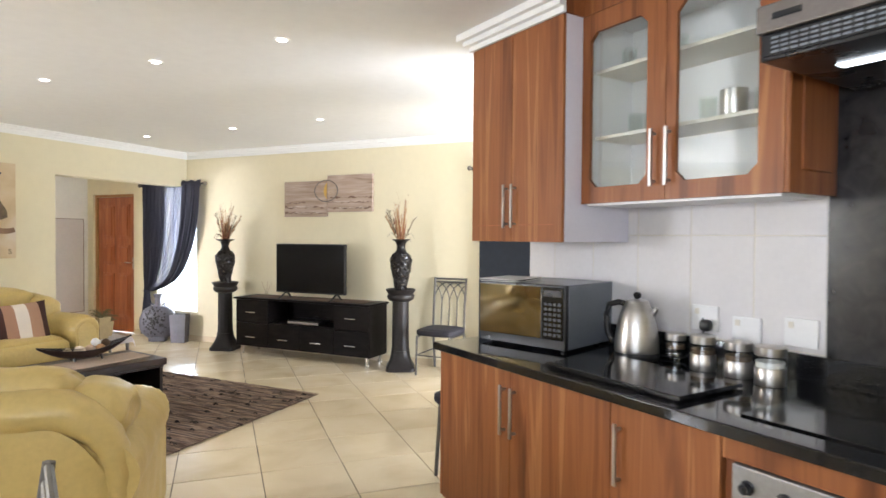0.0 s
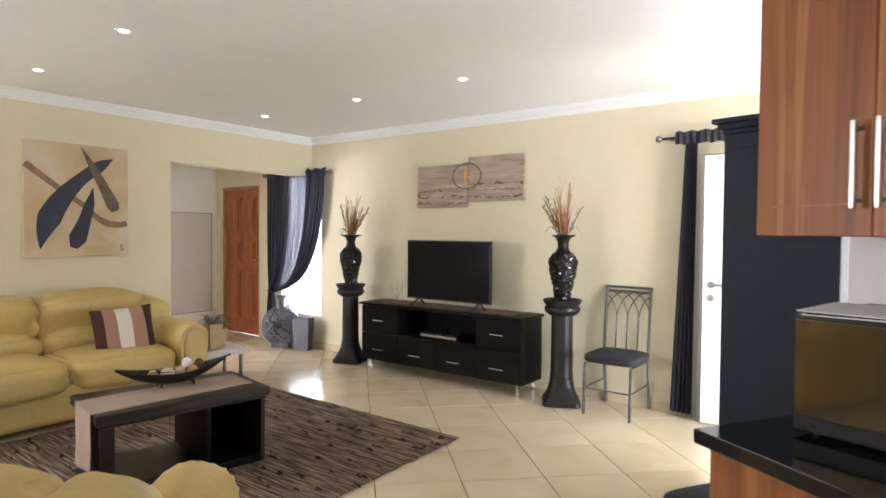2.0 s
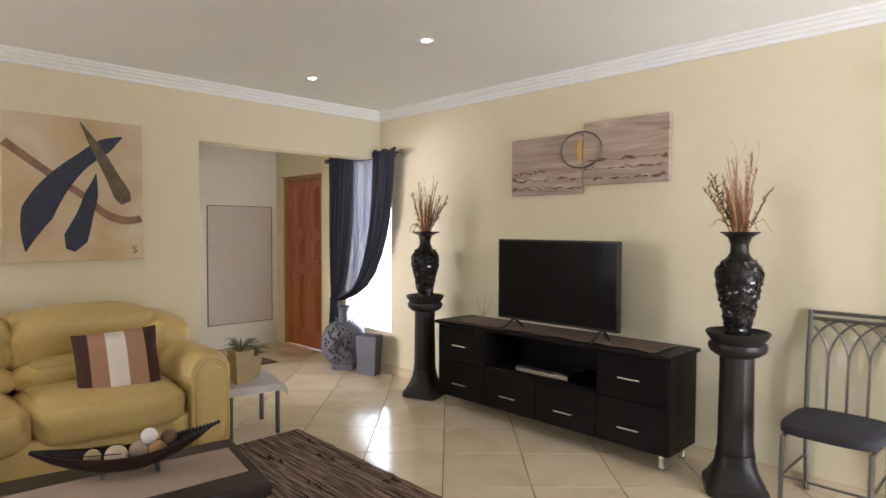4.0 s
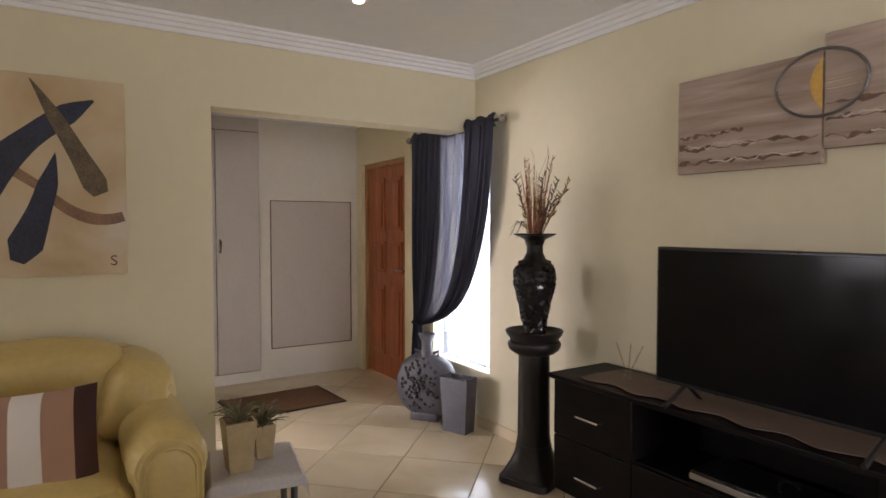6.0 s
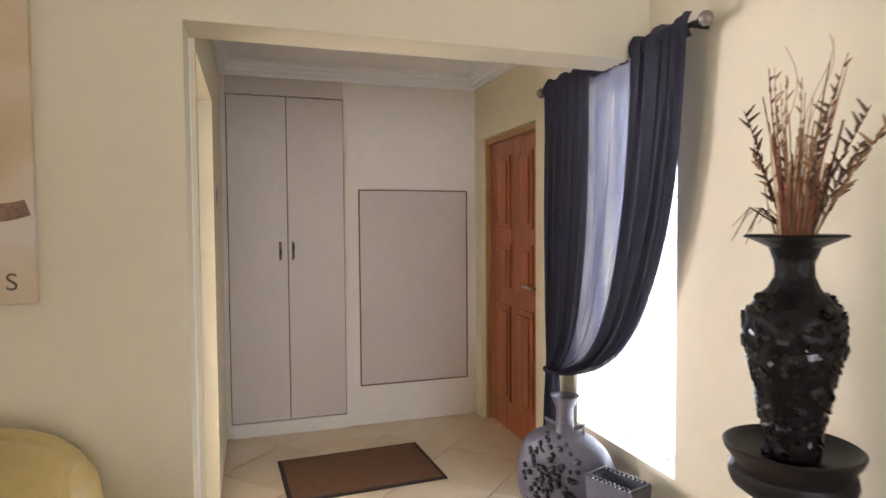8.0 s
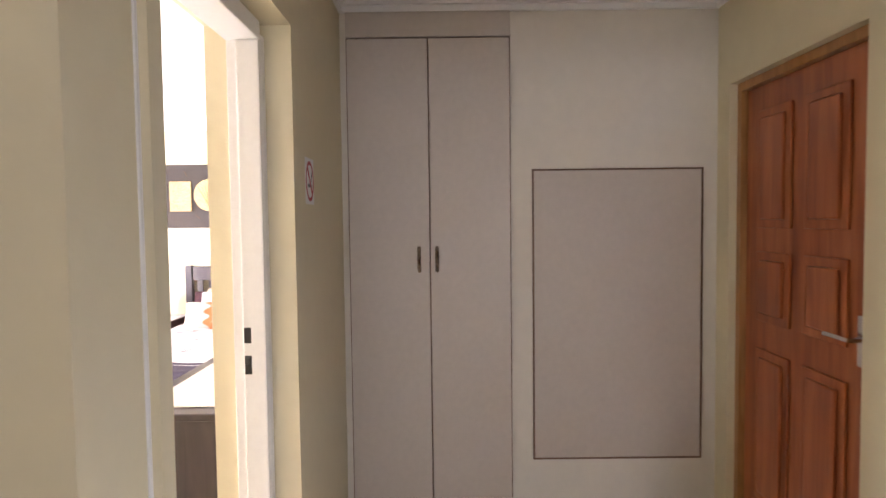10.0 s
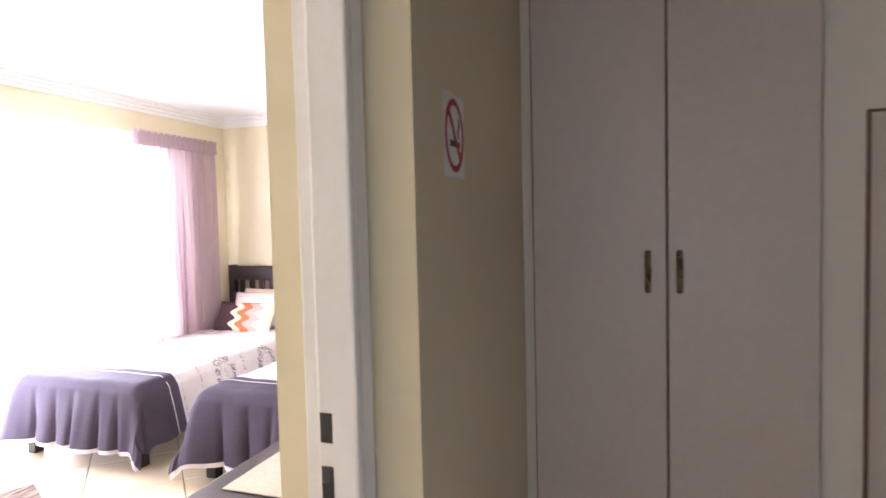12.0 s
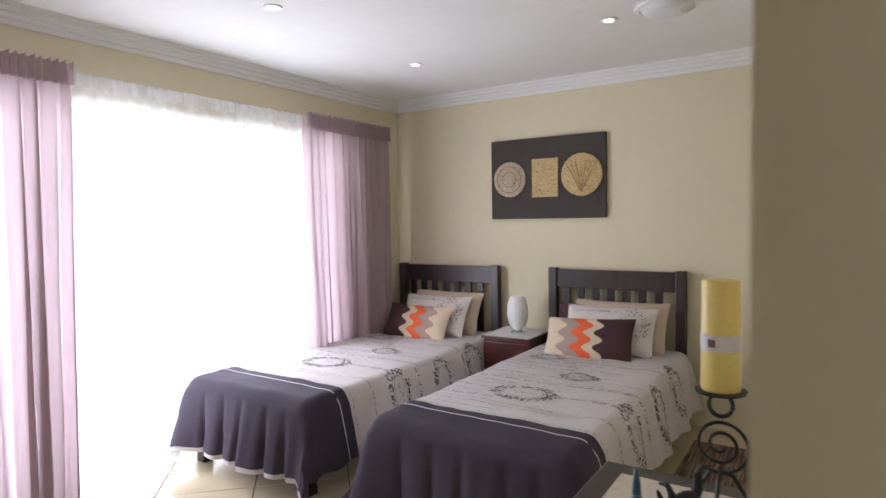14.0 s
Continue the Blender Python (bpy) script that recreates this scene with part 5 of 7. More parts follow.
for x, y, h, r, seed in ((-4.15, 4.315, 0.225, 0.066, 1), (-4.25, 4.45, 0.155, 0.050, 2)):
    p = thing("plant_pot", pose(x, y, 0.368), "square tapered cream pot on the side table", "plant pot", "pots on the side table")
    bm = bmesh.new()
    vs = [bm.verts.new((sx * k, sy * k, z)) for k, z in ((r * 0.72, 0), (r, h), (r * 0.86, h), (r * 0.84, h - 0.03)) for sx, sy in ((-1, -1), (1, -1), (1, 1), (-1, 1))]
    for q in range(3):
        for i in range(4):
            bm.faces.new((vs[q * 4 + i], vs[q * 4 + (i + 1) % 4], vs[q * 4 + 4 + (i + 1) % 4], vs[q * 4 + 4 + i]))
    bm.faces.new(vs[3::-1]), bm.faces.new(vs[12:16])
    part("pot", bm, TERRA, p, "", False)
    r3 = random.Random(seed)
    pl = thing("succulent", pose(x, y, 0.368 + h - 0.03), "wispy dry green plant in a cream pot", "plant", "plants on the side table")
    bm = bmesh.new()
    for k in range(46):
        a, l, up2 = r3.uniform(0, 6.28), r3.uniform(0.06, 0.13), r3.uniform(0.02, 0.10)
        pts = [(math.cos(a) * l * f, math.sin(a) * l * f, 0.02 + up2 * math.sin(f * 2.2)) for f in (0, 0.3, 0.6, 0.85, 1.0)]
        tube(bm, pts, 0.005, 5, 0.2)
    tagged(part("leaf_tuft", bm, LEAF, pl), kind="stuff")

# tall dark dresser behind the worktop
tc_ = thing("tall_dresser", pose(0.17, 4.02, 0, 0, 0, -11), "tall dark navy wooden dresser with a moulded top", "dresser")
part("body", bx(0, 0.44, 0, 0.95, 0.08, 1.86, 0.003), NAVY, tc_)
part("plinth", bx(-0.008, 0.448, -0.008, 0.958, 0, 0.079, 0.003), NAVY, tc_)
bm = bmesh.new()
for d, z0, z1 in ((0.008, 1.861, 1.88), (0.022, 1.88, 1.905), (0.040, 1.905, 1.925)):
    box(bm, -d, 0.44 + d, -d, 0.95 + d, z0, z1, 0.003)
part("moulded_top", bm, NAVY, tc_)
for k in range(2):
    part("side_moulding", bx(0.02, 0.42, -0.006, -0.0005, 1.80 + k * 0.03, 1.808 + k * 0.03, 0.002), NAVY, tc_)

# curtains


def curtain_rod(name_label, x0, x1, y, z):
    r = thing("curtain_rod", pose(x0, y, z), name_label, "curtain rod")
    part("rod", tube(bmesh.new(), [(0, 0, 0), (x1 - x0, 0, 0)], 0.011, 10), BLACKIRON, r)
    for x, s in ((0, -1), (x1 - x0, 1)):
        bm = bmesh.new()
        bmesh.ops.create_icosphere(bm, subdivisions=2, radius=0.028)
        for v in bm.verts:
            v.co += Vector((x + s * 0.03, 0, 0))
        part("finial", bm, plain("smoked_glass_knob", (0.25, 0.22, 0.18), 0.15, metal=0.5), r, "round knob finial")
        part("bracket", tube(bmesh.new(), [(x - s * 0.05, 0, 0), (x - s * 0.05, NY - y, 0)], 0.008, 6), BLACKIRON, r)
    return r


curtain_rod("black iron curtain rod over the hall window", -5.80, -4.61, 6.12, 2.150)
hc = thing("hall_curtain", pose(0, 0, 0), "sheer black curtain swept to one side and tied", "curtain")


def swag(u, v, gather, x0, x1, tie_x, tie_z, dy):
    """Cloth hung from the rod between x0 and x1 and drawn to the tie point."""
    top = x0 + (x1 - x0) * u
    t = v
    k = 0.12 * t + 0.45 * t ** 3 + 0.43 * t ** 14
    x = top + (tie_x + 0.07 * (u - 0.5) - top) * k
    z = 2.165 - (2.165 - tie_z) * t 
    fold = 0.022 * math.sin(u * gather) * (1 - 0.75 * k) + 0.012 * math.sin(u * gather * 0.43 + 1.0)
    return (x + 0.006 * math.sin(u * 37 + t * 5), 6.115 - dy + fold * (0.35 + 0.65 * t), z)


part("curtain_panel", sheet(bmesh.new(), 110, 46, lambda u, v: swag(u, v, 62, -5.75, -4.66, -5.66, 0.66, 0.0)), SHEER, hc)
part("gathered_edge", sheet(bmesh.new(), 40, 46, lambda u, v: swag(u, v, 52, -4.99, -4.65, -5.62, 0.65, 0.018)), SHEER2, hc, "denser gathered edge")
part("gathered_fold", sheet(bmesh.new(), 40, 46, lambda u, v: swag(u, v, 64, -5.76, -5.31, -5.68, 0.66, 0.018)), SHEER2, hc, "denser gathered fold")
bm = bmesh.new()
sheet(bm, 90, 8, lambda u, v: (-5.76 + 1.12 * u, 6.112 - 0.020 * math.sin(v * math.pi) + 0.008 * math.sin(u * 160), 2.108 + 0.085 * v + 0.010 * math.sin(u * 47) * v))
part("rod_pocket", bm, SHEER2, hc, "ruffled rod pocket")
part("tail", sheet(bmesh.new(), 30, 20, lambda u, v: (-5.68 + (u - 0.5) * (0.09 + 0.16 * v ** 0.7), 6.105 + 0.02 * math.sin(u * 28), 0.66 - 0.62 * v)), SHEER2, hc, "hanging curtain tail")
part("tie", tube(bmesh.new(), [(-5.665 + 0.055 * math.cos(a), 6.105 + 0.04 * math.sin(a), 0.662) for a in [2 * math.pi * k / 18 for k in range(18)]], 0.012, 6, 1.0, True), SHEER2, hc)

curtain_rod("black iron curtain rod above the white door", -0.72, 0.62, 6.10, 2.19)
dc = thing("door_curtain", pose(0, 0, 0), "gathered dark curtain hanging beside the white door", "curtain")
part("curtain_panel", sheet(bmesh.new(), 60, 30, lambda u, v: (-0.505 + (u - 0.5) * (0.09 + 0.08 * v) - 0.045 * v, 6.12 + 0.028 * math.sin(u * 30) + 0.01 * math.sin(u * 71), 2.20 - 2.17 * v)), SHEER2, dc)
part("rod_pocket", sheet(bmesh.new(), 80, 6, lambda u, v: (-0.62 + 0.95 * u, 6.09 + 0.010 * math.sin(u * 120) - 0.012 * math.sin(v * math.pi), 2.135 + 0.10 * v + 0.006 * math.sin(u * 61))), SHEER2, dc, "ruffled rod pocket")

# downlights
GLOW = lamp_glow("downlight_glow", (1.0, 0.93, 0.82), 9.0)
first = None
for x, y, z in [(-4.25, 4.95, ZC), (-2.96, 4.94, ZC), (-1.82, 4.9, ZC), (-4.16, 2.95, ZC), (-2.79, 2.91, ZC), (-1.65, 2.91, ZC), (-0.61, 2.89, ZC), (-9.08, 1.835, BZ), (-8.96, 3.165, BZ), (-7.82, 1.90, BZ)]:
    if first is None:
        first = thing("downlight", pose(x, y, z), "lit round recessed downlight with a white rim", "downlight", "ceiling downlights")
        bm = lathe(bmesh.new(), [(0.028, -0.004), (0.044, -0.006), (0.046, -0.001)], (0, 0, 0), 24)
        part("rim", bm, WHITE, first)
        part("lamp", lathe(bmesh.new(), [(0.026, -0.0085), (0.027, -0.0065)], (0, 0, 0), 20), GLOW, first, "glowing lamp")
    else:
        copy_thing(first, pose(x, y, z))

# hall: cupboard, panel, mat, sign, jars
cb = thing("hall_cupboard", pose(-7.069, 4.44, 0), "tall off-white built-in cupboard with two doors", "cupboard")
part("plinth", bx(0, 0.018, 0, 0.775, 0, 0.095, 0.002), WHITE_WALL, cb)
# A brown sheet behind the doors colours the shadow gaps round them.
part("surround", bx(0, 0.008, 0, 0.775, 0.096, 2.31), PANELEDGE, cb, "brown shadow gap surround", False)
part("top_filler", bx(0, 0.016, 0, 0.775, 2.312, HZ - 0.101, 0.001, 1), CUPBOARD, cb)
for y0, y1, hy in ((0.006, 0.384, 0.335), (0.390, 0.769, 0.420)):
    d = part("door", bx(0.009, 0.027, y0, y1, 0.104, 2.302, 0.003), CUPBOARD, cb)
    bm = bmesh.new()
    tube(bm, [(0.027, hy, 1.21), (0.050, hy, 1.225), (0.056, hy, 1.265), (0.050, hy, 1.305), (0.027, hy, 1.32)], 0.0095, 8)
    part("handle", bm, plain("bronze_pull_%d" % int(hy * 100), (0.22, 0.17, 0.12), 0.3, metal=0.9), d, "bronze bow handle")
hp = thing("notice_panel", pose(-7.069, 5.316, 0.284), "large plain taupe board fixed to the hall wall", "wall panel")
part("board", bx(0, 0.012, 0.008, 0.805, 0.008, 1.395, 0.002), CUPBOARD, hp)
bm = bmesh.new()
for b in ((0, 0.015, 0, 0.0075, 0, 1.403), (0, 0.015, 0.8055, 0.813, 0, 1.403), (0, 0.015, 0.0075, 0.8055, 0, 0.0075), (0, 0.015, 0.0075, 0.8055, 1.3955, 1.403)):
    box(bm, *b, 0.001, 1)
part("edge_strip", bm, PANELEDGE, hp, "thin brown edging")
dm = thing("door_mat", pose(-6.28, 5.17, 0, 0, 0, 3), "brown coir door mat with a dark edge", "door mat")
part("edge", bx(-0.30, 0.30, -0.44, 0.44, 0.001, 0.008, 0.003), MATEDGE, dm, "dark rubber edge")
part("coir_top", bx(-0.275, 0.275, -0.415, 0.415, 0.0082, 0.013, 0.002), MAT, dm)
sgn = thing("no_smoking_sign", pose(-6.37, 4.4095, 1.595), "small white no smoking sign with a red ring", "sign")
part("plate", bx(-0.066, 0.066, 0, 0.002, -0.083, 0.083, 0.001, 1), WHITE, sgn)
REDP = plain("red_print", (0.45, 0.03, 0.04), 0.5)
part("ring", tube(bmesh.new(), [(0.055 * math.cos(a), 0, 0.066 * math.sin(a)) for a in [2 * math.pi * k / 40 for k in range(40)]], 0.0068, 6, 1.0, True), REDP, sgn, "red ring", False).matrix_basis = Matrix.Translation((0, 0.0024, 0)) @ Matrix.Diagonal((1, 0.10, 1, 1))
part("slash", bx(-0.005, 0.005, 0.0022, 0.0035, -0.062, 0.062), REDP, sgn, "red bar", False).rotation_euler = (0, radians(38), 0)
part("cigarette", bx(-0.034, 0.030, 0.0021, 0.0028, -0.022, -0.010), BLACK, sgn, "black pictogram", False)
part("smoke", tube(bmesh.new(), [(-0.026, 0.0024, -0.004), (-0.020, 0.0024, 0.010), (-0.030, 0.0024, 0.022), (-0.024, 0.0024, 0.036)], 0.0016, 5), BLACK, sgn, "black smoke line")

fv = thing("flask_vase", pose(-5.28, 5.96, 0, 0, 0, 38) @ Matrix.Diagonal((1.1, 1.1, 1.1, 1)), "grey round flask vase decorated with dark beads", "vase")
bm = bmesh.new()
puff(bm, 0.215, 0.095, 0.215, pose(0, 0, 0.235), 14, 0.85, 0.006, 2.0)
box(bm, -0.10, 0.10, -0.07, 0.07, 0.0, 0.06, 0.015)
part("body", bm, VASEGREY, fv)
part("neck", lathe(bmesh.new(), [(0.055, 0.40), (0.038, 0.45), (0.035, 0.53), (0.06, 0.585), (0.05, 0.58), (0.028, 0.52)], (0, 0, 0), 20), VASEGREY, fv)
for s in (-1, 1):
    part("lug", tube(bmesh.new(), [(s * 0.045, 0, 0.45), (s * 0.085, 0, 0.47), (s * 0.08, 0, 0.43), (s * 0.06, 0, 0.415)], 0.012, 8), VASEGREY, fv)
bm = bmesh.new()
r4 = random.Random(12)
for k in range(110):
    a, rr = r4.uniform(0, 6.28), r4.uniform(0.0, 0.17) ** 0.9
    x, z = rr * math.cos(a) * 0.7 - 0.03, 0.235 + rr * math.sin(a)
    y = -0.095 * math.sqrt(max(0.05, 1 - (x / 0.215) ** 2 - ((z - 0.235) / 0.215) ** 2)) - 0.004
    s = bmesh.ops.create_icosphere(bm, subdivisions=1, radius=r4.uniform(0.008, 0.017))["verts"]
    for v in s:
        v.co += Vector((x, y, z))
part("beadwork", bm, PLINTHBLACK, fv, "dark grape-like beads")["kind"] = "stuff"
bn = thing("square_vase", pose(-4.93, 6.01, 0, 0, 0, 20), "square grey vase with a beaded rim", "vase")
bm = bmesh.new()
vs = [bm.verts.new((sx * a, sy * b, z)) for a, b, z in ((0.095, 0.055, 0), (0.115, 0.065, 0.38), (0.103, 0.053, 0.38), (0.09, 0.045, 0.05)) for sx, sy in ((-1, -1), (1, -1), (1, 1), (-1, 1))]
for q in range(3):
    for i in range(4):
        bm.faces.new((vs[q * 4 + i], vs[q * 4 + (i + 1) % 4], vs[q * 4 + 4 + (i + 1) % 4], vs[q * 4 + 4 + i]))
bm.faces.new(vs[3::-1]), bm.faces.new(vs[12:16])
part("body", bm, VASEGREY, bn, "", False)
bm = bmesh.new()
for k in range(40):
    f = k / 40 * 4
    i, g = int(f), f - int(f)
    c = [(-0.109, -0.059), (0.109, -0.059), (0.109, 0.059), (-0.109, 0.059), (-0.109, -0.059)]
    x, y = c[i][0] + (c[i + 1][0] - c[i][0]) * g, c[i][1] + (c[i + 1][1] - c[i][1]) * g
    for v in bmesh.ops.create_icosphere(bm, subdivisions=1, radius=0.009)["verts"]:
        v.co += Vector((x, y, 0.384))
part("bead_rim", bm, PLINTHBLACK, bn, "dark beaded rim")

# ---------------------------------------------------------------- kitchen things on the worktop
mw = thing("microwave", kpose(0.09, 0.22, 0.911, 13.5), "grey microwave oven with a mirrored black door", "microwave oven")
part("body", bx(0, 0.51, 0.03, 0.45, 0.012, 0.318, 0.006), GREYBOX, mw)
part("front_frame", bx(0, 0.51, 0.0, 0.029, 0.012, 0.318, 0.005), BLACK, mw, "black front frame")
part("door_glass", bx(0.012, 0.375, -0.004, 0.012, 0.058, 0.306, 0.002), OVENGLASS, mw, "mirrored door glass").matrix_basis = pose(0.1935, -0.0085, 0, 0, 0, 3.4) @ pose(-0.1935, 0, 0)
BUTTON = plain("dark_button", (0.035, 0.035, 0.038), 0.4)
cp = part("control_panel", bx(0.382, 0.500, -0.004, -0.0005, 0.058, 0.306, 0.002), SCREEN, mw, "black control panel")
for i in range(4):
    for k in range(7):
        part("button", bx(0.395 + i * 0.025, 0.412 + i * 0.025, -0.0055, -0.0042, 0.075 + k * 0.024, 0.088 + k * 0.024), BUTTON, cp, "", False)
part("display", bx(0.395, 0.488, -0.0055, -0.0042, 0.262, 0.292), BLACK, cp, "", False)
for x in (0.04, 0.47):
    for y in (0.05, 0.36):
        part("foot", lathe(bmesh.new(), [(0.014, 0), (0.014, 0.013)], (x, y, 0), 10), BLACK, mw)
mg = thing("magazines", kpose(0.17, 0.36, 1.2305, 25), "thin stack of magazines on the microwave", "magazine")
for k, (mat, a) in enumerate(((LINEN, 0), (NAVY, 4), (LINEN, -5))):
    o = part("magazine", bx(-0.105, 0.105, -0.148, 0.148, 0.004 * k, 0.0035 + 0.004 * k, 0.0008, 1), mat, mg)
    o.rotation_euler = (0, 0, radians(a))
kt = thing("kettle", kpose(0.80, 0.575, 0.911, 20) @ Matrix.Diagonal((1.16, 1.16, 1.08, 1)), "brushed steel kettle with a black handle", "kettle")
part("base", lathe(bmesh.new(), [(0.085, 0), (0.088, 0.006), (0.086, 0.024), (0.08, 0.026)], (0, 0, 0), 32), BLACK, kt, "black power base")
part("body", lathe(bmesh.new(), [(0.083, 0.026), (0.085, 0.04), (0.083, 0.08), (0.075, 0.14), (0.062, 0.19), (0.048, 0.222), (0.044, 0.228)], (0, 0, 0), 40), STEEL, kt)
part("lid", lathe(bmesh.new(), [(0.046, 0.2285), (0.042, 0.238), (0.02, 0.246)], (0, 0, 0), 28), STEEL, kt)
part("lid_knob", lathe(bmesh.new(), [(0.008, 0.246), (0.014, 0.255), (0.016, 0.266), (0.008, 0.274)], (0, 0, 0), 16), BLACK, kt, "black knob")
part("handle", tube(bmesh.new(), [(-0.045, 0, 0.222), (-0.075, 0, 0.228), (-0.112, 0, 0.215), (-0.125, 0, 0.165), (-0.118, 0, 0.10), (-0.098, 0, 0.06), (-0.078, 0, 0.055)], 0.013, 10), BLACK, kt, "black bow handle")
part("spout", tube(bmesh.new(), [(0.050, 0, 0.165), (0.064, 0, 0.195), (0.074, 0, 0.212)], 0.015, 10, 0.7), STEEL, kt)
for u, v, r, h, mat, lab in ((0.945, 0.655, 0.042, 0.125, GLASS, "glass jar with a clip lid"), (1.115, 0.60, 0.049, 0.145, STEEL, "steel and glass storage jar"), (1.262, 0.61, 0.051, 0.14, STEEL, "steel and glass storage jar"), (1.400, 0.585, 0.053, 0.145, STEEL, "steel jar half filled with sugar")):
    j = thing("storage_jar", kpose(u, v, 0.911), lab + " on the worktop", "jar", "jars on the worktop")
    part("jar", lathe(bmesh.new(), [(r, 0), (r * 1.02, 0.004), (r * 1.02, h * 0.45), (r, h * 0.46)], (0, 0, 0), 28), mat, j)
    part("glass_band", lathe(bmesh.new(), [(r * 0.98, h * 0.46), (r * 0.98, h * 0.76)], (0, 0, 0), 28), GLASS, j, "clear glass band")
    part("contents", lathe(bmesh.new(), [(r * 0.93, h * 0.462), (r * 0.93, h * 0.6)], (0, 0, 0), 20), LINEN if u > 1.35 else STRAW_DARK, j, "pale sugar" if u > 1.35 else "dark contents")
    part("lid", lathe(bmesh.new(), [(r * 1.03, h * 0.76), (r * 1.04, h * 0.78), (r * 1.03, h * 0.97), (r * 0.9, h)], (0, 0, 0), 28), STEEL, j, "steel lid")
hb = thing("hob_cover", kpose(0.74, 0.075, 0.911), "polished black glass board on the worktop", "worktop board")
part("board", bx(0, 0.64, 0, 0.37, 0.004, 0.022, 0.003), GRANITE, hb)
for x in (0.03, 0.61):
    for y in (0.03, 0.34):
        part("pad", lathe(bmesh.new(), [(0.01, 0), (0.01, 0.0045)], (x, y, 0), 10), BLACK, hb)
hob = thing("hob", kpose(1.56, 0.12, 0.911), "black glass hob set on the worktop", "hob")
part("plate", bx(0, 0.56, 0, 0.48, 0, 0.006, 0.002), SCREEN, hob)
for u, z, w in ((1.016, 1.103, 0.125), (1.204, 1.074, 0.12), (1.421, 1.092, 0.125)):
    k = thing("wall_socket", kpose(u, WV - 0.003, z), "white plastic wall socket plate on the tiles", "socket", "kitchen sockets")
    part("plate", bx(-w / 2, w / 2, -0.010, 0.002, -0.055, 0.055, 0.003), WHITE, k)
    part("rocker", bx(-0.045, -0.025, -0.0135, -0.0102, 0.015, 0.04, 0.001), CREAM, k)
    if u < 1.1:
        part("pin_hole", bx(-0.012, -0.004, -0.0112, -0.0101, -0.01, 0.0), BLACK, k, "", False)
pg = thing("plug", kpose(1.04, WV - 0.014, 1.075), "black three-pin plug in the wall socket", "plug")
part("body", puff(bmesh.new(), 0.026, 0.024, 0.026, pose(0, -0.025, 0), 6, 0.7), BLACK, pg)
part("cord", tube(bmesh.new(), [(0, -0.04, -0.02), (0.0, -0.05, -0.06), (-0.02, -0.04, -0.10), (-0.08, -0.06, -0.150), (-0.2, -0.10, -0.157)], 0.004, 6), BLACK, pg)
# crockery in the glass cabinet
for u, v, z, kind in ((0.74, 0.62, 1.9265, "glass"), (0.80, 0.66, 1.9265, "glass"), (0.88, 0.62, 2.2345, "glass"), (0.95, 0.65, 2.2345, "glass"), (1.12, 0.60, 1.9265, "glass"), (1.22, 0.62, 1.9265, "jar"), (1.34, 0.62, 1.9265, "glass"), (1.43, 0.62, 1.9265, "vase"), (0.72, 0.62, 1.6285, "bowl"), (0.86, 0.62, 1.6285, "bowl"), (1.18, 0.62, 1.6285, "bowl"), (1.30, 0.62, 1.6285, "bowl"), (1.42, 0.62, 1.6285, "bowl"), (0.70, 0.62, 2.2345, "glass")):
    if kind == "glass":
        o = part("drinking_glass", lathe(bmesh.new(), [(0.028, 0), (0.032, 0.004), (0.036, 0.10), (0.034, 0.10), (0.029, 0.006)], (0, 0, 0), 20), GLASS)
        lab, cat = "clear drinking glass on a cabinet shelf", "glass"
    elif kind == "bowl":
        o = part("bowl", lathe(bmesh.new(), [(0.03, 0), (0.04, 0.006), (0.062, 0.05), (0.058, 0.05), (0.035, 0.01)], (0, 0, 0), 24), WHITE)
        lab, cat = "white bowl on the bottom cabinet shelf", "bowl"
    elif kind == "vase":
        o = part("carafe", lathe(bmesh.new(), [(0.04, 0), (0.05, 0.03), (0.045, 0.09), (0.025, 0.13), (0.035, 0.165), (0.03, 0.16), (0.02, 0.13)], (0, 0, 0), 24), TERRA)
        lab, cat = "tan glazed carafe on a cabinet shelf", "carafe"
    else:
        o = part("jug", lathe(bmesh.new(), [(0.05, 0), (0.052, 0.004), (0.052, 0.115), (0.049, 0.115), (0.048, 0.006)], (0, 0, 0), 28), STEEL)
        lab, cat = "steel jug on a cabinet shelf", "jug"
    o.matrix_world = kpose(u, v, z)
    tagged(o, lab, cat, "crockery in the glass cabinet")

# ---------------------------------------------------------------- bedroom


WREATH = plain("faded_print", (0.13, 0.115, 0.125), 0.85, vary=0.2, scale=30)
SCRIPT = plain("pale_grey_print", (0.20, 0.18, 0.185), 0.85, vary=0.15, scale=12)


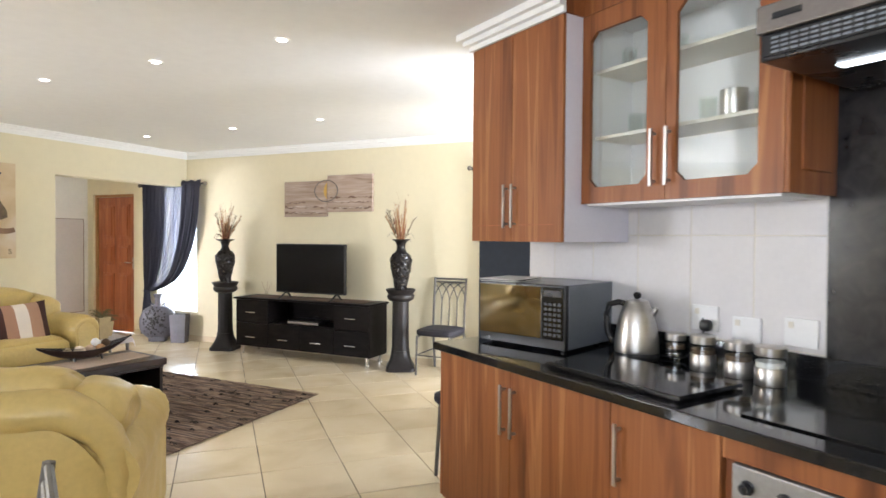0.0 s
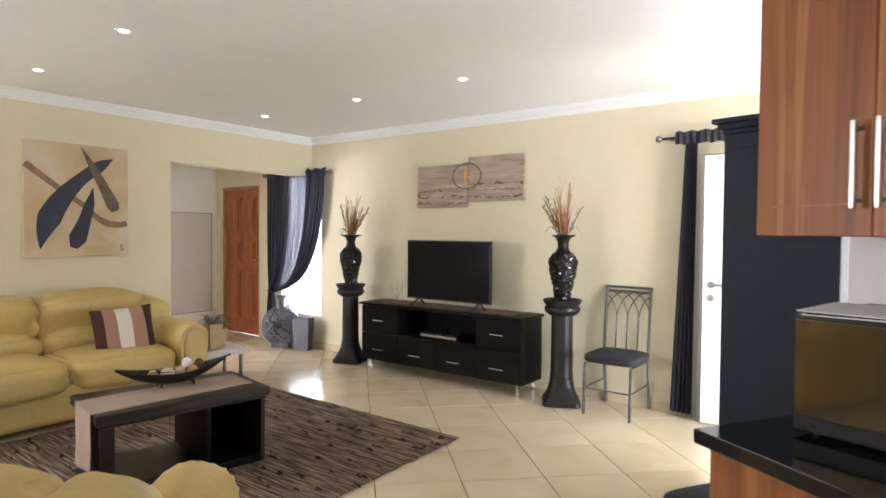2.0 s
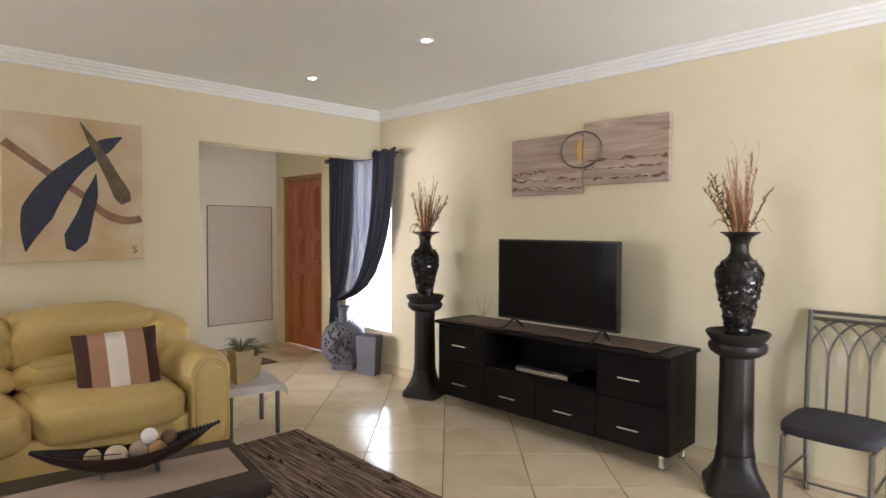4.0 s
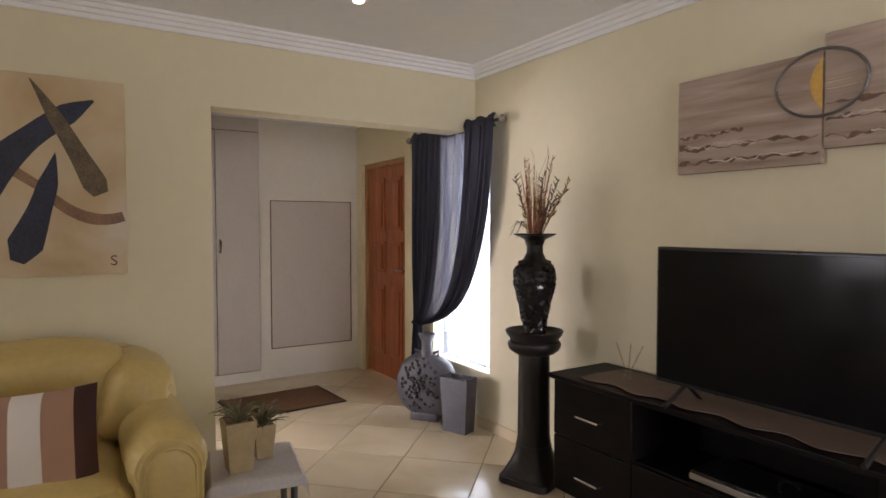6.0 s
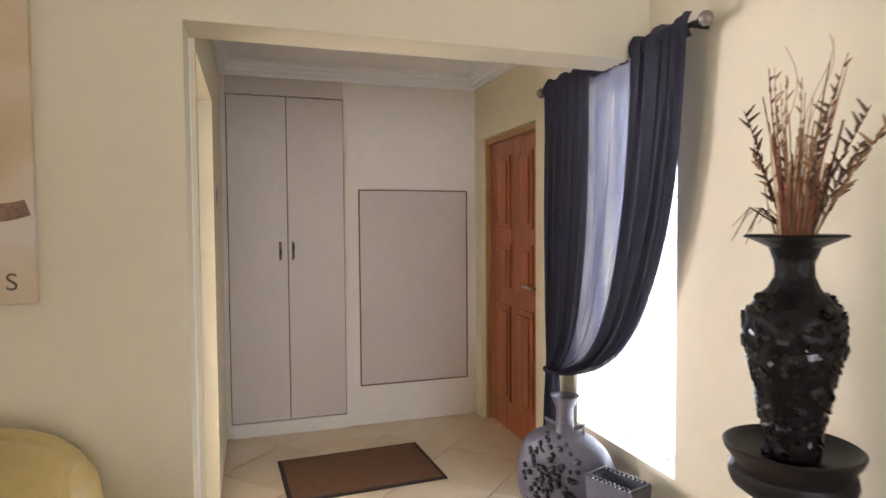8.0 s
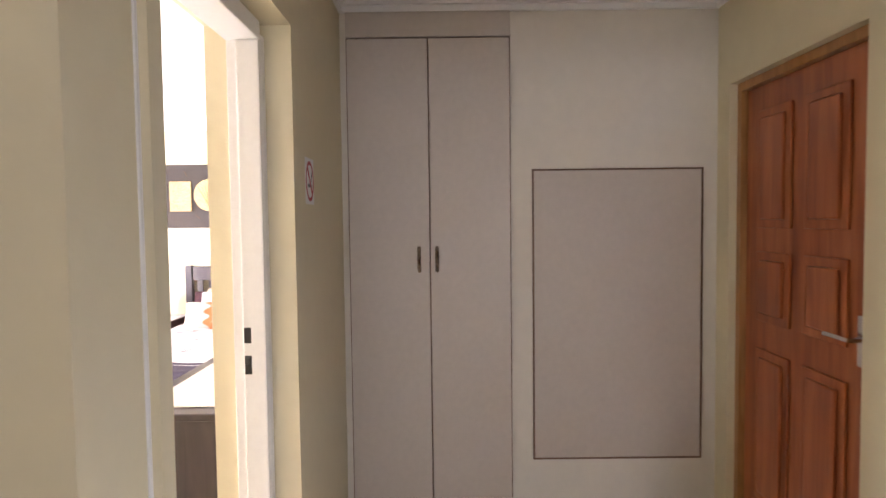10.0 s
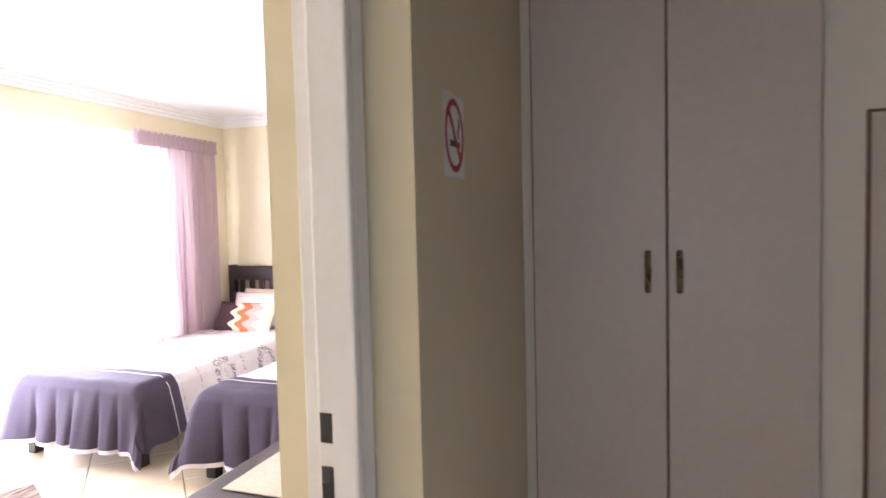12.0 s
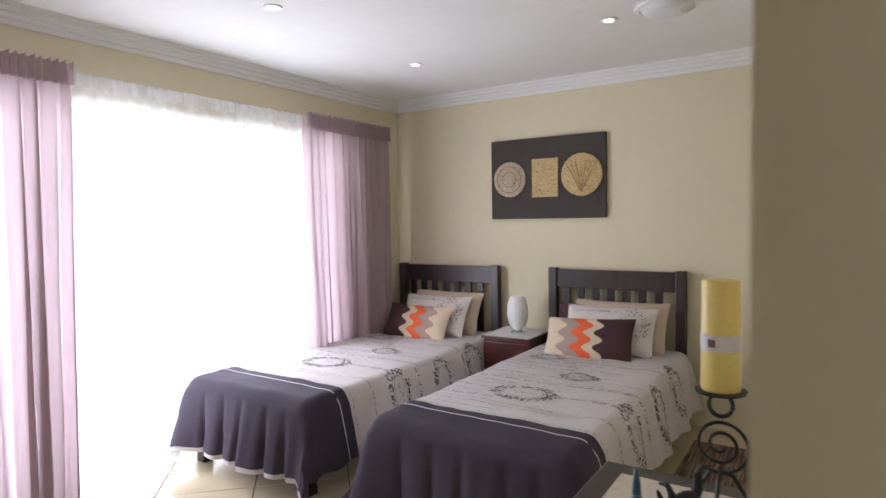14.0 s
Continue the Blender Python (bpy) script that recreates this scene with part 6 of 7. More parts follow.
def bed(m, label):
    """Single bed, head at local x = 0, foot towards +x, width along y."""
    b = thing("single_bed", m, label, "bed", "twin beds")
    L, Wd, H = 2.09, 0.97, 0.50
    hbd = part("headboard", bx(0.0, 0.035, 0.06, Wd - 0.06, 0.90, 1.035, 0.005), BEDWOOD, b, "dark slatted wooden headboard")
    for y in (0.0, Wd - 0.065):
        part("headboard_post", bx(-0.012, 0.05, y, y + 0.065, 0, 1.045, 0.006), BEDWOOD, hbd)
    for k in range(7):
        y = 0.105 + k * 0.11
        part("slat", bx(0.008, 0.026, y, y + 0.055, 0.45, 0.899, 0.003), BEDWOOD, hbd)
    part("lower_rail", bx(0.004, 0.032, 0.066, Wd - 0.066, 0.40, 0.45, 0.003), BEDWOOD, hbd)
    for y in (0.02, Wd - 0.085):
        part("leg", bx(L - 0.07, L - 0.005, y, y + 0.065, 0, 0.26, 0.004), BEDWOOD, b, "dark wooden leg")
    part("side_rail", bx(0.05, L, 0.02, Wd - 0.02, 0.20, 0.29, 0.005), BEDWOOD, b)
    part("mattress", bx(0.04, L - 0.01, 0.012, Wd - 0.012, 0.291, H - 0.016, 0.05, 4), LINEN, b)
    return b


def bedspread(m, label, drop=0.34):
    """Printed cover over the mattress with a dark band across its foot."""
    c = thing("bedspread", m, label, "bedspread", "bedspreads")
    L, Wd, H, R = 2.12, 0.97, 0.50, 0.06

    def over(s, length, drop_):
        """Distance s across, measured from the middle: out and over the edge."""
        flat = length / 2 - R
        a = abs(s)
        if a <= flat:
            return s, 0.0
        if a <= flat + R * math.pi / 2:
            t = (a - flat) / R
            return math.copysign(flat + R * math.sin(t), s), -R * (1 - math.cos(t))
        return math.copysign(length / 2 + 0.02 * math.sin(3 * (a - flat)), s), -R - (a - flat - R * math.pi / 2)

    total_w = Wd + 2 * drop
    total_l = L + drop + 0.06

    def cloth(u, v, lift, u0, u1):
        d = (u0 + (u1 - u0) * u) * total_l
        s = (v - 0.5) * total_w
        y, zy = over(s, Wd + 0.03, drop)
        flat = L - R
        if d <= flat:
            x, zx = d, 0.0
        elif d <= flat + R * math.pi / 2:
            t = (d - flat) / R
            x, zx = flat + R * math.sin(t), -R * (1 - math.cos(t))
        else:
            x, zx = L, -R - (d - flat - R * math.pi / 2)
        side, foot = max(0.0, -zy - 0.03), max(0.0, -zx - 0.03)
        z = H + min(zx, 0) + min(zy, 0) * (1.0 if foot < 0.01 else max(0.25, 1 - foot * 3))
        wav = 0.028 * math.sin(d * 13 + 1.3) + 0.015 * math.sin(d * 29)
        y += math.copysign(side * (0.16 + wav * 2.2), s)
        crease = sum(math.exp(-((s - c0 - 0.06 * foot) / 0.022) ** 2) for c0 in (-0.30, -0.13, 0.02, 0.22, 0.36))
        x += foot * (0.24 + 0.05 * math.sin(s * 9 + 0.6) + 0.03 * math.sin(s * 23) - 0.11 * crease) + 0.12 * side * foot
        z += 0.009 * noise.noise(Vector((d * 4, s * 4, 3))) + 0.006 * noise.noise(Vector((d * 11, s * 9, 5)))
        x += 0.012 * foot / 0.3 * noise.noise(Vector((s * 14, z * 3, 8)))
        n = Vector((min(1.0, foot * 7), math.copysign(min(1.0, side * 7), s), 0.3)).normalized() * lift
        z = max(z, 0.045 + 0.02 * math.sin(s * 9))
        return (x + n.x, Wd / 2 + y + n.y, z + n.z)

    part("printed_cover", sheet(bmesh.new(), 110, 80, lambda u, v: cloth(u, v, 0.0, 0.015, 0.985), 0.004), DUVET, c, "pale cover printed with dark script")
    part("foot_band", sheet(bmesh.new(), 70, 120, lambda u, v: cloth(u, v, 0.008, 0.725, 0.976), 0.004), THROW, c, "charcoal foot band")
    a, b = 0.7530, 0.7552
    part("piping", sheet(bmesh.new(), 2, 80, lambda u, v: cloth(u, v, 0.0135, a, b), 0.003), PIPING, c, "white piping line")
    for v in (0.42, 0.5, 0.58):
        p = cloth(0.0, v, 0.014, 0.737, 0.74)
        part("button", lathe(bmesh.new(), [(0.008, 0), (0.008, 0.003), (0.004, 0.004)], p, 10), THROW, c)
    def mark(bm, d, sv, quad):
        """A printed fleck: corner offsets in metres along the bed and across it."""
        q = []
        for dd, ds in quad:
            uu, vv = (d + dd) / total_l, 0.5 + (sv + ds) / total_w
            if not (0.012 < uu < 0.722 and 0.02 < vv < 0.98):
                return
            q.append(Vector(cloth(0.0, vv, 0.0068, uu, uu)))
        if (q[1] - q[0]).cross(q[2] - q[0]).length > 1e-7:
            bm.faces.new([bm.verts.new(p) for p in q])

    medallions = [(1.42, -0.04, 0.155), (0.98, 0.10, 0.10), (1.38, 0.60, 0.13), (0.92, 0.63, 0.13), (0.50, 0.60, 0.13), (0.60, -0.26, 0.10), (1.30, -0.62, 0.13), (0.82, -0.62, 0.12)]
    # rows of fine writing across the bed, too small to read, broken into words
    r6 = random.Random(21)
    bm = bmesh.new()
    d = 0.10
    while d < 1.86:
        size = r6.choice([0.010, 0.012, 0.016, 0.022])
        sv = -total_w / 2 + 0.03 + r6.uniform(0, 0.3)
        end = min(total_w / 2 - 0.02, sv + r6.uniform(0.35, 1.5))
        while sv < end:
            for q in range(r6.randint(2, 8)):
                w = size * r6.uniform(0.18, 0.34)
                up, dn = size * r6.uniform(0.45, 1.0), size * r6.uniform(0.0, 0.25)
                sl = size * 0.22
                if all((d - a) ** 2 + (sv - b) ** 2 > (r * 1.15) ** 2 for a, b, r in medallions):
                    mark(bm, d, sv, ((dn, 0), (dn, w), (-up, w + sl), (-up, sl)))
                sv += w + size * r6.uniform(0.15, 0.4)
            sv += size * r6.uniform(0.6, 1.6)
        d += size * 1.3 + r6.uniform(0.006, 0.055)
    tagged(part("script_print", bm, SCRIPT, c, "fine faded printed script", False), kind="stuff")
    # medallions: an inner ring, a scrolled leaf ring and a frill of small leaves
    for d0, s0, r in medallions:
        bm = bmesh.new()
        r5 = random.Random(int(d0 * 1000 + s0 * 77))
        for k in range(44):
            an = k / 44 * 2 * math.pi
            ca, sa = math.cos(an), math.sin(an)
            mark(bm, d0 + 0.62 * r * 0.72 * ca, s0 + r * 0.72 * sa, ((-0.0022 * ca, -0.0022 * sa), (0.011 * -sa, 0.011 * ca), (0.0022 * ca + 0.011 * -sa, 0.0022 * sa + 0.011 * ca), (0.0022 * ca, 0.0022 * sa)))
            for q in range(3):
                rr, tw = r * (0.80 + 0.13 * q + 0.03 * r5.random()), an + r5.uniform(-0.9, 0.9) + (0.7 if q % 2 else -0.7)
                ln, wd = r * r5.uniform(0.12, 0.24), r * r5.uniform(0.03, 0.065)
                ct, st_ = math.cos(tw), math.sin(tw)
                if r5.random() < 0.82:
                    mark(bm, d0 + 0.66 * rr * ca, s0 + rr * sa, ((0, 0), (ln * 0.5 * ct - wd * st_, ln * 0.5 * st_ + wd * ct), (ln * ct, ln * st_), (ln * 0.5 * ct + wd * st_, ln * 0.5 * st_ - wd * ct)))
        for k in range(10):
            mark(bm, d0 + r5.uniform(-0.02, 0.02), s0 - r * 0.42 + r * 0.084 * k, ((-0.010, 0), (-0.010, 0.003), (0.008, 0.006), (0.008, 0.003)))
        tagged(part("wreath_print", bm, WREATH, c, "dark printed wreath", False), kind="stuff")
    return c


for y, which in ((0.985, "by the curtained window"), (2.38, "beside the nightstand")):
    bm_ = pose(-10.02, y, 0)
    bed(bm_, "dark wooden single bed with a slatted headboard " + which)
    bedspread(bm_, "printed pale bedspread with a charcoal foot band " + which)

flip = 0
for y, turn in ((0.985, 1), (2.40, -1)):
    for dx, dz, dy, w, h, d, lean, mat, nm, lab in (
            (0.14, 0.665, 0.53, 0.66, 0.36, 0.15, 66, BEIGE, "pillow", "beige pillow leaning on the headboard"),
            (0.17, 0.65, 0.30, 0.42, 0.34, 0.13, 62, PLUM, "pillow", "dark plum pillow leaning on the headboard"),
            (0.26, 0.655, 0.50, 0.62, 0.34, 0.14, 60, PILLOWPRINT, "pillow", "white pillow printed with dark wreaths on the bed"),
            (0.40, 0.605, 0.43 if turn > 0 else 0.41, 0.60, 0.31, 0.13, 58, WAVES, "cushion", "plum cushion with orange and cream zigzag bands")):
        bm = bmesh.new()
        pillow(bm, w, h, d, Matrix(), 20, dy * 7 + turn)
        o = part(nm, bm, mat)
        # local x runs along the headboard, local y up, local z away from it
        o.matrix_world = Matrix.Translation((-10.02 + dx, y + dy, dz)) @ Matrix.Rotation(radians(90 if True else 0), 4, "Z") @ Matrix.Rotation(radians(lean), 4, "X")
        if mat is WAVES and turn < 0:
            o.matrix_world = o.matrix_world @ Matrix.Rotation(radians(183), 4, "Z")
        if mat is PILLOWPRINT:
            bm = bmesh.new()
            r7 = random.Random(5)

            def on_pillow(px, py):
                ex, ey = abs(2 * px / w), abs(2 * py / h)
                return Vector((px, py, d / 2 * max(0.0, (1 - ex ** 2.6) * (1 - ey ** 2.6)) ** 0.55 + 0.007))
            for k in range(70):
                an, q = k / 70 * 2 * math.pi, k % 3
                rr = 0.062 + 0.017 * q
                px, py = 0.17 + rr * math.cos(an), 0.02 + rr * 1.1 * math.sin(an)
                tw, ln = an + 1.2 * r7.uniform(-1, 1), r7.uniform(0.010, 0.024)
                vs = [on_pillow(px + a2 * math.cos(tw) - b2 * math.sin(tw), py + a2 * math.sin(tw) + b2 * math.cos(tw)) for a2, b2 in ((0, 0), (ln * 0.5, ln * 0.2), (ln, 0), (ln * 0.5, -ln * 0.2))]
                bm.faces.new([bm.verts.new(p) for p in vs])
            for k in range(60):
                px, py = -0.26 + 0.0075 * k + r7.uniform(0, 0.004), r7.choice([-0.09, -0.05, 0.10])
                if px < 0.05:
                    bm.faces.new([bm.verts.new(on_pillow(px + a2, py + b2)) for a2, b2 in ((0, 0), (0.004, 0), (0.006, 0.014), (0.002, 0.014))])
            tagged(part("wreath_print", bm, WREATH, o, "dark printed wreath and script", False), kind="stuff")
        tagged(o, lab, nm, "pillows on the beds")

ns = thing("nightstand", pose(-10.03, 2.0, 0), "dark mahogany nightstand between the beds", "nightstand")
part("body", bx(0, 0.38, 0.0, 0.37, 0.02, 0.535, 0.006), MAHOGANY, ns)
part("top", bx(-0.01, 0.40, -0.012, 0.382, 0.536, 0.556, 0.006), MAHOGANY, ns)
for z0 in (0.06, 0.30):
    d = part("drawer", bx(0.381, 0.395, 0.02, 0.35, z0, z0 + 0.215, 0.004), MAHOGANY, ns)
    part("knob", lathe(bmesh.new(), [(0.006, 0), (0.013, 0.012), (0.010, 0.02)], (0, 0, 0), 14), MAHOGANY, d).matrix_basis = pose(0.395, 0.185, z0 + 0.11, 0, 90)
nc = thing("nightstand_cloth", pose(-10.03, 2.0, 0.557), "cream cloth on the nightstand", "table cloth")
part("cloth", sheet(bmesh.new(), 12, 12, lambda u, v: (0.0 + 0.40 * u, 0.0 + 0.37 * v, 0.003 + 0.001 * math.sin(u * 20)), 0.002), LINEN, nc)
lp = thing("table_lamp", pose(-9.82, 2.20, 0.562), "ribbed white glass table lamp on the nightstand", "table lamp")
part("base", lathe(bmesh.new(), [(0.055, 0), (0.055, 0.010), (0.035, 0.018), (0.030, 0.03)], (0, 0, 0), 24), CHROME, lp, "chrome base")
part("shade", lathe(bmesh.new(), [(0.035, 0.03), (0.062, 0.07), (0.076, 0.14), (0.072, 0.20), (0.055, 0.26), (0.045, 0.275), (0.042, 0.27)], (0, 0, 0), 64, lambda a, z: 0.05 * abs(math.sin(a * 9))), WHITE, lp, "ribbed white glass shade")

pc = thing("straw_collage", pose(-10.026, 2.34, 1.715, 0, 0, 90), "dark canvas with two straw discs and a square", "painting")
part("canvas", bx(-0.46, 0.46, 0, 0.03, -0.305, 0.305, 0.004), plain("chocolate_canvas", (0.045, 0.035, 0.028), 0.75, vary=0.1, bump=0.2), pc)
GOLD = ramp_material("pressed_straw", [(0.32, (0.17, 0.10, 0.04)), (0.45, (0.46, 0.33, 0.14)), (0.70, (0.66, 0.52, 0.28))], 0.7, (3, 1, 8), scale=13, warp=2.0, bump=0.8)
PALESTRAW = ramp_material("pale_pressed_straw", [(0.34, (0.20, 0.13, 0.08)), (0.46, (0.50, 0.40, 0.28)), (0.70, (0.66, 0.57, 0.47))], 0.7, (5, 1, 5), scale=13, warp=2.0, bump=0.8)
for x, r in ((-0.295, 0.135), (0.285, 0.155)):
    bm = bmesh.new()
    lathe(bm, [(r, 0), (r, 0.012), (r * 0.96, 0.016), (0.01, 0.017)], (0, 0, 0), 48, lambda a, z: 0.015 * math.sin(a * 23))
    bmesh.ops.transform(bm, matrix=pose(x, -0.0005, 0.0 if x < 0 else 0.01, 90), verts=bm.verts)
    dsc = part("straw_disc", bm, PALESTRAW if x < 0 else GOLD, pc, "pale woven straw disc" if x < 0 else "gold straw disc")
    for k in range(7):
        rr = r * (0.2 + 0.11 * k)
        part("straw_ring", tube(bmesh.new(), [(x + rr * math.cos(a), -0.019, (0.0 if x < 0 else 0.01) + rr * math.sin(a)) for a in [2 * math.pi * q / 28 for q in range(28)]], 0.0022, 5, 1, True), STRAW_DARK if k in (2, 5) else PALESTRAW, dsc) if x < 0 else part("straw_blade", tube(bmesh.new(), [(x, -0.019, -0.12), (x + (k - 3) * 0.02, -0.02, 0.0), (x + (k - 3) * 0.042, -0.019, 0.11)], 0.0028, 5), GOLD if k % 2 else STRAW, dsc)
part("straw_square", bx(-0.105, 0.105, -0.016, -0.0005, -0.145, 0.145, 0.004), GOLD, pc, "gold straw square")
for x, z, a in ((-0.40, 0.16, 35), (-0.20, 0.18, 120), (0.05, 0.22, 60), (0.40, 0.20, 140), (-0.38, -0.19, 150), (0.16, -0.20, 40), (0.40, -0.18, 70)):
    o = part("twig", tube(bmesh.new(), [(-0.03, -0.004, 0), (0, -0.006, 0.004), (0.03, -0.004, 0)], 0.003, 5), STRAW_DARK, pc)
    o.matrix_basis = pose(x, 0, z, 0, a)

# bedroom curtains
rl = thing("curtain_rail", pose(-9.9, 0.955, 2.165), "white curtain rail across the glazed door", "curtain rail")
part("rail", bx(0, 3.95, -0.012, 0.012, -0.012, 0.012, 0.003), WHITE, rl)
for x in (0.1, 1.65, 2.9, 3.85):
    part("bracket", bx(x - 0.015, x + 0.015, -0.034, -0.0125, -0.01, 0.02, 0.002), WHITE, rl)


def drape(name, x0, x1, y, z0, z1, folds, amp, mat, label, top_amp=0.5):
    c = thing(name, pose(0, 0, 0), label, "curtain", "bedroom curtains")

    def f(u, v):
        k = top_amp + (1 - top_amp) * v
        ph = u * folds * 2 * math.pi + 1.6 * math.sin(u * 9 + x0) + 0.9 * math.sin(u * 23) + 0.35 * noise.noise(Vector((u * 6, v * 2.5, x0)))
        a = amp * k * (0.6 + 0.5 * abs(math.sin(u * 7.3 + x1))) * (0.5 if v < 0.05 else 1)
        x = x0 + (x1 - x0) * u + 0.30 * a * math.sin(ph * 2 + 1) + 0.05 * (v - 0.4) * math.sin(u * 5 + 1)
        return (x, y + a * math.sin(ph) + 0.4 * a * math.sin(ph * 2.3) * v + 0.014 * noise.noise(Vector((u * 8, v * 3, x0))), z1 - (z1 - z0) * v)
    part("cloth", sheet(bmesh.new(), int(folds * 16), 40, f), mat, c)
    if mat is MAUVE:
        part("header_tape", sheet(bmesh.new(), int(folds * 24), 6, lambda u, v: (x0 - 0.01 + (x1 - x0 + 0.02) * u, y + 0.034 + (0.010 + 0.018 * abs(v - 0.45)) * math.sin(u * folds * 5 * math.pi) + 0.006 * math.sin(u * 91), z1 + 0.03 + 0.008 * math.sin(u * folds * 5 * math.pi + 1) * (v < 0.1) - 0.11 * v)), MAUVE, c, "pinch pleated heading")
    return c


drape("mauve_curtain", -9.77, -8.86, 1.02, 0.03, 2.15, 13, 0.052, MAUVE, "mauve pleated curtain hanging beside the glazed door")
drape("mauve_curtain", -7.30, -6.55, 1.02, 0.03, 2.17, 9, 0.055, MAUVE, "mauve pleated curtain drawn to the near side")
nt = drape("net_curtain", -9.5, -6.02, 0.965, 0.03, 2.165, 40, 0.010, NET, "white net curtain across the glazed door", 0.9)
part("net_heading", sheet(bmesh.new(), 420, 6, lambda u, v: (-9.5 + 3.48 * u, 0.985 + 0.006 * math.sin(u * 420) + 0.003 * math.sin(u * 171), 2.172 - (0.070 + 0.018 * noise.noise(Vector((u * 60, 0, 0)))) * v)), NET, nt, "doubled gathered heading")

# chest by the doorway with candle stand and ornaments
cd = thing("chest", pose(-7.42, 3.655, 0), "dark wooden chest of drawers against the bedroom wall", "chest of drawers")
part("top", bx(-0.015, 1.0, -0.015, 0.465, 0.70, 0.73, 0.006), BEDWOOD, cd)
part("body", bx(0, 0.985, 0, 0.46, 0.06, 0.699, 0.004), BEDWOOD, cd)
for k in range(3):
    d = part("drawer", bx(0.02, 0.965, -0.014, -0.001, 0.08 + k * 0.205, 0.275 + k * 0.205, 0.004), BEDWOOD, cd)
    for x in (0.25, 0.73):
        part("knob", lathe(bmesh.new(), [(0.006, 0), (0.014, 0.012), (0.010, 0.02)], (0, 0, 0), 12), IRON, d).matrix_basis = pose(x, -0.014, 0.18 + k * 0.205, 90)
for x in (0.03, 0.9):
    for y in (0.03, 0.38):
        part("foot", bx(x, x + 0.05, y, y + 0.05, 0, 0.059, 0.003), BEDWOOD, cd)
cdc = thing("chest_cloth", pose(-7.42, 3.655, 0.731), "cream cloth on the dark chest", "table cloth")
part("cloth", sheet(bmesh.new(), 24, 14, lambda u, v: (0.06 + 0.86 * u, 0.05 + 0.38 * v, 0.0035 + 0.0015 * noise.noise(Vector((u * 9, v * 9, 0)))), 0.0025), plain("cream_cloth", (0.62, 0.56, 0.47), 0.85, bump=0.3, bump_scale=200), cdc)
cs = thing("candle_holder", pose(-7.34, 3.945, 0.738), "black wrought iron spiral candle holder on the chest", "candle holder")
pts = []
for k in range(70):
    a = k / 69 * 4.6 * math.pi
    rr = 0.012 + 0.058 * k / 69
    pts.append((0.0, rr * math.sin(a + 2.0), 0.125 + rr * math.cos(a + 2.0)))
part("spiral", tube(bmesh.new(), pts, 0.0042, 7), BLACKIRON, cs)
part("ring", tube(bmesh.new(), [(0, 0.026 * math.cos(a), 0.222 + 0.028 * math.sin(a)) for a in [2 * math.pi * k / 24 for k in range(24)]], 0.005, 6, 1, True), BLACKIRON, cs)
for a in (0, 2.1, 4.2):
    part("leg", tube(bmesh.new(), [(0, 0, 0.062), (0.03 * math.cos(a), 0.03 * math.sin(a), 0.05), (0.06 * math.cos(a), 0.06 * math.sin(a), 0.0)], 0.005, 6), BLACKIRON, cs)
part("dish", lathe(bmesh.new(), [(0.008, 0.250), (0.055, 0.252), (0.058, 0.258), (0.01, 0.2585)], (0, 0, 0), 24), BLACKIRON, cs)
cn = thing("candle", pose(-7.34, 3.945, 0.997) @ Matrix.Diagonal((0.82, 0.82, 0.92, 1)), "tall thick yellow candle on an iron holder", "candle")
WAX = plain("yellow_wax", (0.62, 0.50, 0.16), 0.4, vary=0.05)
WAX.node_tree.nodes["Principled BSDF"].inputs["Subsurface Weight"].default_value = 0.25
part("wax", lathe(bmesh.new(), [(0.052, 0), (0.054, 0.004), (0.053, 0.275), (0.049, 0.282), (0.02, 0.278)], (0, 0, 0), 32), WAX, cn)
part("label_band", lathe(bmesh.new(), [(0.0546, 0.105), (0.0548, 0.145)], (0, 0, 0), 32), plain("label_paper", (0.55, 0.52, 0.58), 0.7), cn, "pale lilac paper band")
part("seal", bx(-0.010, 0.010, -0.001, 0.0, -0.010, 0.010), STRAW_DARK, cn, "dark round seal", False).matrix_basis = pose(0.053, -0.017, 0.125, 0, 0, 72)
BLUEGLAZE = plain("blue_glaze", (0.02, 0.055, 0.10), 0.3, vary=0.2)
for x, y, turn, k, mat in ((-7.09, 3.82, 200, 1.0, BLUEGLAZE), (-7.15, 3.90, 150, 1.15, BLACKIRON), (-7.05, 3.93, 240, 1.1, BLACKIRON)):
    g = thing("bird_ornament", pose(x, y, 0.7385, 0, 0, turn) @ Matrix.Diagonal((k, k, k, 1)), "small dark glazed bird ornament on the chest", "ornament", "ornaments on the chest")
    part("base", lathe(bmesh.new(), [(0.022, 0), (0.024, 0.004), (0.012, 0.012)], (0, 0, 0), 18), mat, g)
    part("body", puff(bmesh.new(), 0.040, 0.022, 0.026, pose(0, 0, 0.036, 0, -18), 8, 0.95), mat, g)
    part("neck", tube(bmesh.new(), [(0.026, 0, 0.045), (0.040, 0, 0.066), (0.038, 0, 0.090), (0.050, 0, 0.104), (0.068, 0, 0.100)], 0.012, 8, 0.25), mat, g)
    part("tail", tube(bmesh.new(), [(-0.028, 0, 0.034), (-0.052, 0, 0.052), (-0.066, 0, 0.082)], 0.013, 8, 0.2), mat, g)
rg = part("bedside_rug", sheet(bmesh.new(), 30, 20, lambda u, v: (-9.75 + 1.5 * u, 3.45 + 0.5 * v, 0.009 + 0.002 * math.sin(u * 200)), 0.006), RUG)
tagged(rg, "small brown woven rug beside the bed", "rug")
rg2 = part("small_rug", sheet(bmesh.new(), 30, 20, lambda u, v: (-7.58 + 0.55 * u + 0.25 * v, 1.53 - 0.25 * u + 0.45 * v, 0.009 + 0.002 * math.sin(v * 200)), 0.006), RUG)
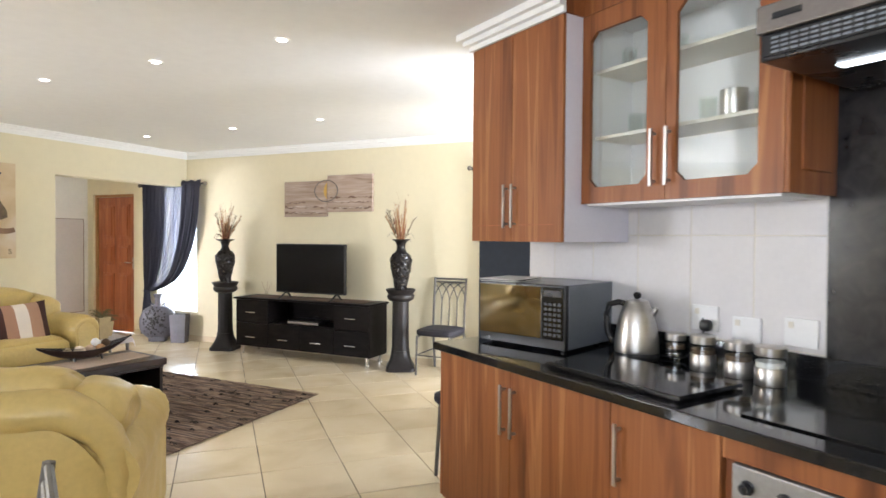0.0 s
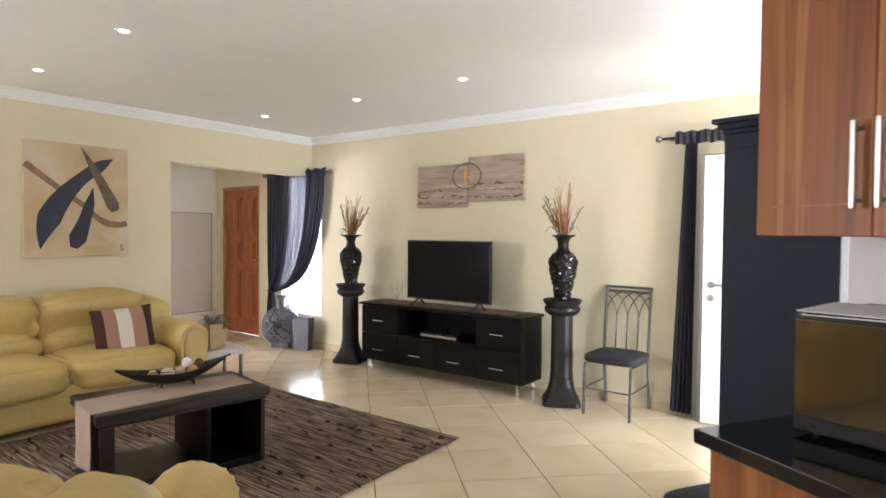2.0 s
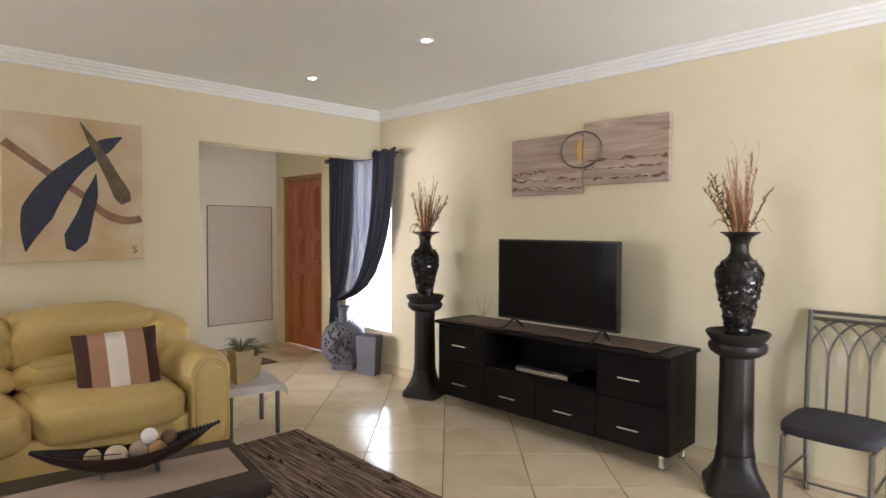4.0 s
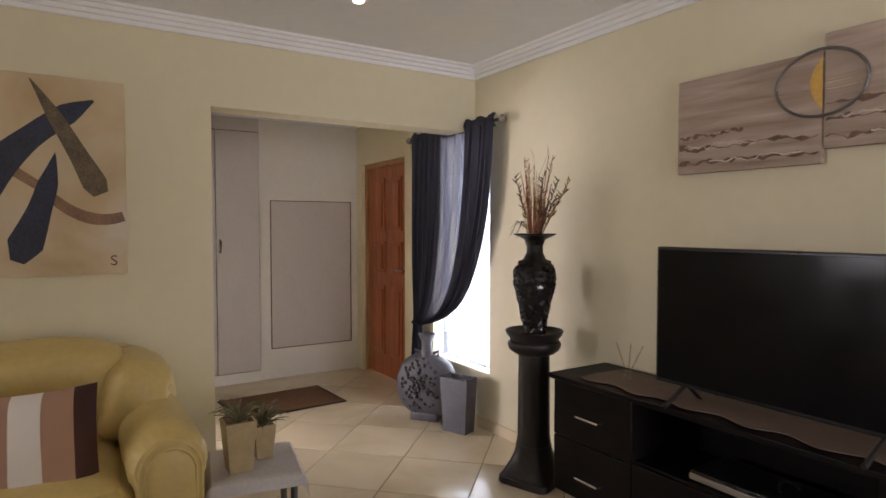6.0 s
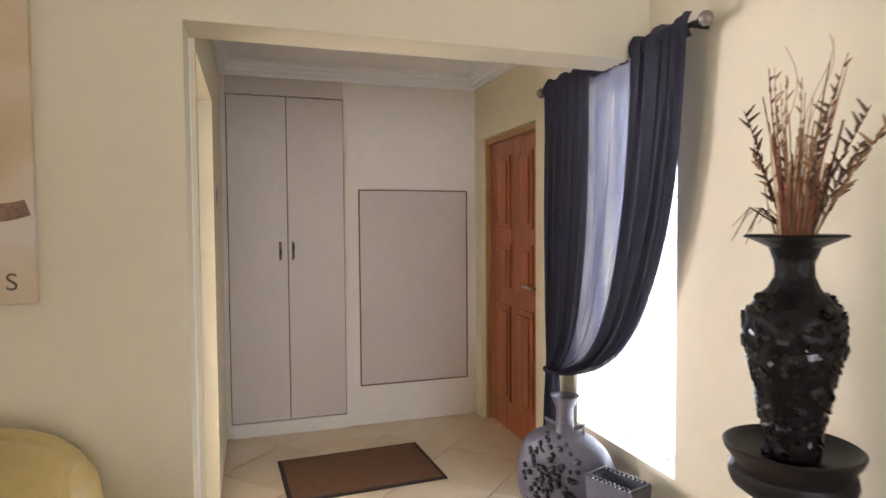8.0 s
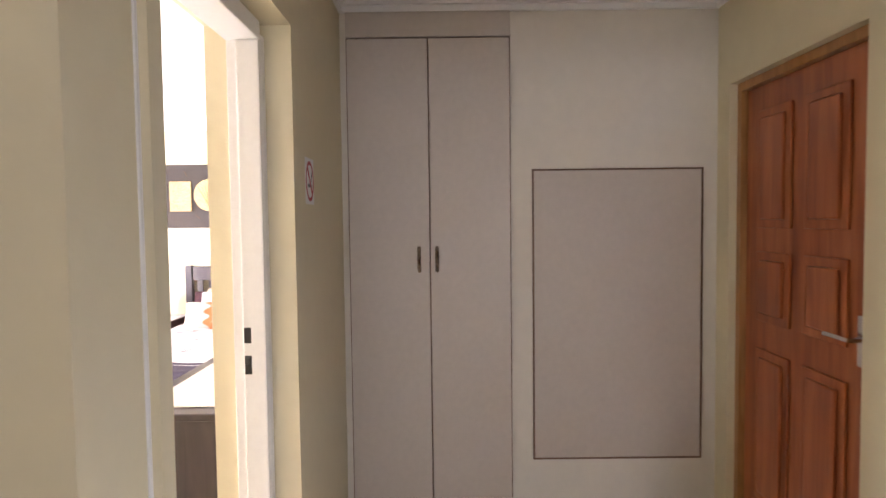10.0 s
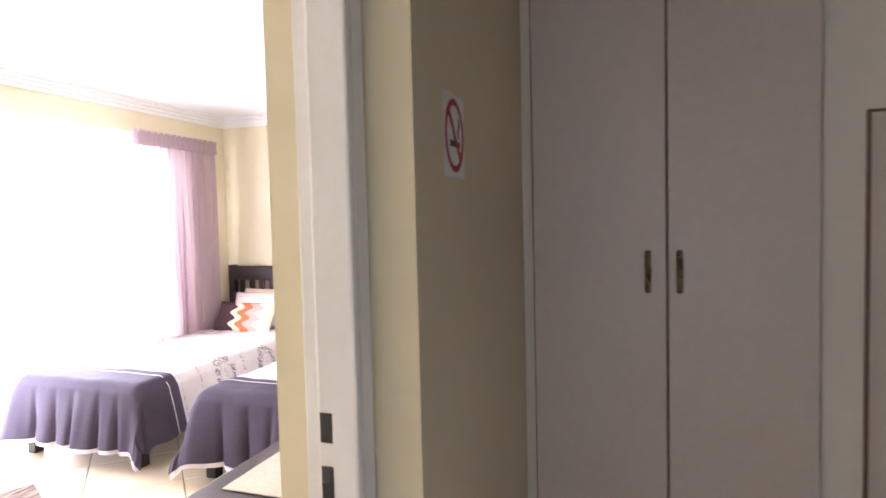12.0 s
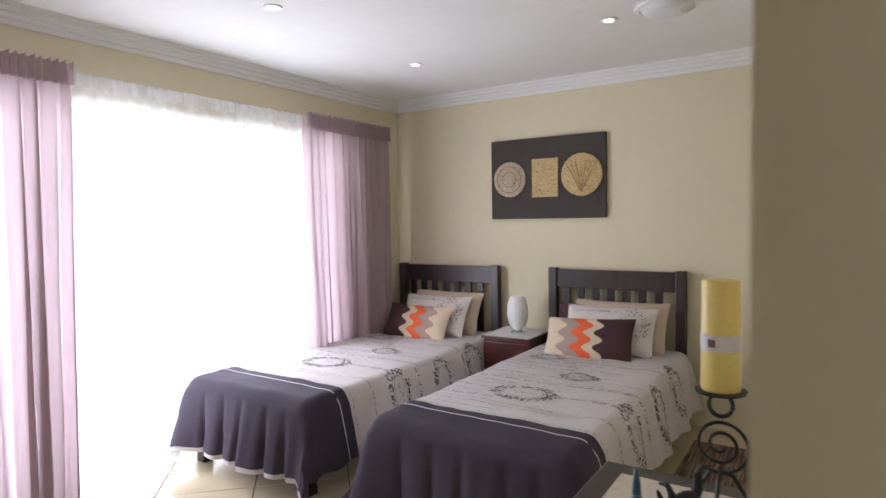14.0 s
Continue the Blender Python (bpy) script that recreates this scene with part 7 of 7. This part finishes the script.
tagged(rg2, "small grey woven rug by the glazed door", "rug")
sm = thing("ceiling_vent", pose(-8.90, 3.47, BZ), "round white domed ceiling fitting", "ceiling fitting")
part("rim", lathe(bmesh.new(), [(0.15, -0.001), (0.155, -0.012), (0.15, -0.022), (0.13, -0.026), (0.125, -0.018)], (0, 0, 0), 40), WHITE, sm)
part("dome", lathe(bmesh.new(), [(0.124, -0.018), (0.11, -0.035), (0.07, -0.048), (0.01, -0.052)], (0, 0, 0), 40), plain("frosted_glass", (0.72, 0.74, 0.76), 0.3), sm, "frosted dome")

# ---------------------------------------------------------------- floor of diagonal tiles
fl = beams("floor", GROUT, [(-10.3, 3.2, -1.2, 6.43, -0.12, -0.004)], "cream ceramic floor tiles laid diagonally with dark joints", "floor")
TS, S0, D0 = 0.497, 2.013, 5.70
c45 = math.sqrt(0.5)


def in_rooms(x, y, g):
    return (WX - g < x < 3 + g and -1 - g < y < NY + g) or (-7.1 - g < x < WX and 4.1 < y < NY + g) or (-10.06 - g < x < WX - 0.2 + g and 0.92 - g < y < 4.4)


ROOMS = ((WX - 0.1, 3.1, -1.1, NY + 0.1), (-7.17, WX - 0.1, 4.27, NY + 0.1), (-10.16, WX - 0.1, 0.82, 4.27))


def inside(x, y):
    return any(a <= x <= b and c <= y <= d for a, b, c, d in ROOMS)


def cut_to(poly, room):
    """Clip a polygon to a room's rectangle, as a tiler cuts the edge tiles."""
    for axis, lim, sgn in ((0, room[0], 1), (0, room[1], -1), (1, room[2], 1), (1, room[3], -1)):
        out = []
        for p, q in zip(poly, poly[1:] + poly[:1]):
            dp, dq = (p[axis] - lim) * sgn, (q[axis] - lim) * sgn
            if dp >= 0:
                out.append(p)
            if dp * dq < 0:
                f = dp / (dp - dq)
                out.append((p[0] + f * (q[0] - p[0]), p[1] + f * (q[1] - p[1])))
        poly = out
    return poly


near_tiles, far_tiles = [], []
cut_tiles = []
rt = TS * c45 - 0.0042
for i in range(-40, 40):
    for k in range(-40, 40):
        s, d = S0 + (i + 0.5) * TS, D0 + (k + 0.5) * TS
        x, y = (s - d) * c45, (s + d) * c45
        if in_rooms(x, y, 0.33):
            corners = [(x + rt, y), (x, y + rt), (x - rt, y), (x, y - rt)]
            if not all(inside(*c) for c in corners):
                cut_tiles += [q for q in (cut_to(corners, r) for r in ROOMS) if len(q) > 2]
                continue
            near = (x < 1.2 and y > 1.6 and x > -7.2) or (-8.6 < x < -6 and y < 3.2)
            (near_tiles if near else far_tiles).append((x, y))
tile_ob = None
for x, y in near_tiles[:300]:
    if tile_ob is None:
        h = TS / 2 - 0.0030
        tile_ob = part("tile", bx(-h, h, -h, h, -0.008, 0, 0.0016, 1), TILE, fl)
        o = tile_ob
    else:
        o = new("tile", tile_ob.data)
        o.parent = fl
    o.location, o.rotation_euler = (x, y, 0.0), (0, 0, radians(45))
bm = bmesh.new()
h = TS / 2 - 0.0030
for poly in [[(x + rt, y), (x, y + rt), (x - rt, y), (x, y - rt)] for x, y in far_tiles + near_tiles[300:]] + cut_tiles:
    n = len(poly)
    q = [bm.verts.new((x, y, z)) for z in (0.0, -0.008) for x, y in poly]
    bm.faces.new(q[:n])
    for j in range(n):
        bm.faces.new((q[j], q[j + n], q[(j + 1) % n + n], q[(j + 1) % n]))
tagged(part("far_tiles", bm, TILE, fl, "", False), kind="stuff")
